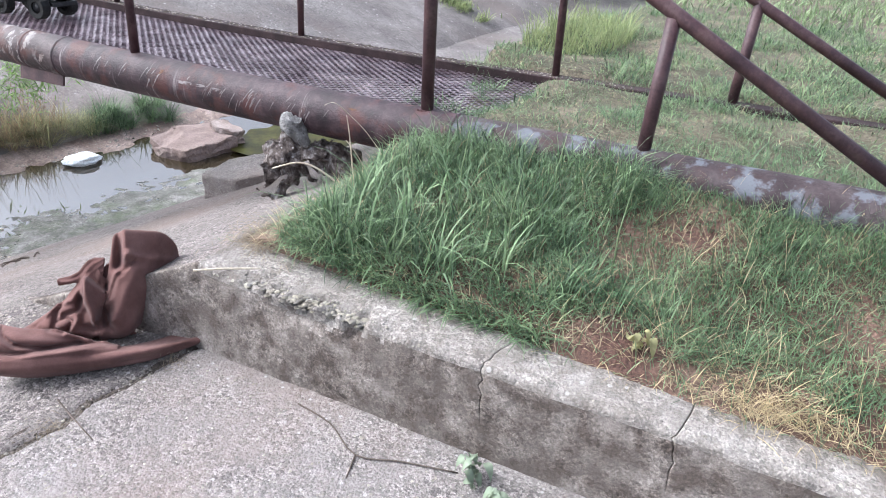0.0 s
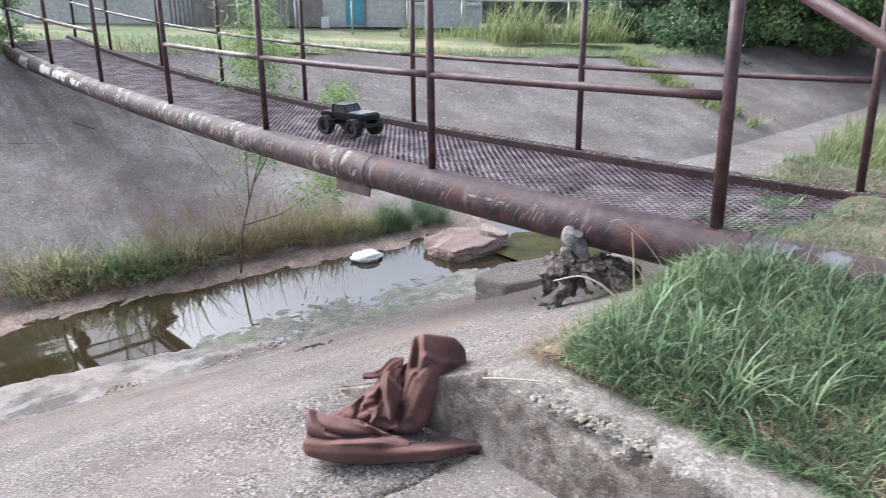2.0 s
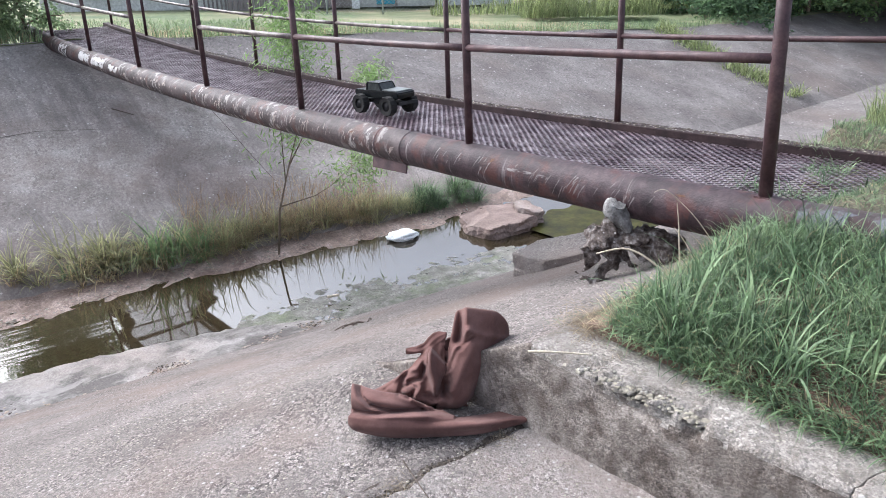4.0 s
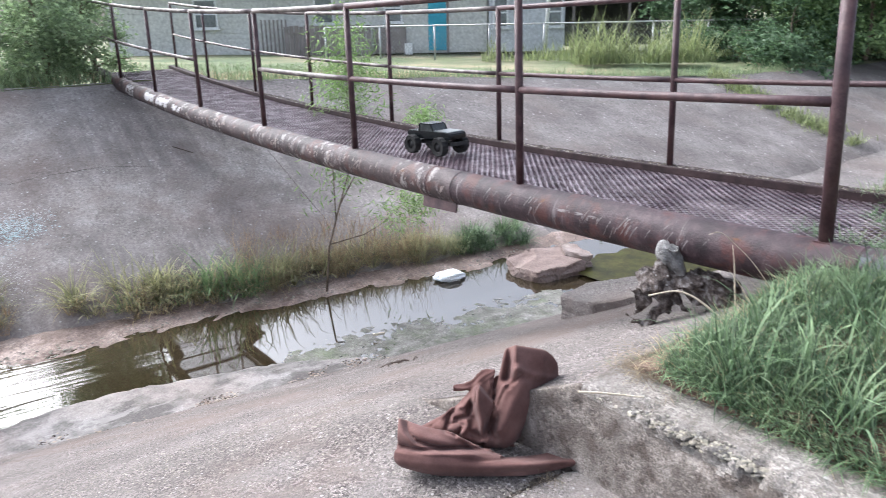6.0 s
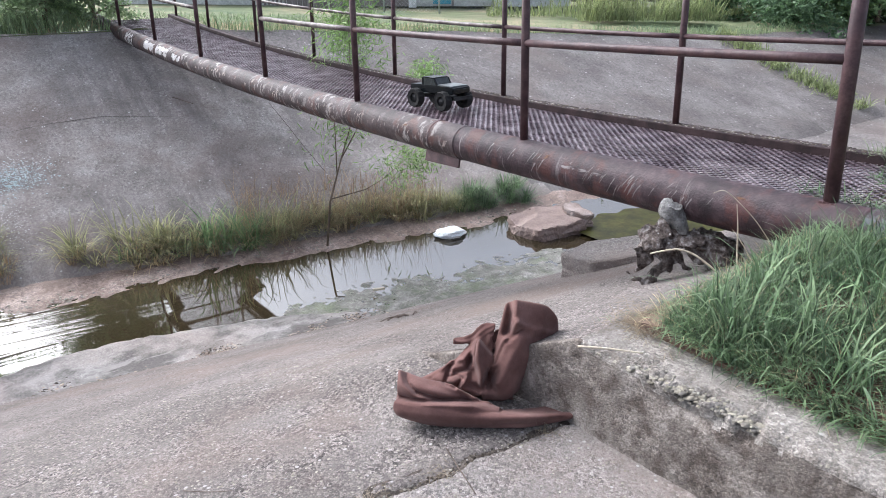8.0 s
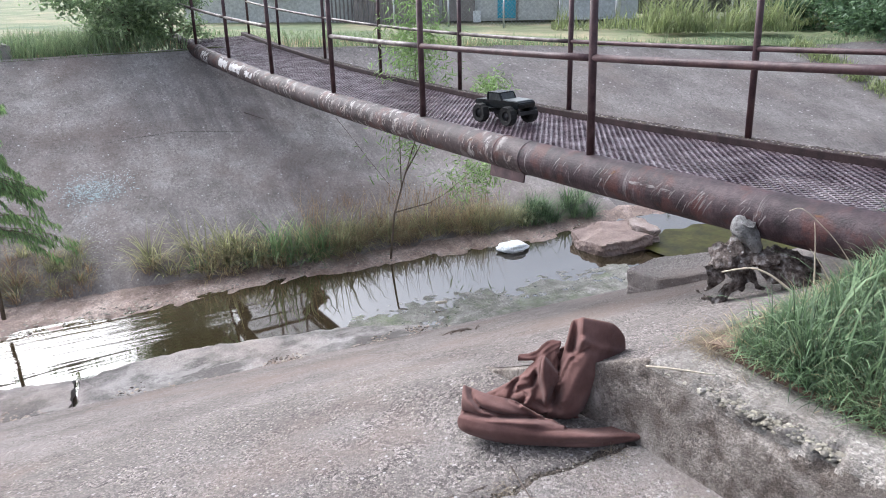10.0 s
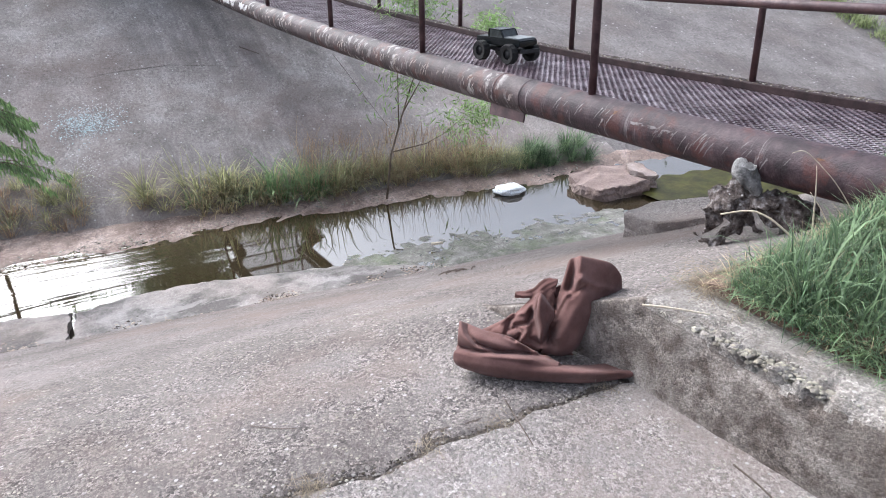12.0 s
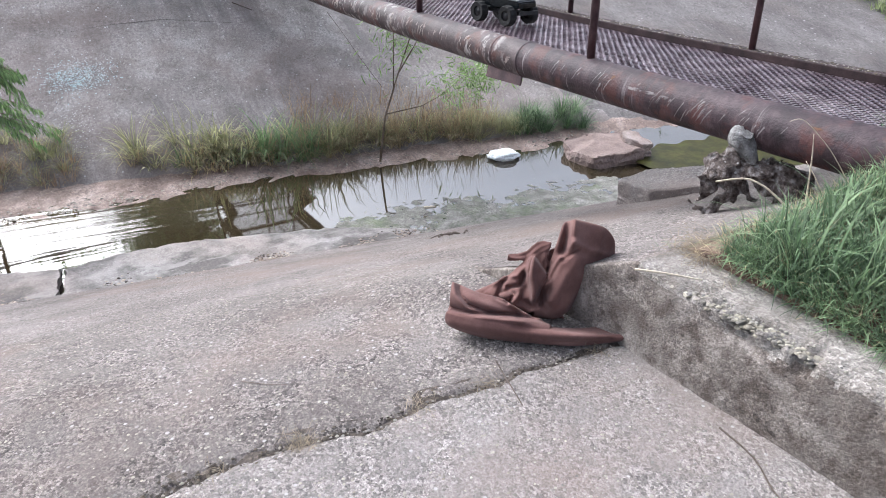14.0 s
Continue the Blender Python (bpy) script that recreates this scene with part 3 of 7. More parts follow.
def build_mesh_deck():
    verts, faces = [], []

    def strand(a, b, w, h):
        d = (b - a).normalized()
        s, u = d.cross(Vector((0, 0, 1))) * w, Vector((0, 0, h))
        i = len(verts)
        verts.extend([a - s - u, a + s - u, a + s + u, a - s + u, b - s - u, b + s - u, b + s + u, b - s + u])
        faces.extend([(i + 3, i + 2, i + 6, i + 7), (i, i + 3, i + 7, i + 4), (i + 1, i + 5, i + 6, i + 2)])

    # each diamond: two slanting strands between flat bonds that lie along the bridge
    half_wide, half_long, bond = 0.0255, 0.030, 0.014
    cols, rows = int((W1 - W0) / half_wide), int(12.6 / half_long)

    def node(i, j):
        x, y = W0 + i * half_wide, -0.25 + j * half_long
        return Vector((x, y, deck(y) - 0.10 + 0.006 * noise.noise(Vector((x * 3, y * 2, 0)))))

    step = Vector((0, bond, 0))
    for j in range(rows):
        for i in range(cols):
            rising = (i + j) % 2 == 0
            a, b = ((i, j), (i + 1, j + 1)) if rising else ((i + 1, j), (i, j + 1))
            strand(node(*a) + step * 0.8, node(*b) - step * 0.8, 0.0021, 0.0032)
            if rising:
                p = node(i, j) + Vector((0, 0, 0.0015))
                strand(p - step, p + step, 0.0052, 0.0032)
    ob = mesh_object("deck_mesh", verts, faces, MESH_STEEL, bridge, smooth=False)
    under(tagged(ob, "rusty diamond-pattern expanded metal deck", kind="stuff"))


build_mesh_deck()

# toe channel along the far side, and cross bars under the deck
verts, faces = [], []
prof = [(1.20, -0.125), (1.20, -0.055), (1.205, -0.05), (1.30, -0.05), (1.30, -0.058), (1.212, -0.058), (1.212, -0.125)]
cy = spread(-3.2, 12.5, 0.3)
for y in cy:
    for x, z in prof:
        verts.append((x, y, deck(y) + z))
k = len(prof)
for i in range(len(cy) - 1):
    for j in range(k):
        a, b = i * k + j, i * k + (j + 1) % k
        faces.append((a, b, b + k, a + k))
faces.append(tuple(range(k)))
faces.append(tuple((len(cy) - 1) * k + j for j in range(k - 1, -1, -1)))
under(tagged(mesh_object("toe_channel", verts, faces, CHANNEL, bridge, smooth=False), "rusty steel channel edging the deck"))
for y in spread(0.3, 12.0, 0.9):
    under(box_part("cross_bar", (1.2, 0.05, 0.04), (0.65, y, deck(y) - 0.135), RUST_RAIL, bridge))
# a strip of angle iron on the pipe that holds the mesh
under(tube("mesh_strip", [(0.10, y, deck(y) - 0.085) for y in spread(0.2, 12.4, 0.4)], 0.012, RUST_RAIL, bridge, 6))


def post_at(x, y, h, r=0.024):
    low = -0.02 if x == 0 else -0.06
    under(tube("post", [upright(x, y, low), upright(x, y, h * 0.5), upright(x, y, h)], r, RUST_RAIL, bridge, 12))


near_y = [0.0, 1.79, 3.73, 5.51, 7.35, 9.15, 10.95, 12.6]
far_y = [-0.15, 1.66, 3.42, 5.13, 6.95, 8.70, 10.6, 12.2]
for i, y in enumerate(near_y):
    post_at(0, y, HIGH, 0.028 if i == 0 else 0.024)
for i, y in enumerate(far_y):
    post_at(1.26, y, HIGH - 0.04, 0.022)


def rail(x, y0, y1, h, r=0.021, bow=0.0):
    pts = [upright(x, y, h - bow * 4 * (i / 6) * (1 - i / 6)) for i, y in enumerate(spread(y0, y1, (y1 - y0) / 6))]
    under(tube("rail", pts, r, RAIL_WORN if y0 > 3.0 else RUST_RAIL, bridge, 10))


for a, b in zip(near_y, near_y[1:]):
    rail(0, a, b, HIGH, 0.024)
    if not 5.0 < a < 6.5:
        rail(0, a, b, MID, 0.021)
for a, b in zip(far_y, far_y[1:]):
    rail(1.26, a, b, HIGH - 0.04)
    rail(1.26, a, b, MID - 0.03, 0.017)
# the ramp rails at the near end
for x, y0, y1 in ((0, 0.0, -0.95), (1.26, -0.15, -1.12)):
    under(tube("post", [(x, y1, 1.95), (x, y1, 2.54 - (0.02 if x else 0))], 0.027, RUST_RAIL, bridge, 12))
    low = 0.0 if x == 0 else 0.04
    under(tube("ramp_rail", [(x, y0, 3.03 - low), (x, y0 - 0.95, 2.555 - low), (x, y0 - 2.0, 2.03)], 0.027, RUST_RAIL, bridge, 12))
# welded rings, a hanging plate and a loose weld on the pipe
for y in (-0.16, 2.34, 2.62, 9.9):
    ys = (y - 0.012, y - 0.004, y + 0.004, y + 0.012)
    shape = tube_mesh([(0, v, deck(v) - R_PIPE) for v in ys], [R_PIPE - 0.002, R_PIPE + 0.004, R_PIPE + 0.004, R_PIPE - 0.002], 32, False)
    under(mesh_object("weld_ring", *shape, RUST, bridge))
under(box_part("hanging_plate", (0.012, 0.36, 0.085), (-0.055, 2.52, deck(2.52) - 0.232), RUST_RAIL, bridge, "rusty plate hanging under the pipe", 0.003, (-3, 12, 2)))
under(box_part("saddle_plate", (0.07, 0.07, 0.010), (0.0, 0.0, deck(0) - 0.006), RUST_RAIL, bridge, "", 0.003))

# ---- plants ----


def leaf_material(name, low, high, rough_=0.6, back=0.3):
    return material(name, [low, high], 6.0, 30.0, rough_, bump=0.0, vary=0.35, back=back, edge=(0.3, 0.7))


TOE_GRASS = leaf_material("toe_grass_blade", (0.22, 0.235, 0.13), (0.50, 0.48, 0.325), 0.7, 0.4)
GRASS = material("grass_blade", [(0.067, 0.123, 0.070), (0.193, 0.268, 0.171)], 6.0, 30.0, 0.6, bump=0.0, vary=0.6, back=0.22, edge=(0.3, 0.7))
ARCHING = leaf_material("arching_weed_blade", (0.135, 0.215, 0.115), (0.27, 0.36, 0.225), 0.6)
WEED = leaf_material("broad_grass_blade", (0.13, 0.215, 0.105), (0.26, 0.36, 0.20))
STRAW = leaf_material("dry_grass_blade", (0.30, 0.235, 0.155), (0.50, 0.42, 0.30), 0.8)
PALE_GRASS = leaf_material("pale_grass_blade", (0.14, 0.21, 0.115), (0.265, 0.325, 0.195), 0.7)
TUFT_STRAW = leaf_material("yellow_straw_blade", (0.34, 0.265, 0.165), (0.52, 0.43, 0.29), 0.8)
DEAD_GRASS = leaf_material("matted_dead_blade", (0.15, 0.118, 0.09), (0.30, 0.25, 0.20), 0.9, 0.1)
RED_GRASS = leaf_material("reddish_dry_blade", (0.27, 0.18, 0.12), (0.41, 0.30, 0.215), 0.8)
WILLOW_LEAF = leaf_material("narrow_leaf", (0.17, 0.28, 0.10), (0.31, 0.43, 0.19), 0.6, 0.35)
DARK_WILLOW = leaf_material("dark_narrow_leaf", (0.13, 0.215, 0.09), (0.25, 0.36, 0.17), 0.6, 0.3)
FIELD_WEED = leaf_material("field_weed_blade", (0.175, 0.225, 0.11), (0.34, 0.375, 0.205), 0.7, 0.4)
BUSH_LEAF = leaf_material("bush_leaf", (0.16, 0.235, 0.135), (0.33, 0.42, 0.265), 0.6, 0.5)
LIGHT_TREE_LEAF = leaf_material("light_tree_leaf", (0.12, 0.20, 0.09), (0.25, 0.36, 0.17), 0.6, 0.4)
TREE_LEAF = leaf_material("tree_leaf", (0.055, 0.105, 0.062), (0.145, 0.23, 0.125), 0.6, 0.3)
BARK = material("bark", [(0.12, 0.09, 0.065), (0.2, 0.16, 0.12)], 8, 60, 0.9, bump=0.8)


def blades(name, spots, mat, label, category="grass", kind="stuff", seed=1, parent=None):
    """spots: rows of x, y, z, length, width, lean (radians), bend, heading. One mesh of bent tapering blades."""
    if not spots:
        return None
    a = np.array(spots, float)
    n = len(a)
    seg = 4
    h = a[:, 7]
    way = np.stack([np.cos(h), np.sin(h)], 1)
    across = np.stack([-np.sin(h), np.cos(h)], 1)
    pos = a[:, :3].copy()
    verts = np.zeros((n, seg * 2 + 1, 3))
    for s in range(seg + 1):
        f = s / seg
        w = a[:, 4] * (1 - f ** 2.2) * (0.75 + 0.25 * min(1, 3 * f))
        if s == seg:
            verts[:, seg * 2] = pos
        else:
            verts[:, s * 2, :2] = pos[:, :2] - across * w[:, None] / 2
            verts[:, s * 2 + 1, :2] = pos[:, :2] + across * w[:, None] / 2
            verts[:, s * 2, 2] = verts[:, s * 2 + 1, 2] = pos[:, 2]
            ang = a[:, 5] + a[:, 6] * f
            step = a[:, 3] / seg
            pos[:, :2] += way * (np.sin(ang) * step)[:, None]
            pos[:, 2] += np.cos(ang) * step
    base = (np.arange(n) * (seg * 2 + 1))[:, None]
    quads = np.concatenate([base + np.array([[s * 2, s * 2 + 1, s * 2 + 3, s * 2 + 2]]) for s in range(seg - 1)])
    tips = base + np.array([[seg * 2 - 2, seg * 2 - 1, seg * 2]])
    ob = mesh_object(name, verts.reshape(-1, 3).tolist(), quads.tolist() + tips.tolist(), mat, parent)
    return tagged(ob, label, category, kind=kind)


rng = random.Random(7)


def grass_spots(n, xs, ys, height, length, width, keep=None, lean=(0.1, 0.6), bend=(0.2, 1.2), heading=None):
    out = []
    while len(out) < n:
        x, y = rng.uniform(*xs), rng.uniform(*ys)
        if keep and rng.random() > keep(x, y):
            n -= 0.4 if n > len(out) + 1 else 0
            if n <= len(out):
                break
            continue
        k = rng.uniform(*length) * (0.75 + 0.5 * noise.noise(Vector((x * 3, y * 3, 4))))
        h = rng.uniform(0, 2 * math.pi) if heading is None else rng.gauss(*heading)
        out.append((x, y, height(x, y) - 0.01, k, rng.uniform(*width), rng.uniform(*lean), rng.uniform(*bend), h))
    return out


def bare(x, y):
    """How much grows on the mound: straw strip at the kerb, red bare patches."""
    k = 1.0
    edge = -0.965 + 0.55 * kerb_shift(y) + 0.08 * noise.noise(Vector((0, y * 2.2, 0))) + (0.10 if y < -0.3 else 0.02)
    if x < edge:
        k *= 0.25
    for px, py, r in ((-0.30, -1.25, 0.13), (-0.87, -1.15, 0.12), (-0.92, -0.65, 0.08), (-0.87, -1.58, 0.13), (-0.72, -0.80, 0.06)):
        d = math.hypot(x - px, (y - py) * 0.8) / r
        if d < 1:
            k *= 0.22
    if noise.noise(Vector((x * 4, y * 4, 9))) > 0.3:
        k *= 0.7
    if y > 0.07 + 0.04 * noise.noise(Vector((x * 6, 0, 1))):
        k *= 0.03
    return k


spots = grass_spots(62000, (-0.97, -0.02), (-3.2, 0.33), mound, (0.04, 0.15), (0.0018, 0.0042), bare, (0.1, 1.2), (0.3, 2.3))
spots += grass_spots(4600, (-0.90, -0.08), (-1.0, -0.02), mound, (0.12, 0.28), (0.0025, 0.0062), bare, (0.05, 0.8), (0.5, 2.5))
spots += grass_spots(2600, (-0.30, -0.10), (-3.2, -0.05), mound, (0.07, 0.17), (0.002, 0.005), None, (0.1, 0.9), (0.3, 2.0))
blades("mound_grass", spots, GRASS, "thick green grass growing over the mound")
blades("dry_grass", grass_spots(7600, (-0.98, -0.1), (-3.2, 0.20), mound, (0.05, 0.15), (0.0015, 0.0035), lambda x, y: 1.12 - bare(x, y), (0.4, 1.4), (0.3, 2.0)), STRAW, "straw-coloured dry grass along the kerb")
# a fringe that hangs over the kerb
fringe = []
for _ in range(1100):
    y = -0.95 + 1.05 * rng.random()
    if noise.noise(Vector((0, y * 3.0, 2))) < -0.12:
        continue
    x = -0.955 + abs(rng.gauss(0, 0.05))
    fringe.append((x, y, mound(max(x, -0.95), y) - 0.005, rng.uniform(0.05, 0.17), rng.uniform(0.003, 0.007), rng.uniform(0.3, 1.3), rng.uniform(0.4, 1.6), rng.gauss(3.1, 0.9)))
blades("edge_grass", fringe, GRASS, "green grass hanging over the kerb's edge")
# tufts with a place of their own
blades("straw_tuft", [(-0.86 + rng.gauss(0, 0.05), -1.60 + rng.gauss(0, 0.11), mound(-0.88, -1.62), rng.uniform(0.05, 0.14), rng.uniform(0.0018, 0.0032), rng.uniform(0.5, 1.5), rng.uniform(0.3, 2.2), rng.gauss(3.4, 1.5)) for _ in range(560)], TUFT_STRAW, "flattened straw-yellow tuft of dead grass", kind="")
for x, y, n, size in ((-0.80, -0.06, 34, 0.30), (-0.86, -0.18, 30, 0.30), (-0.70, -0.30, 24, 0.33), (-0.86, -0.36, 24, 0.27), (-0.60, -0.12, 24, 0.30), (-0.82, -0.52, 18, 0.29), (-0.50, -0.40, 16, 0.30), (-0.72, -0.68, 12, 0.28)):
    blades("weed_tuft", [(x + rng.gauss(0, 0.035), y + rng.gauss(0, 0.035), mound(x, y), size * rng.uniform(0.45, 1.2), rng.uniform(0.004, 0.0095), rng.uniform(0.05, 0.7), rng.uniform(0.8, 2.5), rng.uniform(0, 6.28)) for _ in range(n)], ARCHING, "pale green broad-bladed weed at the mound's edge", "weed", "")
# seed stalks that stand above the grass
for x, y, h in ((-0.72, -0.72, 0.38), (-0.62, -1.05, 0.36), (-0.40, -0.75, 0.30), (-0.55, -0.45, 0.36)):
    z = mound(x, y)
    stalk = tube("grass_stalk", [(x, y, z), (x + 0.01, y + 0.01, z + h * 0.5), (x + 0.03, y + 0.0, z + h)], [0.003, 0.0025, 0.001], PALE_GRASS, None, 5)
    tagged(stalk, "thin upright grass stalk above the mound", "grass stalk", "stalks on the mound")

blades("dead_blades", grass_spots(3400, (-0.95, -0.04), (-3.0, 0.1), mound, (0.06, 0.22), (0.0016, 0.0036), bare, (0.2, 1.3), (0.2, 1.6)), STRAW, "dead straw blades among the green grass")
# thin turf on the path and behind the rail
turf_keep = lambda x, y: (0.95 if noise.noise(Vector((x * 1.7, y * 1.7, 2))) + 0.4 * noise.noise(Vector((x * 6, y * 6, 2))) > -0.05 else 0.16) * (1 if y < front_line(x) - 0.02 else 0)
blades("path_grass", grass_spots(22000, (0.06, 1.30), (-3.2, 0.02), mound, (0.04, 0.12), (0.0022, 0.0046), turf_keep, (0.2, 1.2), (0.3, 2.2)), GRASS, "green grass creeping over the path")
blades("path_grass", grass_spots(12000, (0.06, 1.30), (-3.2, 0.0), mound, (0.03, 0.08), (0.002, 0.0045), None, (0.3, 1.3), (0.3, 2.0)), PALE_GRASS, "short worn grass on the path to the bridge")
blades("path_straw", grass_spots(14000, (0.06, 3.5), (-4.0, 0.3), mound, (0.02, 0.08), (0.0018, 0.004), None, (0.6, 1.5), (0.2, 1.4)), STRAW, "dry straw among the path's thin grass")
blades("path_weeds", grass_spots(6500, (0.1, 5.0), (-4.0, 0.3), mound, (0.08, 0.2), (0.004, 0.009), lambda x, y: turf_keep(x, y) * (1 if noise.noise(Vector((x * 1.6, y * 1.6, 5))) > 0.12 else 0.04), (0.2, 1.1), (0.6, 2.2)), GRASS, "scattered green weeds on the path")
blades("bank_grass", grass_spots(34000, (1.28, 4.6), (-4.5, 0.55), mound, (0.04, 0.13), (0.003, 0.007), turf_keep, (0.2, 1.3), (0.4, 2.0)), PALE_GRASS, "rough pale green grass beside the bridge")
blades("bank_grass", grass_spots(22000, (1.28, 4.6), (-4.5, 0.55), mound, (0.04, 0.15), (0.003, 0.007), turf_keep, (0.2, 1.2), (0.4, 2.0)), GRASS, "rough green grass beside the bridge")
blades("bank_grass", grass_spots(9000, (4.6, 9.0), (-7.0, 0.3), mound, (0.08, 0.25), (0.010, 0.018), turf_keep, (0.1, 0.9), (0.3, 1.6)), PALE_GRASS, "rough grass further along the bank")
blades("tall_grass", grass_spots(1500, (1.75, 3.2), (-0.3, 0.4), mound, (0.16, 0.38), (0.004, 0.008), lambda x, y: 1 if math.hypot((x - 2.4) / 0.65, (y - 0.08) / 0.35) < 1 else 0, (0.05, 0.7), (0.3, 1.6)), FIELD_WEED, "tall yellow-green grass at the bank's top", kind="")



def creeping(n, xs, ys, top, length):
    """Runners that lie on the steel at the bridge's near end."""
    out = []
    for _ in range(n):
        x, y = rng.uniform(*xs), ys[0] + (ys[1] - ys[0]) * rng.random() ** 1.8
        if noise.noise(Vector((x * 3.5, y * 3.5, 12))) < -0.05 + 0.35 * (y - ys[0]) / (ys[1] - ys[0]):
            continue
        out.append((x, y, top(y), rng.uniform(*length), rng.uniform(0.002, 0.005), rng.uniform(0.4, 1.5), rng.uniform(0.2, 1.6), rng.uniform(0, 6.28)))
    return out


blades("creeping_grass", creeping(2600, (0.10, 1.22), (-0.22, 0.34), lambda y: deck(y) - 0.095, (0.04, 0.12)), GRASS, "grass creeping over the deck's near end")
blades("creeping_grass", creeping(2600, (1.16, 1.36), (-2.6, 0.5), lambda y: deck(y) - 0.055, (0.04, 0.13)) + creeping(1500, (-0.06, 0.10), (-3.0, 0.0), lambda y: deck(y) - 0.05, (0.04, 0.10)), PALE_GRASS, "pale grass growing over the steel channel")

# ---- the far toe: clumps, reddish seed grass, mud tufts ----


def along_toe(n, x0, x1, near_, far_, length, width, lean_=(0.1, 0.7), bend_=(0.4, 1.5), clump=0.0):
    out = []
    for _ in range(n):
        x = rng.uniform(x0, x1)
        if noise.noise(Vector((x * 2.1, 5, 0))) < clump - 0.5 * rng.random():
            continue
        d = rng.uniform(near_, far_) + 0.12 * noise.noise(Vector((x * 1.7, 9, 2)))
        if rng.random() < 0.75 * max(0, noise.noise(Vector((x * 3.3, 2, 8))) + 0.25):
            continue
        y = far_toe(x) + d
        u = max((y - far_toe(x) + 0.12) / (far_top(x)[0] - far_toe(x) + 0.12), 0)
        z = max(far_bank(x, u)[2] if d > -0.1 else -1, bed(x, y))
        k = rng.uniform(*length) * (0.8 + 0.5 * noise.noise(Vector((x * 2, 7, 1))))
        out.append((x, y, z - 0.01, k, rng.uniform(*width), rng.uniform(*lean_), rng.uniform(*bend_), rng.gauss(-1.57, 1.3)))
    return out



def toe_clumps(n, x0, x1, near_, far_, each, length, width, tall=0.0):
    """Tussocks at the bank's foot: blades that arch outward from a crowded base."""
    out = []
    for _ in range(n):
        x = rng.uniform(x0, x1)
        d = rng.uniform(near_, far_)
        y = far_toe(x) + d
        u = max((d + 0.12) / (far_top(x)[0] - far_toe(x) + 0.12), 0)
        z = max(far_bank(x, u)[2] if d > -0.1 else -1, bed(x, y))
        size = rng.uniform(0.7, 1.25)
        tip = rng.gauss(0, 0.5)
        for _ in range(int(each * size)):
            a = rng.uniform(0, 6.28)
            e = abs(rng.gauss(0, 0.06))
            up_ = rng.random() < tall
            out.append((x + e * math.cos(a), y + e * math.sin(a) * 0.7, z - 0.01, size * rng.uniform(*length) * (1.3 if up_ else 1), rng.uniform(*width), rng.uniform(0.0, 0.3) if up_ else rng.uniform(0.15, 1.0), rng.uniform(0.6, 1.9), a + tip * 0.3))
    return out


blades("toe_grass", toe_clumps(42, -1.75, 1.15, 0.0, 0.34, 27, (0.24, 0.50), (0.011, 0.022), 0.16) + toe_clumps(20, 1.1, 2.5, 0.06, 0.34, 24, (0.2, 0.42), (0.009, 0.017), 0.1), TOE_GRASS, "long arching grass along the foot of the far bank")
blades("toe_grass", toe_clumps(7, -0.45, 0.35, -0.06, 0.14, 40, (0.3, 0.56), (0.012, 0.022), 0.25) + toe_clumps(8, -1.4, 1.0, 0.0, 0.15, 20, (0.2, 0.4), (0.008, 0.014)), WEED, "long green grass at the foot of the far bank")
blades("toe_grass", toe_clumps(22, 3.15, 4.3, -0.05, 0.3, 85, (0.2, 0.38), (0.006, 0.011), 0.15), GRASS, "green grass clump beside the creek")
blades("toe_grass", toe_clumps(12, 2.55, 3.2, -0.02, 0.25, 85, (0.2, 0.36), (0.006, 0.010), 0.15), TOE_GRASS, "pale grass clump beside the creek")
blades("dry_toe_grass", along_toe(1500, 0.2, 2.9, 0.05, 0.8, (0.22, 0.60), (0.003, 0.007), (0.0, 0.5), (0.2, 1.0)) + toe_clumps(26, -4.4, -2.3, 0.0, 0.5, 26, (0.16, 0.32), (0.004, 0.008), 0.3), RED_GRASS, "reddish dry seed grass on the far bank")
blades("dry_toe_grass", toe_clumps(46, -1.8, 0.6, -0.08, 0.20, 20, (0.20, 0.40), (0.008, 0.015)) + toe_clumps(42, 0.4, 2.6, 0.02, 0.28, 30, (0.16, 0.32), (0.008, 0.014)) + toe_clumps(20, 0.6, 2.6, 0.0, 0.4, 45, (0.2, 0.42), (0.004, 0.008), 0.5), STRAW, "straw-coloured dead grass drooping over the mud")
blades("toe_grass", toe_clumps(40, -4.4, -2.35, 0.0, 0.55, 60, (0.16, 0.34), (0.005, 0.010)), TOE_GRASS, "low grass on the mud bar")
blades("edge_grass", [(x, far_top(x)[0] + rng.uniform(-0.1, 0.3), far_top(x)[1] - 0.03, rng.uniform(0.12, 0.4), rng.uniform(0.008, 0.016), rng.uniform(0, 0.7), rng.uniform(0.2, 1.2), rng.uniform(0, 6.28)) for x in [rng.uniform(-9, 22) for _ in range(3500)] if not -0.1 < x < 1.4], PALE_GRASS, "ragged grass along the far bank's top edge")
# weeds grown in the joint of the far lining
blades("joint_weeds", [(15.0 + rng.gauss(0, 0.26) + 1.2 * (u - 0.3) ** 2, far_bank(15, u)[1], far_bank(15, u)[2], rng.uniform(0.15, 0.45), 0.025, rng.uniform(0.1, 1.2), rng.uniform(0.2, 1.6), rng.uniform(0, 6.28)) for u in [rng.uniform(0.1, 1.0) for _ in range(1700)] if noise.noise(Vector((u * 9, 0, 0))) > -0.25], FIELD_WEED, "weeds growing in a joint of the far bank")


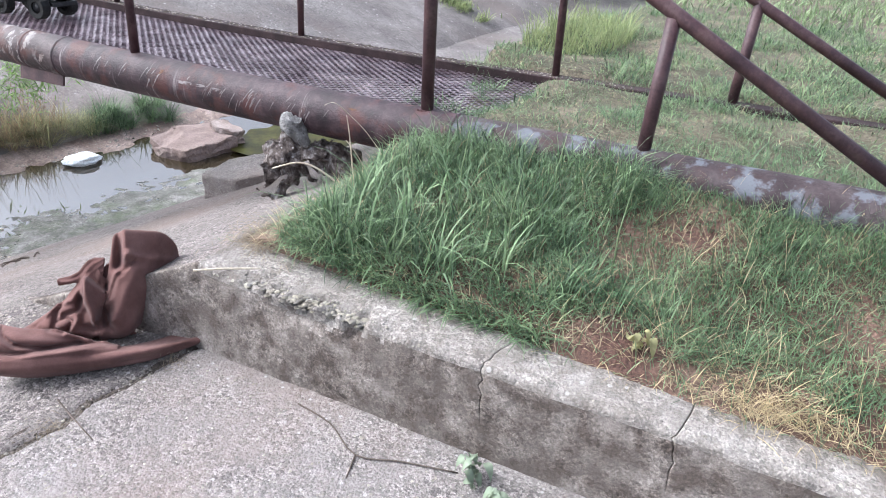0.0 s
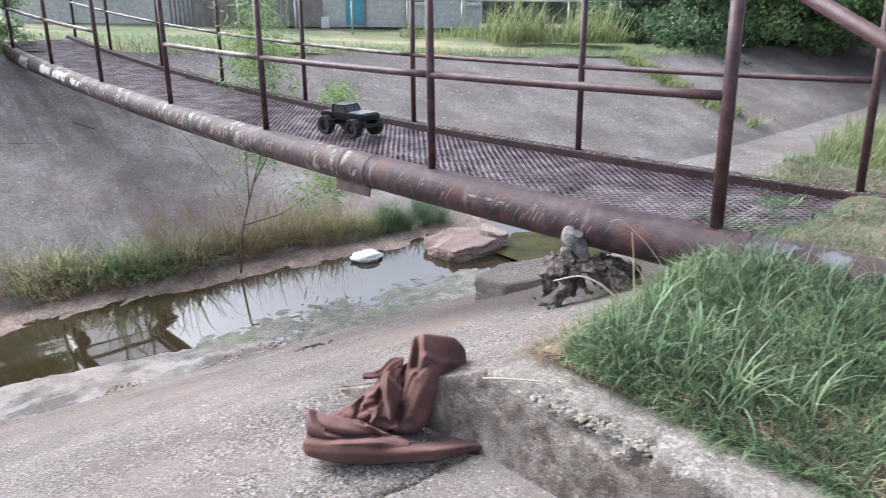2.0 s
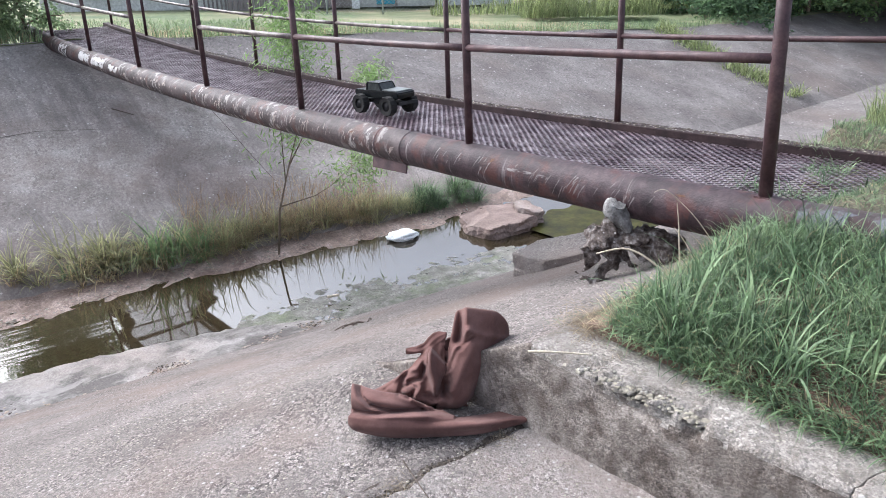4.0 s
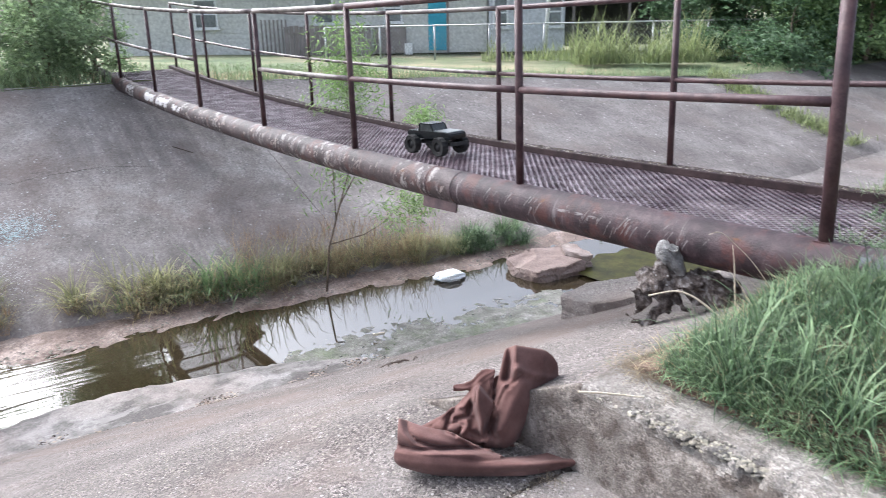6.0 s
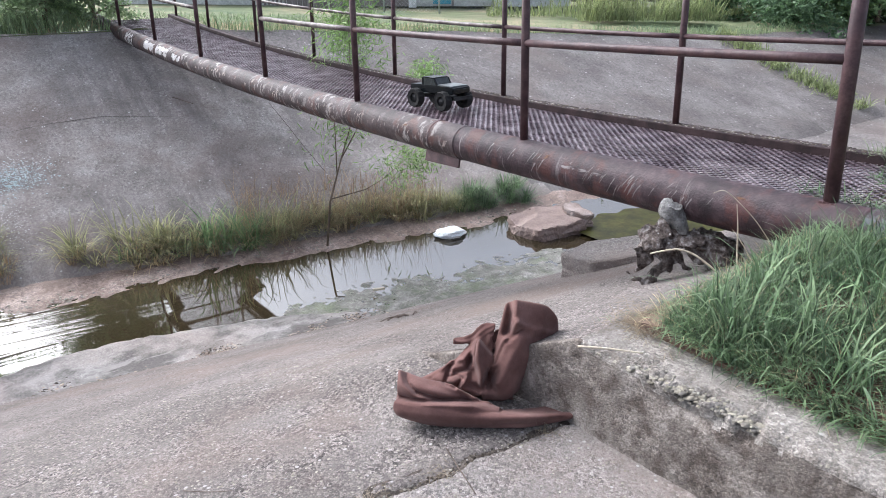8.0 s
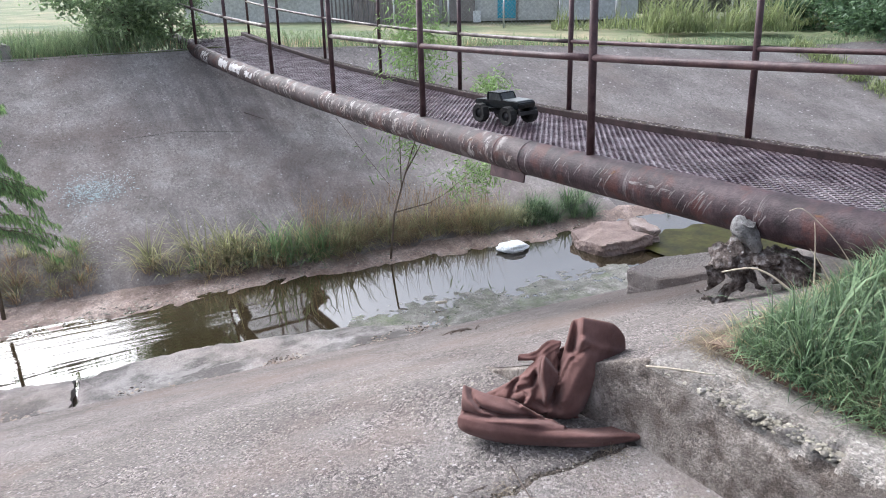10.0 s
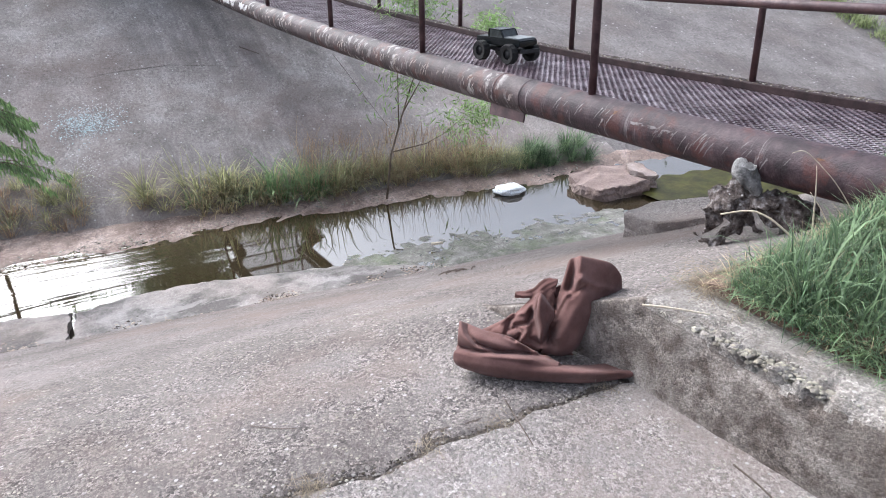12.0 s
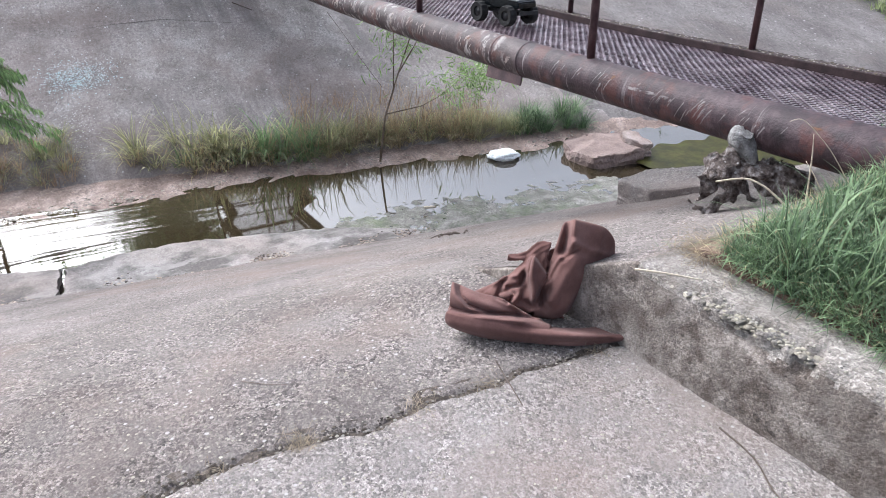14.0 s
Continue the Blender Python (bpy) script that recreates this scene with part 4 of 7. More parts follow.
def leaf_cloud(points, size, long_, mat, name, parent, seed=3, droop=0.0, label=""):
    """Many small pointed leaves, each four-sided and creased, at the points (place, heading)."""
    r = random.Random(seed)
    verts, faces = [], []
    for p in points:
        p = Vector(p)
        s = size * r.uniform(0.6, 1.3)
        d = Vector((r.gauss(0, 1), r.gauss(0, 1), r.gauss(-droop, 0.6))).normalized()
        side = d.cross(Vector((r.gauss(0, 1), r.gauss(0, 1), r.gauss(0, 1)))).normalized()
        up = d.cross(side)
        i = len(verts)
        w = s / long_
        verts.extend([p, p + d * s * 0.45 + side * w * 0.5 + up * w * 0.12, p + d * s, p + d * s * 0.45 - side * w * 0.5 + up * w * 0.12])
        faces.extend([(i, i + 1, i + 2), (i, i + 2, i + 3)])
    return tagged(mesh_object(name, verts, faces, mat, parent, smooth=False), label)


def twig_points(a, b, n, spread_, r):
    a, b = Vector(a), Vector(b)
    return [a.lerp(b, r.random() ** 0.8) + Vector((r.gauss(0, spread_), r.gauss(0, spread_), r.gauss(0, spread_))) for _ in range(n)]


def sapling(place, limbs, leaves, seed, label, mat=None, size=0.085, long_=7.0):
    """A slender willow-like sapling: limbs are lists of points from its foot."""
    r = random.Random(seed)
    base = group_base("sapling", place, label, "sapling")
    o = Vector(place)
    for i, limb in enumerate(limbs):
        pts = [Vector(p) - o for p in limb]
        n = len(pts)
        tube("trunk" if i == 0 else "branch", pts, [(0.015 if i == 0 else 0.009) * (1 - 0.8 * k / (n - 1)) for k in range(n)], BARK, base, 7)
    pts = []
    for a, b, n, s in leaves:
        pts += twig_points(Vector(a) - o, Vector(b) - o, n * 4, s * 1.2, r)
    leaf_cloud(pts, size, long_, mat or WILLOW_LEAF, "foliage", base, seed, 0.7)


sapling((1.01, 6.44, -0.49), [[(1.01, 6.44, -0.49), (1.09, 6.44, 0.10), (1.26, 6.44, 0.58), (1.45, 6.44, 1.06), (1.47, 6.44, 1.84), (1.48, 6.44, 2.71)], [(1.10, 6.44, 0.14), (1.55, 6.34, 0.21), (1.79, 6.34, 0.29), (2.32, 6.29, 0.63)], [(1.28, 6.44, 0.63), (1.55, 6.44, 1.01), (1.94, 6.49, 1.35), (2.52, 6.53, 1.59)], [(1.21, 6.44, 0.43), (1.19, 6.39, 0.97), (1.16, 6.34, 1.45)]],
        [((1.45, 6.44, 1.55), (1.47, 6.44, 2.80), 330, 0.15), ((1.21, 6.44, 2.13), (1.79, 6.44, 2.13), 150, 0.13), ((1.90, 6.34, 0.42), (2.66, 6.29, 0.62), 250, 0.12), ((1.30, 6.44, 0.85), (1.50, 6.44, 1.40), 60, 0.10), ((0.98, 6.40, 0.70), (1.18, 6.40, 1.2), 22, 0.13), ((2.42, 6.53, 1.55), (2.81, 6.53, 1.59), 110, 0.08), ((1.45, 6.44, 0.97), (1.84, 6.44, 1.74), 80, 0.13), ((0.92, 6.34, 1.30), (1.21, 6.34, 1.35), 50, 0.1)],
        5, "slender green willow sapling growing at the bank's foot", size=0.11, long_=7.0)


def willow(place, trunk, twigs, seed, label):
    """A young willow: long arching twigs hung with narrow leaves in two ranks."""
    r = random.Random(seed)
    base = group_base("sapling", place, label, "sapling")
    o = Vector(place)
    tube("trunk", [Vector(p) - o for p in trunk], [0.022, 0.017, 0.012, 0.006], BARK, base, 7)
    verts, faces = [], []
    for a, b, rise in twigs:
        a, b = Vector(a) - o, Vector(b) - o
        path = smooth_path([a, a.lerp(b, 0.5) + Vector((0, r.gauss(0, 0.03), rise)), b], 14)
        tube("branch", path, [0.006 * (1 - 0.8 * k / (len(path) - 1)) for k in range(len(path))], BARK, base, 5)
        for k, p in enumerate(path[4:]):
            run = (path[min(k + 5, len(path) - 1)] - path[k + 3]).normalized()
            for side in (-1, 1):
                for _ in range(2):
                    d = (run * r.uniform(0.0, 0.6) + Vector((side * r.uniform(0, 0.25), side * r.uniform(0.1, 0.6), -r.uniform(0.6, 1.3)))).normalized()
                    n = r.uniform(0.055, 0.11)
                    across = d.cross(Vector((r.gauss(0, 0.5), r.gauss(0.8, 0.5), r.gauss(0, 0.4)))).normalized() * n / 13
                    q = p + Vector((r.gauss(0, 0.012), r.gauss(0, 0.02), r.gauss(0, 0.012)))
                    i = len(verts)
                    verts.extend([q, q + d * n * 0.35 + across, q + d * n, q + d * n * 0.35 - across])
                    faces.append((i, i + 1, i + 2, i + 3))
    mesh_object("foliage", verts, faces, DARK_WILLOW, base, smooth=False)


TWIGS = []
for z0, reach, drop, rise in ((1.72, 0.42, -0.16, 0.05), (1.62, 0.35, 0.14, 0.03), (1.42, 0.50, 0.14, 0.04), (1.26, 0.62, 0.10, 0.05), (1.20, 0.74, 0.34, 0.08), (0.98, 0.66, -0.03, 0.06), (0.82, 0.70, 0.16, 0.03), (0.70, 0.80, 0.22, 0.03), (0.62, 0.68, 0.28, 0.02), (1.9, 0.3, 0.02, 0.1), (1.5, 0.3, 0.02, 0.05), (1.1, 0.4, 0.1, 0.05)):
    for _ in range(3):
        e = rng.gauss(0, 0.06)
        TWIGS.append(((-3.24, 6.88, z0 + e), (-3.24 + reach * rng.uniform(0.6, 0.95), 6.84 + rng.gauss(0, 0.12), z0 + e - drop - rng.uniform(0, 0.14)), rise + 0.03))
    TWIGS.append(((-3.24, 6.88, z0 - 0.05), (-3.24 - reach * 0.8, 6.9, z0 - drop), rise))
willow((-3.29, 6.92, -0.34), [(-3.29, 6.92, -0.34), (-3.26, 6.92, 0.39), (-3.24, 6.87, 1.16), (-3.22, 6.85, 2.03)], TWIGS, 6, "willow sapling with narrow drooping leaves on the mud bar")

# ---- creek things ----
STONE = material("red_stone", [(0.17, 0.125, 0.108), (0.235, 0.178, 0.16), (0.30, 0.238, 0.216)], 3.0, 45, 0.85, bump=0.7, blotch=0.4, blotch_colour=(0.16, 0.12, 0.1), blotch_scale=3)
STONE_PALE = material("pale_stone", [(0.22, 0.172, 0.152), (0.285, 0.232, 0.21), (0.35, 0.295, 0.27)], 4.0, 45, 0.85, bump=0.7, blotch=0.4, blotch_colour=(0.15, 0.115, 0.1), blotch_scale=6)
LICHEN = material("lichened_wood", [(0.12, 0.115, 0.11), (0.20, 0.195, 0.19), (0.31, 0.305, 0.30)], 26, 120, 0.95, bump=1.0, spots=0.2, spot_colour=(0.07, 0.065, 0.06), spot_scale=90)
WOOD = material("dead_root_wood", [(0.022, 0.015, 0.013), (0.105, 0.085, 0.076), (0.31, 0.29, 0.28)], 28, 110, 0.95, bump=1.0, spots=0.12, spot_colour=(0.36, 0.35, 0.34), spot_scale=60)
BAG = material("white_plastic", [(0.78, 0.82, 0.83), (0.88, 0.90, 0.90)], 12, 50, 0.35, bump=0.3)
SCUM = material("floating_scum", [(0.12, 0.12, 0.10), (0.185, 0.18, 0.16), (0.275, 0.268, 0.25)], 7, 60, 0.9, bump=0.8, blotch=0.5, blotch_colour=(0.15, 0.19, 0.10), blotch_scale=3.0, pebble=0.3, pebble_scale=50)


def lump(name, place, size, mat, seed, label, category, parent=None, cuts=3, rough_=0.18, flat=0.0, turn=0.0, freq=1.6, layers=0, round_=0.35):
    """A broken stone: a box worn by noise."""
    bm = bmesh.new()
    bmesh.ops.create_cube(bm, size=2.0)
    bmesh.ops.subdivide_edges(bm, edges=bm.edges[:], cuts=13, use_grid_fill=True)
    for v in bm.verts:
        c = v.co.copy()
        p = c.lerp(c.normalized() * 1.25, round_ * (1 - flat))
        n = noise.noise(p * freq + Vector((seed, 0, 0))) * rough_ + noise.noise(p * 4.5 + Vector((0, seed, 0))) * rough_ * 0.35 + noise.noise(p * 11 + Vector((0, seed, 3))) * rough_ * 0.15
        p = p * (1 + n)
        if layers:
            p.z = (math.floor(p.z * layers + 0.5 * noise.noise(p * 1.5)) + 0.5) / layers * 0.75 + p.z * 0.25
        v.co = Vector((p.x * size[0] / 2, p.y * size[1] / 2, p.z * size[2] / 2))
    bmesh.ops.rotate(bm, verts=bm.verts, matrix=Matrix.Rotation(radians(turn), 3, "Z"))
    ob = part(name, bm, mat, parent, smooth=not layers)
    ob.location = place
    return tagged(ob, label, category)




def broken_block(name, corners, deep, mat, label, category, wear=0.010, edge=0.012, seed=0.0):
    """A broken slab: its top's corners, pulled down by a depth, with worn edges."""
    bm = bmesh.new()
    top = [bm.verts.new(c) for c in corners]
    low = [bm.verts.new((x, y, z - deep)) for x, y, z in corners]
    n = len(corners)
    bm.faces.new(top)
    bm.faces.new(low[::-1])
    for k in range(n):
        bm.faces.new((top[k], low[k], low[(k + 1) % n], top[(k + 1) % n]))
    bmesh.ops.recalc_face_normals(bm, faces=bm.faces)
    bmesh.ops.bevel(bm, geom=bm.edges[:], offset=edge, segments=1, affect="EDGES", clamp_overlap=True)
    bmesh.ops.triangulate(bm, faces=bm.faces[:])
    for longest in (0.3, 0.16, 0.09, 0.05, 0.032):
        bmesh.ops.subdivide_edges(bm, edges=[e for e in bm.edges if e.calc_length() > longest], cuts=1)
        bmesh.ops.triangulate(bm, faces=[f for f in bm.faces if len(f.verts) > 3])
    bm.normal_update()
    moves = []
    for v in bm.verts:
        p = v.co.copy() + Vector((seed, 0, 0))
        broken = 0.2 if v.normal.z > 0.8 else 1.0
        ridge = 1 - 2 * abs(noise.noise(Vector((p.x * 7, p.y * 7, p.z * 16))))
        moves.append(v.normal * wear * broken * (0.9 * ridge + 0.5 * noise.noise(p * 30)) + Vector((noise.noise(p * 5), noise.noise(p * 5 + Vector((7, 0, 0))), 0.6 * noise.noise(p * 5.5))) * wear * 1.6)
    for v, d in zip(bm.verts, moves):
        v.co += d
    return tagged(part(name, bm, mat), label, category)


broken_block("boulder", [(3.32, 5.50, -0.425), (3.42, 5.06, -0.375), (3.80, 4.96, -0.36), (4.14, 4.96, -0.35), (4.25, 5.36, -0.30), (3.86, 5.66, -0.29), (3.42, 5.68, -0.35)], 0.28, STONE, "flat reddish stone slab lying in the creek", "boulder", 0.028, 0.014)
broken_block("stone", [(4.12, 5.02, -0.30), (4.32, 4.98, -0.33), (4.36, 5.30, -0.26), (4.20, 5.40, -0.24), (4.06, 5.24, -0.26)], 0.32, STONE_PALE, "pale broken stone against the flat boulder", "stone", 0.026, 0.012, 4.0)
broken_block("concrete_block", [(0.885, 1.955, 0.855), (1.03, 1.62, 0.99), (1.50, 1.86, 0.97), (1.22, 2.33, 0.82), (0.93, 2.30, 0.805)], 0.34, CONCRETE, "broken block of concrete half sunk in the bank", "concrete block")
# the flat broken slabs at the water's edge


def ledge(name, x0, x1, label):
    def top(x, v):
        y0 = 4.30 - 0.15 * x
        y1 = ease(x, (-9, -3.3, -2.8, -2.3, -1.8, -1.0, -0.3, 0.5), (6.0, 5.71, 5.48, 5.56, 5.54, 5.33, 5.1, 4.62)) + 0.05 * noise.noise(Vector((x * 5, 0, 2))) + 0.03 * noise.noise(Vector((x * 14, 0, 2)))
        y = y0 + (y1 - y0) * v
        sunk = max(0.0, (v - 0.75) / 0.25)
        near_gap = max(0.0, 1 - abs(x + 2.83) / 0.2)
        x += near_gap * (0.055 * noise.noise(Vector((0, y * 5, 8))) + 0.035 * noise.noise(Vector((0, y * 17, 8))) + 0.14 * (y - 5.1))
        return (x, y, WATER + 0.055 - 0.02 * v - 0.07 * sunk ** 2 + 0.016 * noise.noise(Vector((x * 4, y * 4, 0))) + 0.012 * noise.noise(Vector((x * 11, y * 11, 0))))
    ob = sheet(name, spread(x0, x1, 0.06), spread(0, 1, 0.04), top, SILT_CONCRETE, thick=0.12)
    return tagged(ob, label, "concrete slab")


ledge("concrete_slab", -2.80, 0.45, "cracked pale concrete slab at the water's edge")
ledge("concrete_slab", -9.0, -2.855, "pale concrete slab beside a washed-out gap")
# a plastic bag on the mud
lump("plastic_bag", (2.55, 5.88, -0.465), (0.34, 0.22, 0.105), BAG, 12, "crumpled white plastic bag at the water's edge", "plastic bag", rough_=0.28, turn=-20, freq=1.6, round_=0.95)
# floating scum and small stones along the near shore
r_ = random.Random(11)
verts, faces = [], []
for _ in range(170):
    x = r_.uniform(-0.2, 3.5)
    y = 4.50 - 0.15 * x + abs(r_.gauss(0, 0.22)) * (0.5 + 0.5 * noise.noise(Vector((x * 1.5, 0, 3))) + 0.35)
    s = r_.uniform(0.01, 0.032)
    i = len(verts)
    k = r_.randint(5, 7)
    z = water_tilt(x, y) + 0.004 + r_.uniform(0, 0.004)
    verts.append((x, y, z + s * 0.25))
    for j in range(k):
        a = 6.283 * j / k
        verts.append((x + s * math.cos(a) * r_.uniform(0.7, 1.4), y + s * math.sin(a) * r_.uniform(0.4, 0.9), z - 0.006))
    faces.extend([(i, i + 1 + j, i + 1 + (j + 1) % k) for j in range(k)])
tagged(mesh_object("scum", verts, faces, SCUM), "grey-green floating scum along the near shore", "scum", kind="stuff")
scum_mat = sheet("scum", spread(-0.3, 3.5, 0.015), spread(0, 1, 0.018), lambda x, v: (x, 4.28 - 0.15 * (x - 1.5) - 0.02 + v * 0.95, water_tilt(x, 4.28 - 0.15 * (x - 1.5) - 0.02 + v * 0.95) + 0.002 + 0.0012 * noise.noise(Vector((x * 9, v * 7, 0)))), SCUM, keep=lambda x, v: noise.noise(Vector((x * 1.9, v * 2.2, 6))) + 0.6 * noise.noise(Vector((x * 6, v * 8, 6))) + 0.35 * noise.noise(Vector((x * 17, v * 22, 6))) > 1.45 * v - 1.02 + 0.35 * max(0, 0.4 - x))
tagged(scum_mat, "flat grey-green mat of scum on the water", "scum", kind="stuff")

ALGAE = material("olive_algae", [(0.018, 0.016, 0.004), (0.036, 0.033, 0.007), (0.065, 0.061, 0.015)], 4.0, 30, 0.5, bump=0.05, blotch=0.5, blotch_colour=(0.060, 0.072, 0.014), blotch_scale=6.0)
ALGAE.node_tree.nodes["Principled BSDF"].inputs["Specular IOR Level"].default_value = 0.15
algae = sheet("algae", spread(4.0, 6.2, 0.05), spread(0, 1, 0.05), lambda x, v: (x, 3.98 - 0.12 * (x - 4) + 0.10 * noise.noise(Vector((x * 3, 0, 4))) + v * (1.35 + 0.15 * noise.noise(Vector((x * 2.5, 1, 4)))), WATER + 0.004), ALGAE)
tagged(algae, "olive film of algae on the shallow water", "algae", kind="stuff")

# ---- driftwood root under the pipe ----


def root_limb(points, radii, seed, sides=16, wild=1.0):
    v, f = tube_mesh(points, radii, sides, True)
    out = []
    for p in v:
        p = Vector(p)
        n = Vector((noise.noise(p * 14 + Vector((seed, 0, 0))), noise.noise(p * 14 + Vector((0, seed, 0))), noise.noise(p * 14 + Vector((0, 0, seed)))))
        deep = 1 - 2 * abs(noise.noise(Vector((p.x * 26, p.y * 26, p.z * 12 + seed))))
        out.append(p + n * 0.040 * wild + n.normalized() * wild * (0.026 * deep + 0.014 * noise.noise(p * 60)))
    return out, f


def driftwood():
    """A dead root: each limb a bent, tapering, gnarled bar, grown together into one piece."""
    verts, faces = [], []

    def limb(seed, points, radii, wild=1.0):
        path = smooth_path(points, 7)
        thick = [float(np.interp(i / (len(path) - 1), np.linspace(0, 1, len(radii)), radii)) for i in range(len(path))]
        v, f = root_limb(path, thick, seed * 3.1, 20, wild)
        o = len(verts)
        verts.extend(v)
        faces.extend([tuple(i + o for i in q) for q in f])

    limb(0, [(-0.200, 0.719, 1.647), (-0.16, 0.659, 1.686), (-0.105, 0.578, 1.681), (-0.054, 0.501, 1.664), (-0.007, 0.432, 1.641), (0.06, 0.36, 1.64)], (0.030, 0.050, 0.052, 0.054, 0.044, 0.034), 0.9)
    limb(1, [(-0.197, 0.715, 1.675), (-0.202, 0.722, 1.612), (-0.192, 0.708, 1.553), (-0.198, 0.717, 1.515)], (0.036, 0.032, 0.027, 0.008), 0.7)
    limb(2, [(-0.162, 0.662, 1.640), (-0.143, 0.634, 1.597), (-0.128, 0.612, 1.563), (-0.144, 0.635, 1.524)], (0.034, 0.026, 0.024, 0.014), 0.6)
    limb(3, [(-0.129, 0.613, 1.579), (-0.144, 0.636, 1.529), (-0.171, 0.675, 1.486), (-0.186, 0.698, 1.445), (-0.208, 0.731, 1.458), (-0.227, 0.759, 1.478)], (0.018, 0.022, 0.030, 0.024, 0.014, 0.009), 0.55)
    limb(4, [(-0.129, 0.613, 1.621), (-0.111, 0.587, 1.580), (-0.097, 0.565, 1.545), (-0.071, 0.528, 1.548)], (0.026, 0.021, 0.016, 0.005), 0.5)
    limb(5, [(-0.145, 0.638, 1.540), (-0.122, 0.603, 1.516)], (0.018, 0.010), 0.4)
    limb(6, [(-0.048, 0.493, 1.660), (-0.022, 0.453, 1.609), (-0.019, 0.449, 1.550), (-0.046, 0.489, 1.512), (-0.082, 0.544, 1.488)], (0.036, 0.030, 0.026, 0.020, 0.007), 0.8)
    limb(7, [(-0.20, 0.72, 1.66), (-0.175, 0.69, 1.70), (-0.13, 0.63, 1.725)], (0.020, 0.034, 0.040), 0.7)
    limb(8, [(0.0, 0.44, 1.66), (0.03, 0.41, 1.60), (0.04, 0.40, 1.54)], (0.032, 0.026, 0.020), 0.8)
    limb(9, [(-0.208, 0.731, 1.458), (-0.222, 0.742, 1.448), (-0.236, 0.752, 1.452)], (0.010, 0.008, 0.003), 0.3)
    limb(10, [(-0.06, 0.52, 1.69), (-0.03, 0.47, 1.70), (0.02, 0.42, 1.69)], (0.024, 0.026, 0.02), 0.8)
    ob = mesh_object("driftwood_root", verts, faces, WOOD)
    mod = ob.modifiers.new("one_piece", "REMESH")
    mod.mode, mod.voxel_size = "VOXEL", 0.004
    tagged(ob, "gnarled dark dead tree root wedged under the pipe", "driftwood")
    verts, faces = [], []
    limb(0, [(-0.140, 0.632, 1.860), (-0.140, 0.632, 1.838), (-0.138, 0.628, 1.800), (-0.124, 0.606, 1.762), (-0.105, 0.582, 1.725)], (0.022, 0.050, 0.058, 0.050, 0.036), 0.5)
    tagged(mesh_object("knob", verts, faces, LICHEN, ob), "grey lichen-covered stump of the root")


driftwood()

# ---- toy truck on the deck ----
BLACK = material("black_plastic", [(0.012, 0.012, 0.013), (0.03, 0.03, 0.032)], 12, 80, 0.5, bump=0.1)
PAINT = material("dark_teal_paint", [(0.004, 0.006, 0.007), (0.010, 0.013, 0.015)], 6, 60, 0.18, bump=0.03)
TYRE = material("tyre_rubber", [(0.012, 0.012, 0.012), (0.025, 0.024, 0.023)], 20, 90, 0.85, bump=0.4)
# pale colour standing in for the sky reflected on the black bonnet
PALE = material("pale_sheen_panel", [(0.10, 0.11, 0.11), (0.17, 0.18, 0.18)], 12, 60, 0.35, bump=0.1)
GLASS_DARK = material("tinted_window", [(0.03, 0.035, 0.035), (0.07, 0.075, 0.075)], 10, 60, 0.12, bump=0.0)


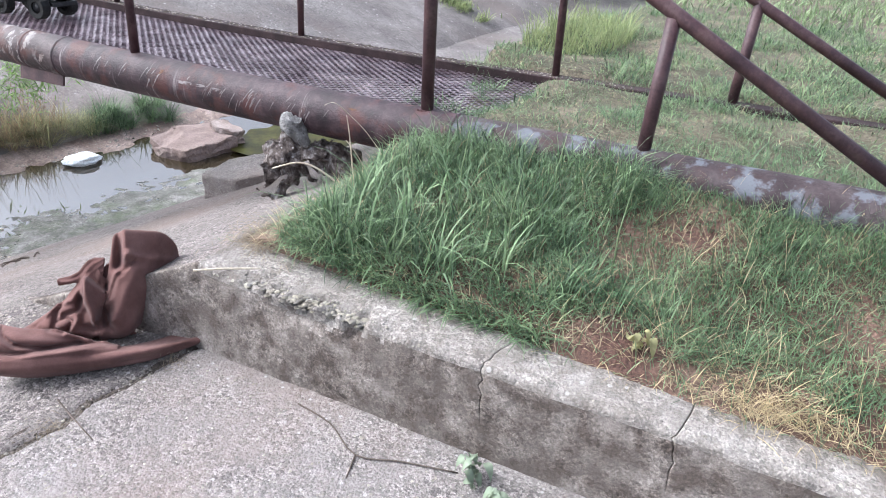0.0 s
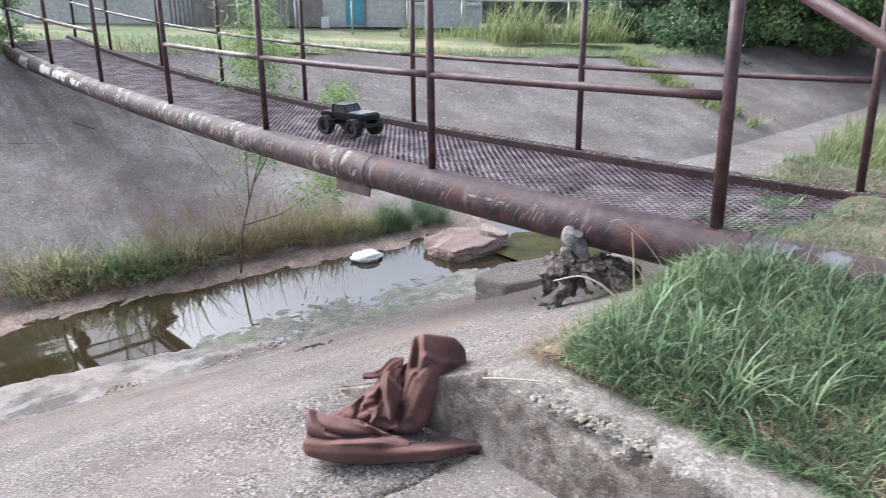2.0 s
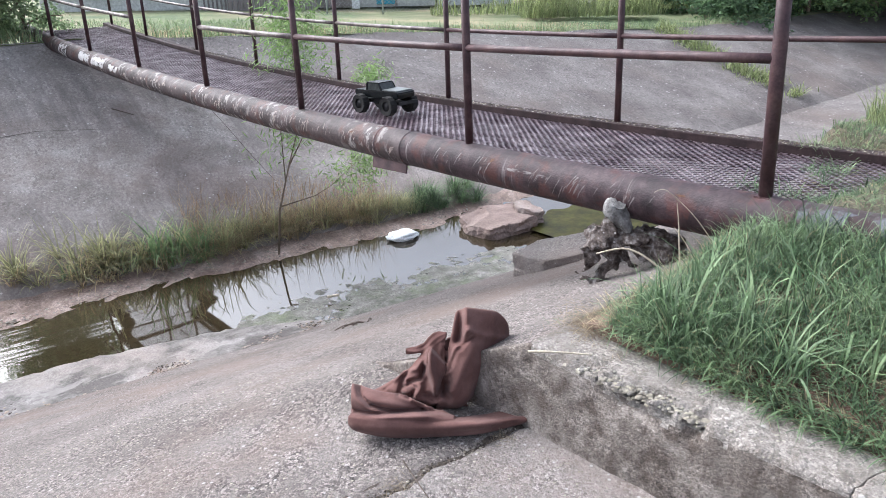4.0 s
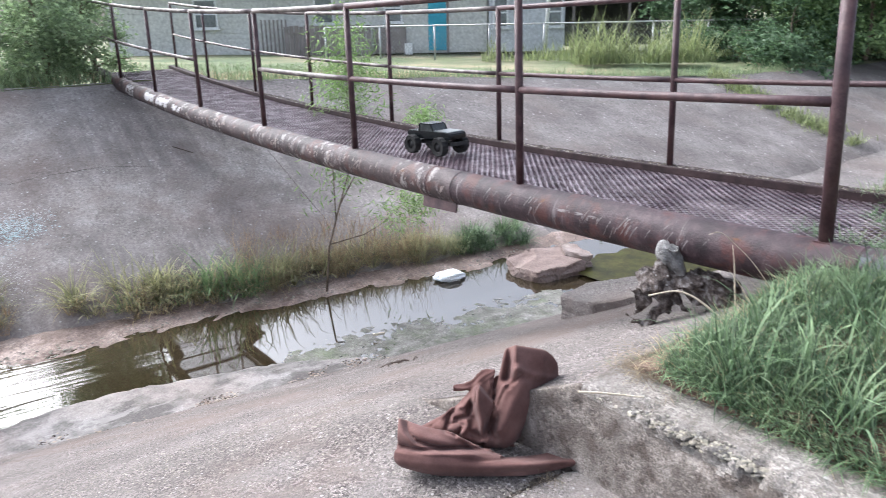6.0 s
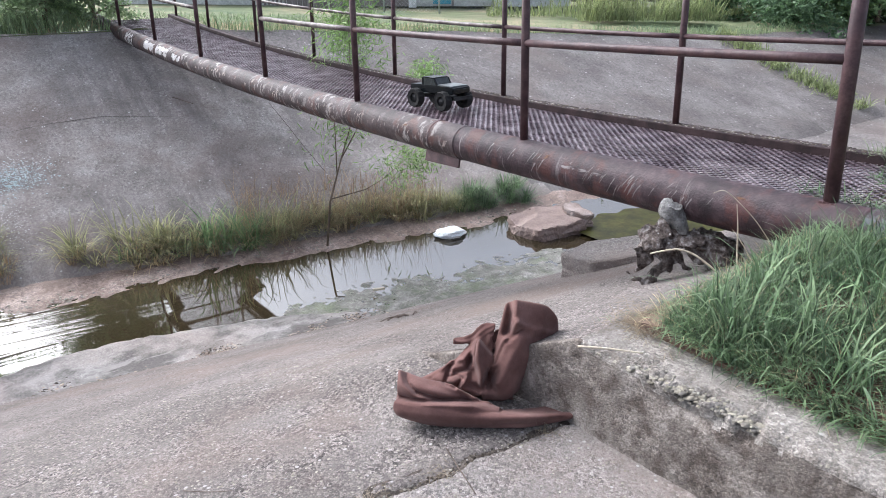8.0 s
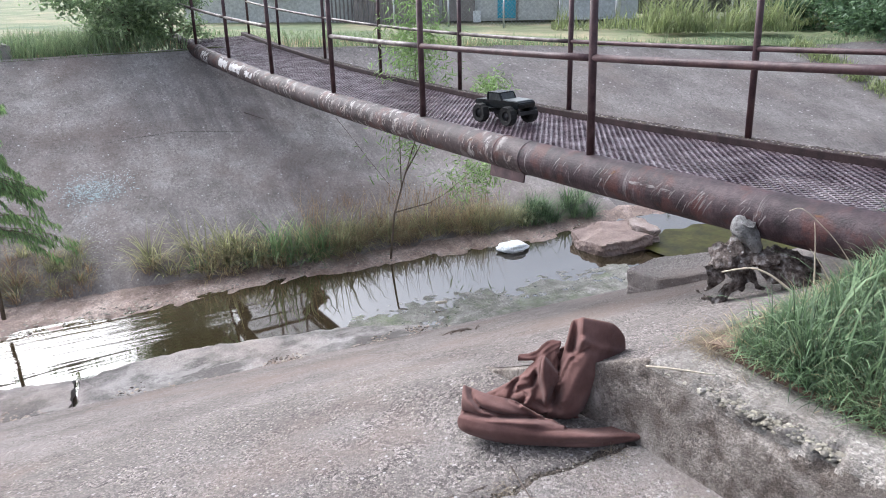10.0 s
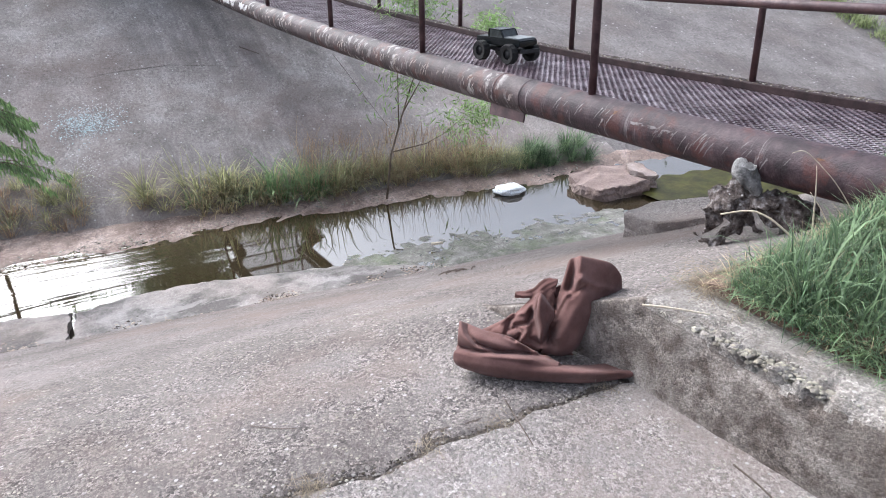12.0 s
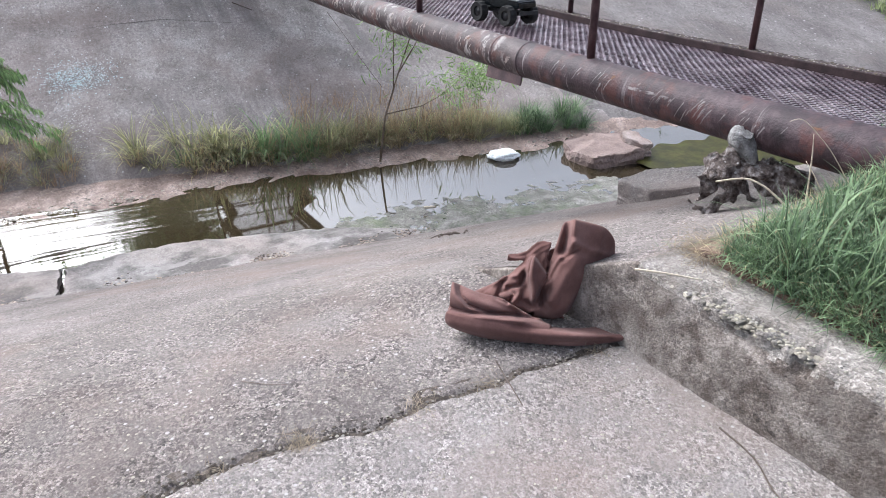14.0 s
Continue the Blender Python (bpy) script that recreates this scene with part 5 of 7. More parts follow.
def toy_truck(m):
    wheel_r = 1.18
    truck = group_base("toy_truck", (0, 0, 0), "small black radio-controlled pickup truck on the bridge deck", "toy truck")
    truck.matrix_basis = m

    def slab(name, pts, x0, x1, mat, parent=truck, label="", bevel=0.006):
        bm = bmesh.new()
        a = [bm.verts.new((x0, y, z)) for y, z in pts]
        b = [bm.verts.new((x1, y, z)) for y, z in pts]
        bm.faces.new(a[::-1])
        bm.faces.new(b)
        for i in range(len(pts)):
            j = (i + 1) % len(pts)
            bm.faces.new((a[i], a[j], b[j], b[i]))
        bmesh.ops.recalc_face_normals(bm, faces=bm.faces)
        if bevel:
            bmesh.ops.bevel(bm, geom=bm.edges[:], offset=bevel, segments=2, affect="EDGES", clamp_overlap=True)
        return part(name, bm, mat, parent, label)

    # along y: bonnet forward
    slab("body", [(-0.225, 0.125), (-0.225, 0.165), (0.215, 0.172), (0.235, 0.16), (0.235, 0.125), (0.20, 0.115), (-0.19, 0.115)], -0.085, 0.085, PAINT, label="dark teal pickup body")
    slab("bonnet", [(0.07, 0.168), (0.07, 0.178), (0.215, 0.176), (0.215, 0.168)], -0.08, 0.08, PALE, label="bonnet panel coloured pale for the sky's sheen", bevel=0.002)
    # the small cab sits back of the middle, before an open bed
    slab("cab_roof", [(-0.105, 0.214), (-0.105, 0.222), (0.020, 0.222), (0.028, 0.214)], -0.070, 0.070, PAINT, bevel=0.003)
    for x in (-0.072, 0.062):
        slab("cab_pillar", [(-0.112, 0.16), (-0.104, 0.217), (-0.092, 0.217), (-0.094, 0.16)], x, x + 0.01, PAINT, bevel=0)
        slab("cab_pillar", [(0.062, 0.16), (0.026, 0.217), (0.016, 0.217), (0.048, 0.16)], x, x + 0.01, PAINT, bevel=0)
        slab("side_window", [(-0.093, 0.16), (-0.092, 0.215), (0.018, 0.215), (0.048, 0.16)], x + 0.003, x + 0.007, GLASS_DARK, bevel=0)
    slab("windscreen", [(0.054, 0.16), (0.022, 0.215), (0.026, 0.215), (0.058, 0.16)], -0.062, 0.062, GLASS_DARK, bevel=0)
    slab("rear_window", [(-0.108, 0.16), (-0.102, 0.215), (-0.099, 0.215), (-0.105, 0.16)], -0.062, 0.062, GLASS_DARK, bevel=0)
    slab("bumper", [(-0.25, 0.08), (-0.25, 0.105), (-0.23, 0.105), (-0.23, 0.08)], -0.085, 0.085, BLACK, bevel=0.003)
    slab("bumper", [(0.24, 0.08), (0.24, 0.105), (0.26, 0.105), (0.26, 0.08)], -0.085, 0.085, BLACK, bevel=0.003)
    slab("chassis", [(-0.19, 0.07), (-0.19, 0.095), (0.19, 0.095), (0.19, 0.07)], -0.04, 0.04, BLACK, bevel=0.004)
    for y in (-0.145, 0.15):
        tube("axle", [(-0.09, y, 0.075), (0.09, y, 0.075)], 0.010, BLACK, truck, 8)
        for x in (-0.098, 0.098):
            bm = bmesh.new()
            ring, seg = [(-0.024, 0.045), (-0.026, 0.052), (-0.018, 0.057), (0.018, 0.057), (0.026, 0.052), (0.024, 0.045), (0.022, 0.030), (-0.022, 0.030)], 28
            rows = []
            for i in range(seg):
                a = 6.2832 * i / seg
                rows.append([bm.verts.new((dx * 1.15, wheel_r * (rr + (0.003 if i % 2 and rr > 0.05 else 0)) * math.cos(a), wheel_r * (rr + (0.003 if i % 2 and rr > 0.05 else 0)) * math.sin(a))) for dx, rr in ring])
            for i in range(seg):
                for j in range(len(ring)):
                    bm.faces.new((rows[i][j], rows[i][(j + 1) % len(ring)], rows[(i + 1) % seg][(j + 1) % len(ring)], rows[(i + 1) % seg][j]))
            bmesh.ops.recalc_face_normals(bm, faces=bm.faces)
            wheel = part("tyre", bm, TYRE, truck)
            wheel.location = (x * 1.05, y, 0.071)
            tube("rim", [(-0.016, 0, 0), (0.016, 0, 0)], 0.032, BLACK, wheel, 14)


toy_truck(pose(0.64, 3.50, deck(3.50) - 0.093, 1.8, 0, 186) @ Matrix.Scale(1.12, 4))

# ---- brown blanket at the kerb's end ----
FLEECE = material("brown_fleece", [(0.101, 0.054, 0.048), (0.138, 0.076, 0.068), (0.182, 0.105, 0.093)], 7, 260, 0.95, bump=0.10, grit=0.22)

fleece = FLEECE.node_tree.nodes["Principled BSDF"].inputs
fleece["Specular IOR Level"].default_value, fleece["Sheen Weight"].default_value, fleece["Sheen Roughness"].default_value = 0.03, 0.08, 0.5


def cloth_sheet(rows, across=40, along=48, fold=0.012, seed=0.0, freq=9.0, slope=(1.0, 0.6)):
    """A draped sheet lofted between smooth guide lines, with creases that run across it."""
    lines = [smooth_path(r, 10) for r in rows]
    grid = []
    for L in lines:
        grid.append([L[int(round(i * (len(L) - 1) / across))] for i in range(across + 1)])
    out = [smooth_path([g[k] for g in grid], max(along // (len(grid) - 1), 1)) for k in range(across + 1)]
    n = len(out[0])
    verts, faces = [], []
    for i in range(across + 1):
        for j in range(n):
            p = out[i][j]
            u, v = i / across, j / n
            run = Vector((u * slope[0] * 6 + v * slope[1] * 6 + seed, (u * slope[1] - v * slope[0]) * 1.6, seed))
            crease = 1 - 2 * abs(noise.noise(run * freq / 9)) - 0.3
            small = noise.noise(Vector((p.x * 30, p.y * 30 + seed, p.z * 30)))
            fade = min(1, 5 * v, 5 * (1 - v) + 0.2)
            verts.append(p + Vector((-0.64, -0.72, 0.28)) * (crease * fold * fade + small * 0.0015))
    for i in range(across):
        for j in range(n - 1):
            a = i * n + j
            faces.append((a, a + 1, a + n + 1, a + n))
    return verts, faces


def blanket():
    verts, faces = [], []

    def drape(rows, fold, freq, slope, seed):
        v, f = cloth_sheet(rows, fold=fold, freq=freq, slope=slope, seed=seed)
        o = len(verts)
        verts.extend(v)
        faces.extend([tuple(i + o for i in q) for q in f])

    # the long lower fold, from its open end to the tip at the kerb
    drape([[(-1.60, 0.62, 1.372), (-1.625, 0.655, 1.37), (-1.555, 0.543, 1.37), (-1.42, 0.425, 1.37), (-1.292, 0.332, 1.37), (-1.14, 0.276, 1.37)], [(-1.615, 0.612, 1.395), (-1.655, 0.622, 1.405), (-1.592, 0.503, 1.418), (-1.459, 0.386, 1.403), (-1.328, 0.291, 1.392), (-1.172, 0.231, 1.369)], [(-1.640, 0.606, 1.404), (-1.690, 0.594, 1.420), (-1.629, 0.468, 1.431), (-1.491, 0.348, 1.419), (-1.363, 0.255, 1.41), (-1.2, 0.189, 1.394)], [(-1.655, 0.602, 1.390), (-1.706, 0.582, 1.396), (-1.639, 0.455, 1.398), (-1.501, 0.334, 1.394), (-1.374, 0.242, 1.389), (-1.212, 0.177, 1.387)], [(-1.650, 0.602, 1.368), (-1.692, 0.584, 1.364), (-1.628, 0.461, 1.364), (-1.493, 0.343, 1.364), (-1.365, 0.25, 1.364), (-1.213, 0.194, 1.364)]], 0.003, 5.0, (0.3, 1.0), 0.0)
    # the fold above it, open at one end
    drape([[(-1.541, 0.723, 1.378), (-1.513, 0.613, 1.411), (-1.476, 0.529, 1.416), (-1.43, 0.421, 1.399), (-1.379, 0.37, 1.382)], [(-1.613, 0.68, 1.481), (-1.58, 0.578, 1.481), (-1.519, 0.5, 1.474), (-1.462, 0.409, 1.435), (-1.404, 0.352, 1.409)], [(-1.659, 0.628, 1.484), (-1.628, 0.527, 1.488), (-1.558, 0.454, 1.47), (-1.48, 0.385, 1.429), (-1.413, 0.347, 1.406)], [(-1.685, 0.598, 1.436), (-1.638, 0.496, 1.447), (-1.563, 0.432, 1.435), (-1.489, 0.366, 1.424), (-1.42, 0.339, 1.404)], [(-1.684, 0.59, 1.402), (-1.637, 0.489, 1.418), (-1.563, 0.425, 1.408), (-1.49, 0.36, 1.405), (-1.426, 0.331, 1.394)]], 0.003, 6.0, (0.4, 1.0), 4.7)
    # the drape from the slab's top down to the pad
    drape([[(-1.198, 0.588, 1.546), (-1.186, 0.577, 1.608), (-1.162, 0.556, 1.622), (-1.1, 0.501, 1.613), (-1.038, 0.445, 1.54)], [(-1.268, 0.516, 1.635), (-1.257, 0.507, 1.713), (-1.235, 0.486, 1.732), (-1.170, 0.450, 1.718), (-1.108, 0.435, 1.688), (-1.064, 0.428, 1.632), (-1.048, 0.430, 1.572)], [(-1.316, 0.492, 1.579), (-1.291, 0.456, 1.656), (-1.256, 0.438, 1.664), (-1.172, 0.412, 1.640), (-1.105, 0.414, 1.606), (-1.066, 0.428, 1.556)], [(-1.343, 0.489, 1.506), (-1.316, 0.465, 1.579), (-1.285, 0.424, 1.61), (-1.24, 0.397, 1.584), (-1.164, 0.397, 1.563)], [(-1.386, 0.474, 1.392), (-1.371, 0.434, 1.431), (-1.345, 0.397, 1.456), (-1.304, 0.387, 1.446), (-1.227, 0.413, 1.45)], [(-1.388, 0.476, 1.327), (-1.367, 0.443, 1.351), (-1.338, 0.417, 1.37), (-1.308, 0.404, 1.383), (-1.241, 0.425, 1.385)]], 0.005, 9.0, (1.0, -0.45), 9.4)
    # rumpled folds in the middle
    drape([[(-1.459, 0.793, 1.312), (-1.403, 0.716, 1.368), (-1.359, 0.664, 1.429), (-1.321, 0.617, 1.505), (-1.289, 0.588, 1.546)], [(-1.504, 0.739, 1.367), (-1.443, 0.672, 1.425), (-1.4, 0.62, 1.482), (-1.353, 0.578, 1.558), (-1.312, 0.542, 1.603)], [(-1.505, 0.66, 1.397), (-1.453, 0.587, 1.434), (-1.412, 0.55, 1.48), (-1.368, 0.525, 1.534), (-1.325, 0.5, 1.583)], [(-1.486, 0.603, 1.399), (-1.452, 0.532, 1.422), (-1.418, 0.502, 1.443), (-1.381, 0.482, 1.492), (-1.341, 0.474, 1.548)], [(-1.452, 0.56, 1.383), (-1.425, 0.509, 1.379), (-1.405, 0.477, 1.388), (-1.383, 0.458, 1.428), (-1.353, 0.458, 1.494)]], 0.007, 10.0, (1.0, 0.5), 14.1)
    # a twisted end that lies over the slab's edge
    drape([[(-1.378, 0.668, 1.521), (-1.332, 0.627, 1.531), (-1.3, 0.598, 1.558), (-1.273, 0.574, 1.581)], [(-1.379, 0.655, 1.542), (-1.34, 0.607, 1.574), (-1.315, 0.572, 1.62), (-1.284, 0.53, 1.634)], [(-1.396, 0.644, 1.546), (-1.362, 0.586, 1.552), (-1.337, 0.537, 1.57), (-1.316, 0.505, 1.592)]], 0.006, 8.0, (0.3, 1.0), 18.8)
    # a hanging tongue
    drape([[(-1.381, 0.523, 1.575), (-1.38, 0.509, 1.609), (-1.369, 0.499, 1.601), (-1.357, 0.488, 1.576)], [(-1.409, 0.494, 1.539), (-1.413, 0.471, 1.575), (-1.385, 0.46, 1.552), (-1.354, 0.458, 1.548)], [(-1.415, 0.473, 1.5), (-1.416, 0.454, 1.519), (-1.4, 0.446, 1.507), (-1.372, 0.448, 1.52)], [(-1.407, 0.466, 1.458), (-1.407, 0.453, 1.459), (-1.401, 0.447, 1.465), (-1.387, 0.448, 1.483)]], 0.003, 6.0, (1.0, 0.0), 23.5)
    # the cloth behind the tongue
    drape([[(-1.337, 0.577, 1.543), (-1.287, 0.533, 1.599), (-1.24, 0.491, 1.625)], [(-1.383, 0.552, 1.466), (-1.321, 0.496, 1.519), (-1.264, 0.445, 1.534)], [(-1.395, 0.522, 1.37), (-1.338, 0.471, 1.374), (-1.28, 0.42, 1.396)], [(-1.38, 0.496, 1.313), (-1.341, 0.46, 1.324), (-1.294, 0.419, 1.36)]], 0.004, 8.0, (1.0, 0.3), 28.2)
    # the folds: across and up along the cloth's outer side, width, height, and the side that lies over
    out = Vector((-0.556, -0.647, 0.522))
    across, up = Vector((0.759, -0.651, 0.0)), Vector((0.340, 0.396, 0.853))
    local = np.array([((p - Vector((-1.38, 0.47, 1.50))).dot(across), (p - Vector((-1.38, 0.47, 1.50))).dot(up)) for p in verts])
    lift = np.zeros(len(verts))

    def crease(line, wide, high, over):
        best, side = np.full(len(local), 9.0), np.zeros(len(local))
        for a, b in zip(line, line[1:]):
            a, b = np.array(a), np.array(b)
            d = (b - a) / max(np.linalg.norm(b - a), 1e-6)
            q = local - a
            t = np.clip(q @ d, 0, np.linalg.norm(b - a))
            gap = np.linalg.norm(q - t[:, None] * d, axis=1)
            near_ = gap < best
            side = np.where(near_, d[0] * q[:, 1] - d[1] * q[:, 0], side)
            best = np.minimum(best, gap)
        if over:
            lift[:] += high * np.tanh(over * side / wide) * np.exp(-(best / (wide * 4.5)) ** 2)
        else:
            lift[:] += high * np.exp(-(best / wide) ** 2)

    crease([(0.097, 0.262), (0.099, 0.219), (0.092, 0.159)], 0.007, 0.0304, 1)
    crease([(0.103, 0.172), (0.164, 0.152), (0.259, 0.14)], 0.012, 0.015, 0)
    crease([(0.079, 0.131), (0.092, 0.137)], 0.016, -0.042, 0)
    crease([(0.094, 0.157), (0.062, 0.113), (0.041, 0.063), (0.015, 0.005), (0.028, -0.048)], 0.008, 0.0266, 1)
    crease([(0.142, 0.116), (0.094, 0.038), (0.059, -0.034), (-0.011, -0.098)], 0.02, 0.018, 0)
    crease([(0.128, 0.147), (0.066, 0.091), (0.044, 0.037)], 0.007, -0.021, 0)
    crease([(0.036, -0.008), (0.024, -0.053), (0.038, -0.074)], 0.013, -0.0336, 0)
    crease([(-0.043, 0.093), (-0.051, 0.05), (-0.032, -0.001), (-0.022, -0.043)], 0.006, 0.0228, 1)
    crease([(-0.013, 0.094), (0.03, 0.049), (0.009, -0.0), (-0.007, -0.048)], 0.006, 0.0228, -1)
    crease([(-0.058, 0.068), (-0.082, 0.033), (-0.131, 0.027)], 0.009, 0.021, 0)
    crease([(-0.052, 0.043), (-0.067, -0.002), (-0.112, -0.013)], 0.008, -0.0336, 0)
    crease([(-0.105, 0.041), (-0.135, 0.004), (-0.147, -0.049)], 0.008, -0.0336, 0)
    crease([(-0.132, 0.031), (-0.171, -0.01), (-0.206, -0.038)], 0.009, 0.018, 0)
    crease([(-0.176, -0.015), (-0.209, -0.041)], 0.006, -0.021, 0)
    crease([(-0.119, -0.045), (-0.113, -0.05)], 0.016, 0.021, 0)
    crease([(-0.142, -0.058), (-0.106, -0.07), (-0.084, -0.038), (-0.103, -0.023), (-0.134, -0.033)], 0.006, -0.0252, 0)
    crease([(-0.066, -0.038), (-0.088, -0.074), (-0.038, -0.103)], 0.011, 0.018, 0)
    crease([(-0.049, -0.011), (-0.057, -0.055), (-0.012, -0.076)], 0.012, -0.0252, 0)
    crease([(-0.3, -0.019), (-0.284, -0.061), (-0.244, -0.099), (-0.166, -0.117), (-0.053, -0.117)], 0.006, 0.0228, -1)
    crease([(-0.279, -0.033), (-0.204, -0.054), (-0.062, -0.101)], 0.016, -0.021, 0)
    crease([(-0.311, -0.117), (-0.218, -0.126), (-0.027, -0.122), (0.059, -0.128), (0.146, -0.143)], 0.006, 0.0266, -1)
    crease([(-0.296, -0.164), (-0.078, -0.169), (0.06, -0.168), (0.18, -0.156)], 0.02, 0.015, 0)
    crease([(0.025, -0.125), (0.094, -0.132), (0.137, -0.141)], 0.007, -0.0294, 0)
    crease([(0.06, -0.189), (0.18, -0.182), (0.265, -0.165)], 0.01, -0.0168, 0)
    crease([(-0.311, -0.109), (-0.218, -0.118), (-0.027, -0.114), (0.059, -0.120), (0.146, -0.135)], 0.005, -0.024, 0)
    crease([(-0.294, -0.015), (-0.278, -0.056), (-0.240, -0.092), (-0.166, -0.109), (-0.053, -0.109)], 0.005, -0.020, 0)
    crease([(0.086, 0.255), (0.085, 0.200), (0.078, 0.150)], 0.010, -0.020, 0)
    verts = [p + out * float(h) for p, h in zip(verts, lift)]
    ob = mesh_object("blanket", verts, faces, FLEECE)
    mod = ob.modifiers.new("thickness", "SOLIDIFY")
    mod.thickness = 0.010
    mod = ob.modifiers.new("one_cloth", "REMESH")
    mod.mode, mod.voxel_size, mod.use_smooth_shade = "VOXEL", 0.0030, True
    mod = ob.modifiers.new("soften", "SMOOTH")
    mod.factor, mod.iterations = 0.5, 4
    tagged(ob, "crumpled brown fleece blanket thrown over the kerb's end", "blanket")


blanket()

# ---- behind the far bank: houses, fences, trees ----
SIDING = material("grey_green_siding", [(0.50, 0.505, 0.48), (0.58, 0.585, 0.555)], 0.8, 9, 0.8, bump=0.1)
SIDING_BLUE = material("blue_grey_siding", [(0.48, 0.50, 0.52), (0.56, 0.58, 0.60)], 0.8, 9, 0.8, bump=0.1)
ROOF = material("dark_shingles", [(0.10, 0.095, 0.09), (0.17, 0.16, 0.15)], 2.0, 20, 0.9, bump=0.4)
TEAL = material("teal_door_paint", [(0.045, 0.29, 0.40), (0.06, 0.35, 0.47)], 2.0, 20, 0.5, bump=0.05)
TRIM = material("white_trim", [(0.62, 0.64, 0.64), (0.72, 0.73, 0.73)], 2.0, 20, 0.6, bump=0.05)
PANE = material("window_pane", [(0.10, 0.11, 0.11), (0.24, 0.26, 0.26)], 1.0, 10, 0.1, bump=0.0)
BOARD = material("weathered_board", [(0.17, 0.15, 0.14), (0.28, 0.25, 0.24)], 3.0, 30, 0.9, bump=0.3)
ZINC = material("galvanised_tube", [(0.38, 0.39, 0.39), (0.50, 0.51, 0.51)], 5.0, 40, 0.45, metal=0.5, bump=0.1)
# boards coloured dark for the shade inside the open carport
SHADOW_WALL = material("shade_dark_shed_boards", [(0.07, 0.068, 0.065), (0.13, 0.125, 0.12)], 2.0, 20, 0.95, bump=0.2)

# local axes of the house row: u to the right, v away, from the door's foot
HX, HY, HZ = 15.0, 22.9, 1.28
RIGHT, AWAY = Vector((0.804, -0.595, 0)), Vector((0.595, 0.804, 0))
TURN = math.degrees(math.atan2(RIGHT.y, RIGHT.x))


def at(u, v, z):
    p = RIGHT * u + AWAY * v
    return (HX + p.x, HY + p.y, HZ + z)


def house_box(name, u, v, z, size, mat, parent, label="", bevel=0.01):
    p = Vector(at(u, v, z)) - parent.location
    return box_part(name, size, tuple(p), mat, parent, label, bevel, (0, 0, TURN))


def window(parent, u, v, z, w, h):
    p = Vector(at(u, v, z)) - parent.location
    frame_ = box_part("window", (w, 0.06, h), tuple(p), TRIM, parent, "white framed sash window", 0.01, (0, 0, TURN))
    for dz in (-h * 0.24, h * 0.24):
        q = Vector((p.x, p.y, p.z)) - AWAY * 0.035
        pane = box_part("pane", (w - 0.16, 0.012, h * 0.42), (q.x, q.y, q.z + dz), PANE, frame_, "", 0.0, (0, 0, TURN))
    q = Vector((p.x, p.y, p.z)) - AWAY * 0.06
    box_part("sill", (w + 0.1, 0.1, 0.06), (q.x, q.y, q.z - h / 2 - 0.03), TRIM, frame_, "", 0.005, (0, 0, TURN))


def siding(parent, u0, u1, v, h, mat):
    """Lapped boards on a wall."""
    n = int(h / 0.2)
    for i in range(n):
        house_box("siding_board", (u0 + u1) / 2, v - 0.012 - 0.004 * (i % 2), 0.1 + (i + 0.5) * 0.2, (u1 - u0, 0.02, 0.19), mat, parent, "", 0.0)


def roof(parent, u0, u1, v0, v1, z, rise):
    o = parent.location
    c = [Vector(at(u, v, zz)) - o for u, v, zz in ((u0, v0, z), (u1, v0, z), (u1, (v0 + v1) / 2, z + rise), (u0, (v0 + v1) / 2, z + rise), (u0, v1, z), (u1, v1, z))]
    low = [p - Vector((0, 0, 0.15)) for p in c]
    verts = c + low
    faces = [(0, 1, 2, 3), (3, 2, 5, 4), (6, 9, 8, 7), (9, 10, 11, 8), (0, 6, 7, 1), (4, 5, 11, 10), (1, 7, 8, 2), (2, 8, 11, 5), (0, 3, 9, 6), (3, 4, 10, 9)]
    mesh_object("roof", verts, faces, ROOF, parent, smooth=False)


house = group_base("house", at(0, 0, 0), "low grey-green house with a teal door", "house")
house_box("wall", -5.6, 2.5, 1.35, (15.2, 5.0, 2.7), SIDING, house)
siding(house, -13.2, 2.0, 0.0, 2.6, SIDING)
roof(house, -13.7, 2.4, -0.5, 5.5, 2.75, 1.5)
house_box("door", 0, -0.05, 1.12, (0.72, 0.06, 2.05), TEAL, house, "bright teal painted door")
house_box("door_trim", 0.42, -0.04, 1.1, (0.09, 0.06, 2.2), BOARD, house)
for u, w in ((-1.75, 0.75), (-4.5, 0.8), (-9.2, 0.95)):
    window(house, u, -0.06, 1.75 if u > -5 else 1.65, w, 1.1)
house_box("lattice", -1.9, -0.25, 0.52, (1.3, 0.05, 1.0), BOARD, house, "brown wooden lattice panel")
for i in range(7):
    house_box("gate_slat", -6.9 + i * 0.16, -0.6, 0.7, (0.07, 0.03, 1.4), BOARD, house)
annex = group_base("house", at(3.2, 0, 0), "blue-grey house with white-trimmed windows", "house")
house_box("wall", 3.55, 2.0, 1.35, (3.0, 4.6, 2.7), SIDING_BLUE, annex)
siding(annex, 2.05, 5.05, -0.3, 2.6, SIDING_BLUE)
roof(annex, 1.8, 5.4, -0.8, 4.8, 2.75, 1.3)
for u in (2.5, 4.65):
    window(annex, u, -0.36, 1.5, 0.62, 1.15)
shed = group_base("carport", at(7.5, 1.0, 0), "dark open carport beside the house", "carport")
house_box("back_wall", 7.6, 3.5, 1.2, (4.8, 0.15, 2.4), SHADOW_WALL, shed)
house_box("roof", 7.6, 1.6, 2.45, (5.2, 4.2, 0.15), ROOF, shed)
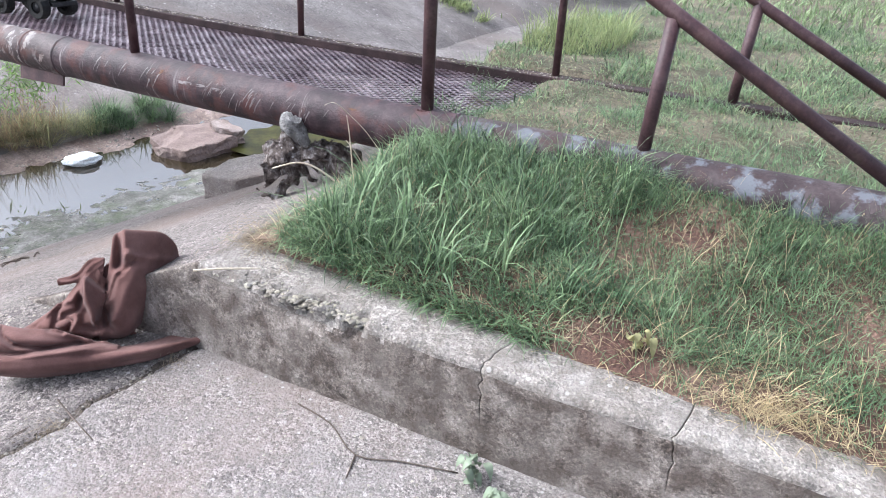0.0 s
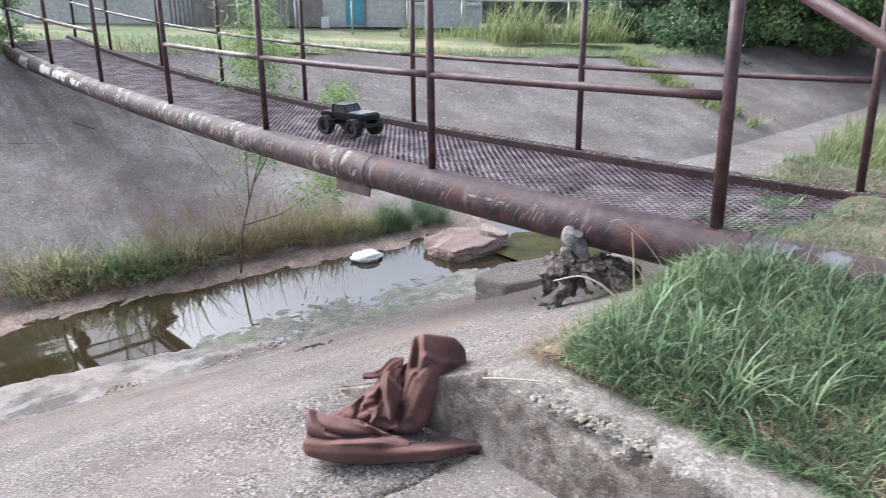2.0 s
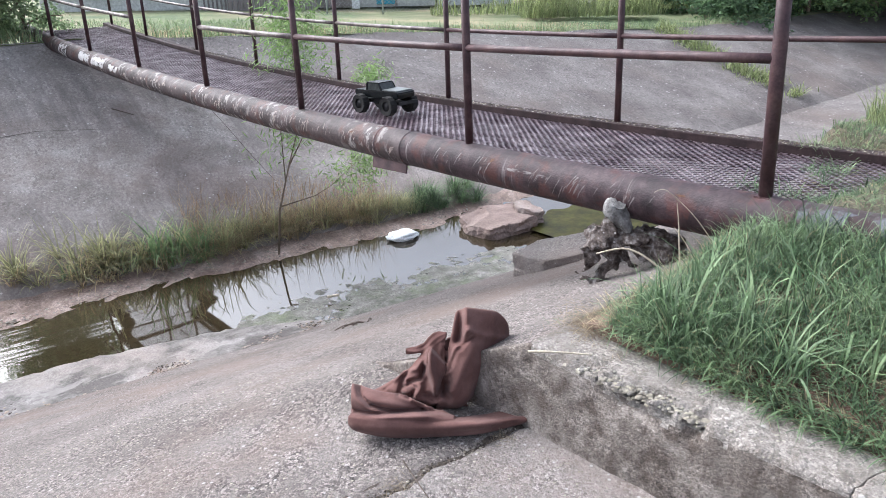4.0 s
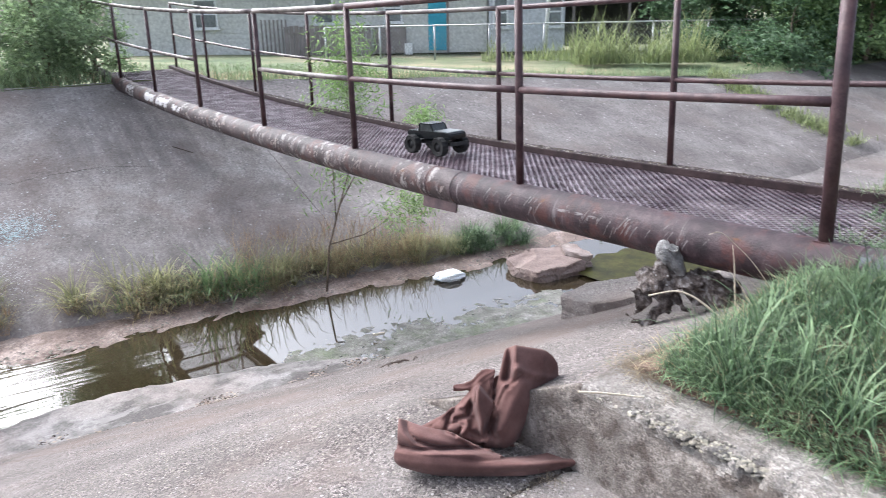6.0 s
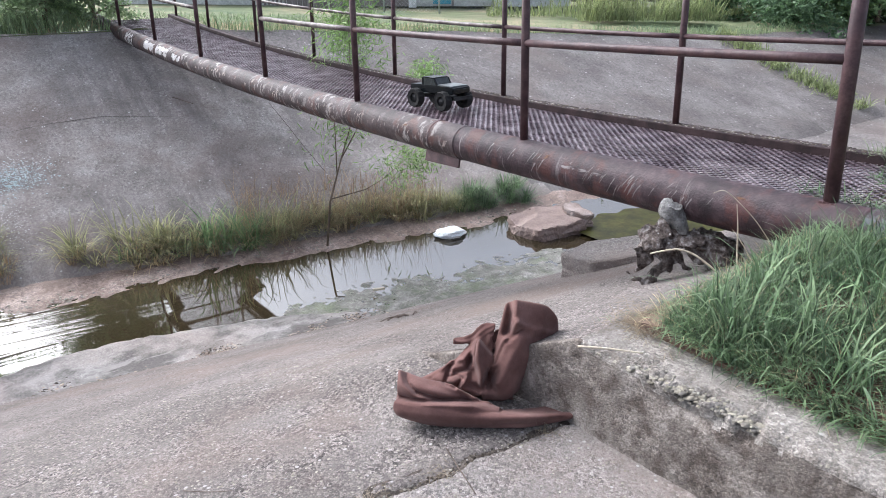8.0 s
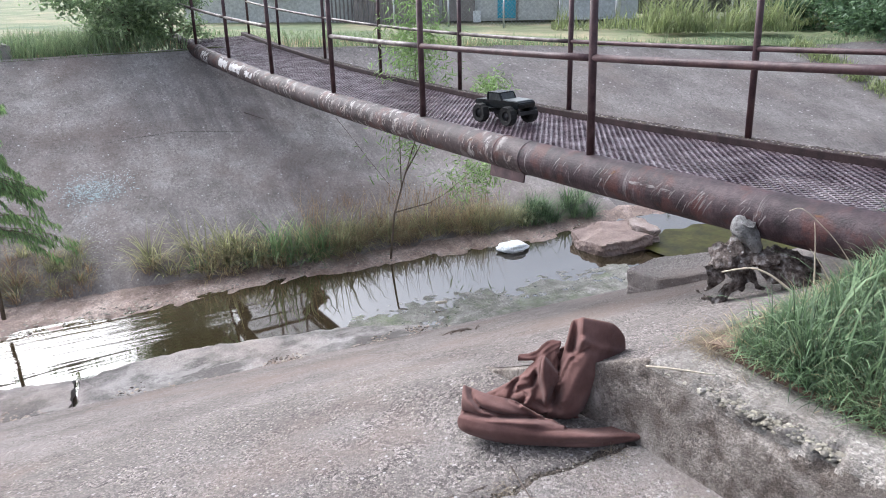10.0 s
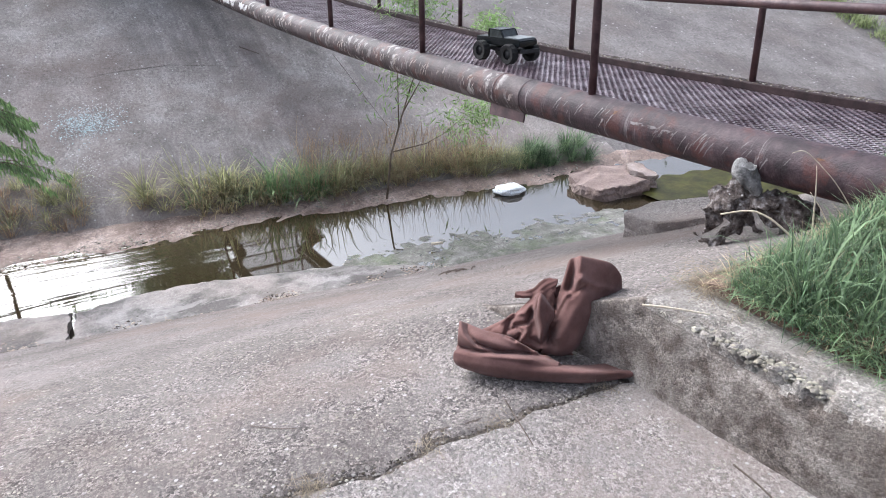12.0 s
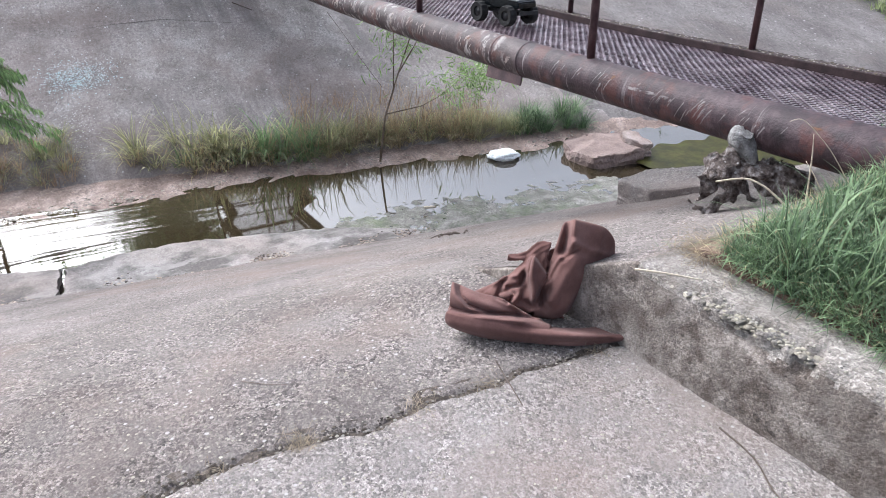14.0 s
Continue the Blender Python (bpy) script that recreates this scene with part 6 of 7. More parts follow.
for u in (5.4, 7.6, 9.8):
    house_box("post", u, -0.3, 1.2, (0.1, 0.1, 2.4), BOARD, shed)
wood_fence = group_base("board_fence", at(-4.6, -0.8, 0), "weathered grey board fence beside the house", "fence")
for i in range(17):
    house_box("board", -5.9 + i * 0.2, -0.8, 0.55 + 0.02 * (i % 3), (0.18, 0.025, 1.15), BOARD, wood_fence)
house_box("rail", -4.3, -0.77, 0.85, (3.4, 0.04, 0.08), BOARD, wood_fence)
white_bin = group_base("bin", at(-1.15, -0.6, 0), "small white bin standing by the wall", "bin")
house_box("body", -1.15, -0.6, 0.2, (0.3, 0.3, 0.42), TRIM, white_bin)
utility_pole = group_base("pole", at(4.2, -3.0, 0), "pale leaning pole behind the fence", "pole")
p0, p1 = Vector(at(3.9, -3, -0.1)) - utility_pole.location, Vector(at(4.2, -3, 6.0)) - utility_pole.location
tube("shaft", [p0, p1], 0.07, TRIM, utility_pole, 8)

# chain-link fence
fence = group_base("chain_link_fence", at(0, -2, 0), "galvanised chain-link fence across the field", "fence")
fo = fence.location
for i in range(14):
    u = -4.0 + i * 1.95
    a, b = Vector(at(u, -3.4, -0.15)) - fo, Vector(at(u, -3.4, 1.12)) - fo
    tube("post", [a, b], 0.035, ZINC, fence, 6)
tube("top_rail", [Vector(at(-4, -3.4, 1.12)) - fo, Vector(at(21.4, -3.4, 1.12)) - fo], 0.03, ZINC, fence, 6)
verts, faces = [], []
for s in (-1, 1):
    for i in range(190):
        u = -4.0 + i * 0.14
        a, b = Vector(at(u, -3.4, 0.0 if s > 0 else 1.1)) - fo, Vector(at(u + 1.1, -3.4, 1.1 if s > 0 else 0.0)) - fo
        w = Vector((0, 0, 0.004))
        i0 = len(verts)
        verts += [a - w, b - w, b + w, a + w]
        faces.append((i0, i0 + 1, i0 + 2, i0 + 3))
tagged(mesh_object("wire_mesh", verts, faces, ZINC, fence, smooth=False), "", kind="stuff")


# tall weeds before the fence
def weeds(name, u0, u1, v0, v1, n, length, mat, label):
    out = []
    for _ in range(n):
        u, v = rng.uniform(u0, u1), rng.uniform(v0, v1)
        x, y, z = at(u, v, -0.05)
        k = rng.uniform(*length) * max(0.25, 0.7 + 1.0 * noise.noise(Vector((u * 1.3, v * 0.8, 0))))
        out.append((x, y, z, k, rng.uniform(0.02, 0.045), rng.uniform(0, 0.6), rng.uniform(0.2, 1.9), rng.uniform(0, 6.28)))
    blades(name, out, mat, label, "weeds")


weeds("tall_weeds", 4.2, 8.6, -7.5, -5.5, 1500, (0.4, 2.0), FIELD_WEED, "tall seeding weeds before the fence")
weeds("tall_weeds", 8.0, 20.0, -5.0, -3.6, 1300, (0.25, 0.75), FIELD_WEED, "rough weeds along the fence")
weeds("tall_weeds", 1.5, 4.4, -5.5, -3.8, 350, (0.3, 0.9), FIELD_WEED, "rough weeds along the fence")


def tree(place, height, crown, seed, mat=None, trunk=0.14, n=1500, leaf=0.2, low=0.25, label="dense dark green tree behind the fence", category="tree", name="tree"):
    r = random.Random(seed)
    base = group_base(name, place, label, category)
    limbs = [([(0, 0, -0.1), (0.1, 0.05, height * 0.3), (0.0, 0.1, height * 0.6), (0.1, 0, height * 0.85)], trunk)]
    tips = []
    for i in range(11):
        z = height * r.uniform(low, 0.75)
        a = r.uniform(0, 6.28)
        d = crown * r.uniform(0.5, 0.95)
        mid = (d * 0.5 * math.cos(a), d * 0.5 * math.sin(a), z + height * 0.05)
        end = (d * math.cos(a), d * math.sin(a), z + height * r.uniform(0.02, 0.22))
        limbs.append(([(0.03, 0.05, z - 0.05 * height), mid, end], trunk * 0.35))
        tips += [mid, end]
    for i, (pts, rad) in enumerate(limbs):
        path = smooth_path(pts, 4)
        tube("trunk" if i == 0 else "limb", path, [rad * (1 - 0.75 * k / (len(path) - 1)) for k in range(len(path))], BARK, base, 7)
    tips += [(0, 0, height * 0.9), (0.1, 0.2, height * 0.8)]
    pts = []
    for t in tips:
        for c in range(3):
            o = Vector(t) + Vector((r.gauss(0, 1), r.gauss(0, 1), r.gauss(0, 0.7))) * crown * 0.17
            for _ in range(n // (len(tips) * 3)):
                pts.append(o + Vector((r.gauss(0, 1), r.gauss(0, 1), r.gauss(0, 0.75))) * crown * 0.13)
    leaf_cloud(pts, leaf, 2.0, mat or TREE_LEAF, "crown", base, seed, 0.2)
    return base


for i, (u, v, h, c) in enumerate(((10.5, -2.0, 5.5, 2.4), (13.0, -1.5, 6.5, 3.0), (16.0, -2.5, 6.0, 3.0), (19.5, -3.0, 6.5, 3.2), (23.0, -5.0, 6.5, 3.2), (13.5, 3.0, 9.0, 4.0), (18.0, 3.0, 9.0, 4.0), (9.0, 7.0, 9.0, 4.0), (26.5, -8.0, 7.0, 3.4), (27.0, -1.0, 9.0, 4.0), (31.0, -10.5, 7.0, 3.4), (35.0, -14.0, 7.0, 3.4))):
    tree(at(u, v, -0.1), h, c, 20 + i, n=6500, leaf=0.21, low=0.08)
for i, (u, v, h, c) in enumerate(((9.9, -3.0, 2.8, 1.5), (12.0, -5.0, 3.6, 1.9), (14.2, -5.6, 3.4, 1.9), (17.0, -5.0, 3.4, 2.2), (20.0, -6.5, 3.6, 2.3), (23.5, -8.0, 3.8, 2.4), (21.0, -4.5, 3.6, 2.2), (24.5, -6.0, 3.8, 2.3), (27.0, -9.5, 3.8, 2.4), (30.0, -12.0, 4.0, 2.5), (33.5, -14.5, 4.2, 2.6), (37.0, -18.0, 4.2, 2.6))):
    tree(at(u, v, -0.1), h, c, 40 + i, n=6500, leaf=0.17, low=0.02, trunk=0.07, mat=LIGHT_TREE_LEAF if i in (1, 2, 3) else None, label="low dark green shrub under the trees", category="shrub", name="shrub")
for i in range(9):
    x = 20.5 + 2.1 * i
    yt, zt = far_top(x)
    tree((x, yt + 0.9 + 0.5 * (i % 3), zt - 0.35), 2.9 + 0.4 * (i % 2), 1.9, 80 + i, n=6500, leaf=0.165, low=0.02, trunk=0.06, label="dark green shrub hanging over the far slab", category="shrub", name="shrub")
# the bush at the bridge's far end
tree((-0.95, 11.75, 1.85), 2.0, 1.05, 61, BUSH_LEAF, 0.05, 13000, 0.075, 0.05, "leafy dark green bush at the bridge's far end", "bush", "bush")
tree((-0.15, 12.3, 1.85), 1.7, 0.7, 62, BUSH_LEAF, 0.05, 7000, 0.075, 0.05, "leafy dark green bush at the bridge's far end", "bush", "bush")
# the mown field's own growth, straw-coloured near the bank and greener beyond
for n, y0, y1, mat, label in ((5000, 0.05, 2.2, STRAW, "dry straw-coloured grass behind the far bank"), (9000, 0.1, 8.0, PALE_GRASS, "short green grass of the mown field")):
    spots = []
    for _ in range(n):
        x, d = rng.uniform(-4, 15), rng.uniform(y0, y1)
        if -0.1 < x < 1.4 and d < 1.4:
            continue
        spots.append((x, far_top(x)[0] + d, field(x, far_top(x)[0]) - 0.012 * d - 0.02, rng.uniform(0.08, 0.24), rng.uniform(0.008, 0.016), rng.uniform(0.1, 1.0), rng.uniform(0.2, 1.4), rng.uniform(0, 6.28)))
    blades("field_grass", spots, mat, label)
# long grass and a low headwall left of the bridge
blades("field_grass", [(x, y, far_top(x)[1] - 0.06, rng.uniform(0.2, 0.55), 0.015, rng.uniform(0, 0.5), rng.uniform(0.2, 1.2), rng.uniform(0, 6.28)) for x, y in [(rng.gauss(-1.9, 0.7), rng.uniform(11.3, 12.6)) for _ in range(2200)]], PALE_GRASS, "long soft grass beside the bush")
headwall = box_part("headwall", (0.22, 0.9, 0.3), (-2.75, 11.7, 1.98), SILT_CONCRETE, None, "", 0.02, (0, 0, 8))
tagged(headwall, "low concrete headwall at the far bank's top", "headwall")

# ---- small things on the near concrete ----
TWIG = material("dry_twig", [(0.07, 0.055, 0.045), (0.15, 0.12, 0.10)], 20, 90, 0.9, bump=0.5)
PALE_STEM = material("bleached_stem", [(0.42, 0.36, 0.27), (0.55, 0.49, 0.39)], 20, 90, 0.8, bump=0.3)
CRACK = material("crack_shadow", [(0.06, 0.052, 0.046), (0.10, 0.088, 0.076)], 20, 90, 1.0, bump=0.0)
SAGE_LEAF = leaf_material("sage_leaf", (0.13, 0.17, 0.13), (0.25, 0.295, 0.235), 0.7, 0.15)
YELLOW_LEAF = leaf_material("yellowed_leaf", (0.20, 0.20, 0.10), (0.34, 0.32, 0.18), 0.7, 0.2)
PEBBLE = material("loose_pebble", [(0.17, 0.155, 0.142), (0.245, 0.228, 0.214), (0.33, 0.312, 0.296)], 9, 60, 0.85, bump=0.2, vary=0.35)
BARED = material("bared_aggregate", [(0.17, 0.153, 0.137), (0.230, 0.212, 0.194), (0.30, 0.281, 0.260)], 14, 60, 0.9, bump=0.3, vary=0.4)


def stick(name, points, r0, r1, mat, label, category, group=""):
    path = smooth_path(points, 4)
    n = len(path)
    ob = tube(name, path, [r0 + (r1 - r0) * i / (n - 1) for i in range(n)], mat, None, 6)
    return tagged(ob, label, category, group)


def on_pad(x, y, lift=0.004):
    return (x, y, pad(x, y) + lift)


stick("twig", [on_pad(-1.27, -0.29), on_pad(-1.29, -0.43), on_pad(-1.36, -0.57), on_pad(-1.31, -0.70), on_pad(-1.26, -0.86)], 0.003, 0.002, TWIG, "long thin forked twig lying on the pad", "twig", "twigs")
stick("twig", [on_pad(-1.36, -0.57), on_pad(-1.45, -0.60)], 0.003, 0.002, TWIG, "short thin twig lying on the pad", "twig", "twigs")
stick("twig", [on_pad(-2.42, 0.75), on_pad(-2.36, 0.68), on_pad(-2.30, 0.63)], 0.0018, 0.0012, TWIG, "short curved twig lying on the pad", "twig", "twigs")
stick("twig", [on_pad(-1.66, 0.33, 0.01), on_pad(-1.69, 0.23, 0.014), on_pad(-1.72, 0.10)], 0.003, 0.002, TWIG, "thin dark twig lying across the joint", "twig", "twigs")
stick("bleached_stem", [(-1.24, 0.16, TOP + 0.008), (-1.18, 0.09, TOP + 0.012), (-1.10, 0.0, TOP + 0.008)], 0.004, 0.003, PALE_STEM, "pale dry stem lying along the kerb's top", "stem")
for i in range(7):
    x = -0.20 + rng.gauss(0, 0.055)
    y = 2.88 - 0.5 * (x + 0.2) + rng.uniform(-0.05, 0.05)
    a = rng.uniform(0, 3.1)
    dx, dy = 0.09 * math.cos(a), 0.05 * math.sin(a)
    stick("twig", [(x - dx, y - dy, bank(x - dx, y - dy) + 0.012), (x, y, bank(x, y) + 0.03), (x + dx, y + dy, bank(x + dx, y + dy) + 0.012)], 0.006, 0.003, TWIG, "dark washed-up twig on the bank", "twig", "driftwood twigs")
stick("stick", [(0.20, 9.42, 1.09), (0.30, 9.33, 1.05), (0.42, 9.22, 1.0)], 0.009, 0.006, TWIG, "dark stick lying on the far bank", "stick")
stick("stick", [(0.80, 4.98, WATER + 0.02), (0.92, 4.92, WATER + 0.03)], 0.016, 0.014, PALE_STEM, "pale stick floating by the shore", "stick")
stick("cable", [(1.50, 9.05, 0.92), (1.52, 8.6, 0.72), (1.55, 8.1, 0.46), (1.60, 7.5, 0.16)], 0.004, 0.004, TWIG, "thin dark cable hanging down the far bank", "cable")


stick("dry_blade", [(-0.446, 0.494, 1.722), (-0.389, 0.409, 1.755), (-0.350, 0.349, 1.742), (-0.315, 0.297, 1.704), (-0.284, 0.251, 1.66)], 0.0035, 0.005, PALE_STEM, "pale dead blade arching over the root", "grass stalk")
stick("dry_blade", [(-0.249, 0.199, 1.65), (-0.263, 0.220, 1.87), (-0.273, 0.235, 1.978)], 0.005, 0.0012, PALE_STEM, "straw-coloured stalk standing at the mound's corner", "grass stalk")
stick("dry_blade", [(-0.17, 0.085, 1.78), (-0.223, 0.161, 1.905), (-0.265, 0.224, 1.98), (-0.302, 0.278, 2.029), (-0.325, 0.313, 2.015)], 0.0022, 0.0012, PALE_STEM, "thin dry seed stalk bending before the pipe", "grass stalk")
stick("dry_blade", [(-0.21, 0.14, 1.70), (-0.235, 0.20, 1.80), (-0.25, 0.25, 1.86)], 0.003, 0.001, PALE_STEM, "short dry stalk at the mound's corner", "grass stalk")


def crack(points, wide=0.004, label="thin crack in the concrete", facing=Vector((0, 0, 1)), seed=1):
    """A narrow broken ribbon, coloured dark for the dirt and shadow in a crack."""
    r = random.Random(seed)
    pts = []
    for a, b in zip(points, points[1:]):
        a, b = Vector(a), Vector(b)
        for k in range(8):
            pts.append(a.lerp(b, k / 8))
    pts.append(Vector(points[-1]))
    verts, faces = [], []
    for i, p in enumerate(pts):
        d = (pts[min(i + 1, len(pts) - 1)] - pts[max(i - 1, 0)]).normalized()
        s = d.cross(facing).normalized()
        w = wide * r.uniform(0.3, 1.3)
        p = p + s * r.gauss(0, wide * 1.6)
        verts += [p - s * w, p - s * w - facing * 0.004, p + s * w - facing * 0.004, p + s * w]
    for i in range(len(pts) - 1):
        for j in range(4):
            a, b = i * 4 + j, i * 4 + (j + 1) % 4
            faces.append((a, b, b + 4, a + 4))
    ob = mesh_object("crack", verts, faces, CRACK, smooth=False)
    return tagged(ob, label, "crack", kind="structure")


UP = Vector((0, 0, 1))
fb = lambda x, y: (x, y, far_bank(x, (y - far_toe(x) + 0.12) / (far_top(x)[0] - far_toe(x) + 0.12))[2] + 0.006)
crack([fb(-1.95, 9.37), fb(-1.54, 9.40), fb(-0.81, 9.36), fb(0.08, 9.16)], 0.0006, "long crack across the far bank's lining", Vector((0, -0.45, 0.89)), 9)


def pebbles(n, place, size, seed, label, mat=None):
    r = random.Random(seed)
    verts, faces = [], []
    for _ in range(n):
        x, y, z = place(r)
        s = size * r.uniform(0.4, 1.3)
        i, k = len(verts), r.choice((4, 5, 5, 6))
        t = r.uniform(0, 6.28)
        verts.append((x + s * r.uniform(-0.25, 0.25), y + s * r.uniform(-0.25, 0.25), z + s * r.uniform(0.28, 0.38)))
        for j in range(k):
            a = t + 6.283 * j / k
            verts.append((x + s * 0.62 * math.cos(a) * r.uniform(0.7, 1.2), y + s * 0.55 * math.sin(a) * r.uniform(0.7, 1.2), z + s * 0.30 * r.uniform(0.6, 1.1)))
        for j in range(k):
            a = t + 6.283 * (j + 0.5) / k
            verts.append((x + s * math.cos(a) * r.uniform(0.75, 1.15), y + s * 0.85 * math.sin(a) * r.uniform(0.75, 1.15), z - s * 0.1))
        for j in range(k):
            b = (j + 1) % k
            faces += [(i, i + 1 + j, i + 1 + b), (i + 1 + j, i + 1 + k + j, i + 1 + b), (i + 1 + b, i + 1 + k + j, i + 1 + k + b)]
    tagged(mesh_object("gravel", verts, faces, mat or PEBBLE, smooth=False), label, "gravel", kind="stuff")


def on_pad_random(r):
    x, y = r.uniform(-3.8, -1.25), r.uniform(-1.6, 2.2)
    return (x, y, pad(x, y) - 0.001)


pebbles(12000, on_pad_random, 0.0064, 31, "pale stones standing out of the worn concrete")
pebbles(900, lambda r: (lambda y: (r.uniform(-1.17, -0.96) + kerb_shift(y) * 0.9, y, TOP - 0.001))(-2.4 * r.random() ** 1.2 + 0.19), 0.0062, 32, "pale stones in the kerb's worn top")
pebbles(620, lambda r: (lambda y: (-1.186 + kerb_shift(y) + abs(r.gauss(0, 0.030)), y, TOP - 0.011 - abs(r.gauss(0, 0.010))))(min(r.gauss(-0.22, 0.26), 0.17)), 0.0125, 33, "broken stones bared along the kerb's edge", BARED)
pebbles(700, lambda r: (lambda x: (x, shore(x) + abs(r.gauss(0.15, 0.25)), bed(x, shore(x) + 0.2)))(r.uniform(-3.5, 4.0)), 0.016, 34, "small stones on the mud bar")
pebbles(1600, lambda r: fb(r.uniform(-3.6, 3.0), 7.0 + 3.6 * r.random() ** 1.4), 0.0062, 35, "pale grit on the far bank's lining")

LITTER = material("dark_litter", [(0.035, 0.028, 0.024), (0.08, 0.066, 0.056), (0.15, 0.13, 0.115)], 12, 60, 0.95, bump=0.3, vary=0.4)
pebbles(900, lambda r: (lambda y: (r.uniform(1.205, 1.295), y, deck(y) - 0.05))(r.uniform(-0.6, 9.0)), 0.008, 36, "pale grit along the deck's edge channel")
pebbles(1300, lambda r: (lambda y: (r.uniform(1.21, 1.30), y, deck(y) - 0.05))(r.uniform(-0.6, 9.0)), 0.012, 37, "dark litter along the deck's edge channel", LITTER)
pebbles(700, lambda r: (lambda y, a: (0.104 * math.sin(a), y, deck(y) - R_PIPE + 0.104 * math.cos(a)))(2.2 * r.random() + 0.05 * r.gauss(0, 1) + 0.1, r.gauss(0.25, 0.22)), 0.010, 38, "dark crust of dirt along the pipe's top", LITTER)
pebbles(500, lambda r: (lambda x: (x, 0.2 + wander(x) + JOINT * (-1.22 - x) + r.gauss(0, 0.018), pad(x, 0.25) - 0.004))(r.uniform(-3.4, -1.3)), 0.006, 39, "dark crumbs along the joint between the slabs", LITTER)

# ---- plants with a place of their own ----


def leafy(name, place, n, size, mat, spread_, rise, label, category, seed):
    r = random.Random(seed)
    base = group_base(name, place, label, category)
    for i in range(n):
        a = r.uniform(0, 6.28)
        d = Vector((math.cos(a), math.sin(a), 0))
        s = size * r.uniform(0.7, 1.2)
        foot = Vector((r.gauss(0, 0.012), r.gauss(0, 0.012), rise * r.random()))
        side = Vector((-d.y, d.x, 0))
        rows_ = []
        for k in range(7):
            f = k / 6
            c = foot + d * s * spread_ * (f - 0.25 * f * f) + UP * (s * (0.50 * f - 1.15 * f * f))
            w = s * 0.21 * math.sin(math.pi * min(0.06 + f * 0.94, 1)) ** 0.8 + 0.0008
            curl = 0.55 * w + 0.004 * math.sin(5 * f + i)
            rows_.append((c - side * w + UP * curl, c, c + side * w + UP * curl))
        verts = [p for row_ in rows_ for p in row_]
        faces = [(k * 3 + j, k * 3 + j + 1, k * 3 + j + 4, k * 3 + j + 3) for k in range(6) for j in range(2)]
        mesh_object("leaf", verts, faces, mat, base)
    tube("stem", [(0, 0, -0.01), (0.004, 0.003, rise * 0.6), (0.0, 0.006, rise)], [0.003, 0.0025, 0.0015], mat, base, 5)


leafy("leafy_weed", (-1.27, -0.90, pad(-1.27, -0.9)), 20, 0.055, SAGE_LEAF, 0.8, 0.10, "small grey-green leafy weed growing at the kerb's foot", "weed", 3)
leafy("leafy_weed", (-1.30, -1.01, pad(-1.3, -1.01)), 14, 0.05, SAGE_LEAF, 0.9, 0.05, "small grey-green leafy weed growing at the kerb's foot", "weed", 4)
leafy("wilted_weed", (-0.86, -1.21, mound(-0.86, -1.21)), 11, 0.06, YELLOW_LEAF, 0.75, 0.06, "wilted yellow-green weed at the kerb's edge", "weed", 5)


def tuft(x, y, z, n, size, wide, mat, label, seed, spread_=0.03, lean_=(0.2, 1.2)):
    r = random.Random(seed)
    blades("grass_tuft", [(x + r.gauss(0, spread_), y + r.gauss(0, spread_), z, size * r.uniform(0.5, 1.2), wide, r.uniform(*lean_), r.uniform(0.2, 1.4), r.uniform(0, 6.28)) for _ in range(n)], mat, label, "grass tuft")


for x, n in ((-2.38, 60), (-2.0, 30), (-1.75, 22), (-2.62, 14), (-1.32, 26)):
    y = 0.2 + JOINT * (-1.22 - x)
    tuft(x, y, pad(x, y), n * 2, 0.05, 0.0016, DEAD_GRASS, "little dry tuft growing in the pad's joint", int(-x * 100), 0.025, (0.5, 1.4))
tuft(-0.86, 0.10, TOP + 0.015, 520, 0.09, 0.002, DEAD_GRASS, "matted dry grass at the mound's corner", 77, 0.075, (1.1, 1.6))
tuft(-0.93, 0.14, TOP + 0.0, 420, 0.08, 0.002, DEAD_GRASS, "matted dry grass at the mound's corner", 78, 0.05, (1.2, 1.6))

# ---- paint on the far bank and the pipe ----
MARK_BLUE = material("pale_blue_paint", [(0.34, 0.47, 0.49), (0.52, 0.60, 0.61)], 9, 60, 0.8, bump=0.3)
PIPE_WHITE = material("faded_white_paint", [(0.13, 0.112, 0.112), (0.25, 0.228, 0.225)], 14, 60, 0.8, bump=0.3)
MARK_WHITE = material("chalky_white_paint", [(0.40, 0.385, 0.38), (0.60, 0.585, 0.58)], 9, 60, 0.8, bump=0.3)


def flakes(name, n, place, size, mat, facing, label, seed):
    """Worn paint: many small flat flakes lying on the surface."""
    r = random.Random(seed)
    verts, faces = [], []
    f = Vector(facing).normalized()
    e1 = f.cross(Vector((0, 0, 1))).normalized() if abs(f.z) < 0.99 else Vector((1, 0, 0))
    e2 = f.cross(e1)
    for _ in range(n):
        p = Vector(place(r)) + f * 0.006
        s = size * r.uniform(0.3, 1.3)
        i, k = len(verts), 5
        t = r.uniform(0, 6)
        for j in range(k):
            a = t + 6.283 * j / k
            verts.append(p + e1 * s * math.cos(a) * r.uniform(0.5, 1.4) + e2 * s * math.sin(a) * r.uniform(0.4, 1.0))
        faces.append(tuple(range(i, i + k)))
    tagged(mesh_object(name, verts, faces, mat, smooth=False), label, "paint mark", kind="stuff")


tilt = (0, -0.45, 0.89)
flakes("paint_mark", 900, lambda r: fb(-2.10 + r.gauss(0, 0.20), 8.66 + r.gauss(0, 0.12)), 0.009, MARK_BLUE, tilt, "worn pale blue spray paint on the far bank", 41)
flakes("paint_mark", 620, lambda r: fb(-1.98 + r.gauss(0, 0.19), 8.74 + r.gauss(0, 0.13)), 0.008, MARK_WHITE, tilt, "worn white spray paint on the far bank", 42)


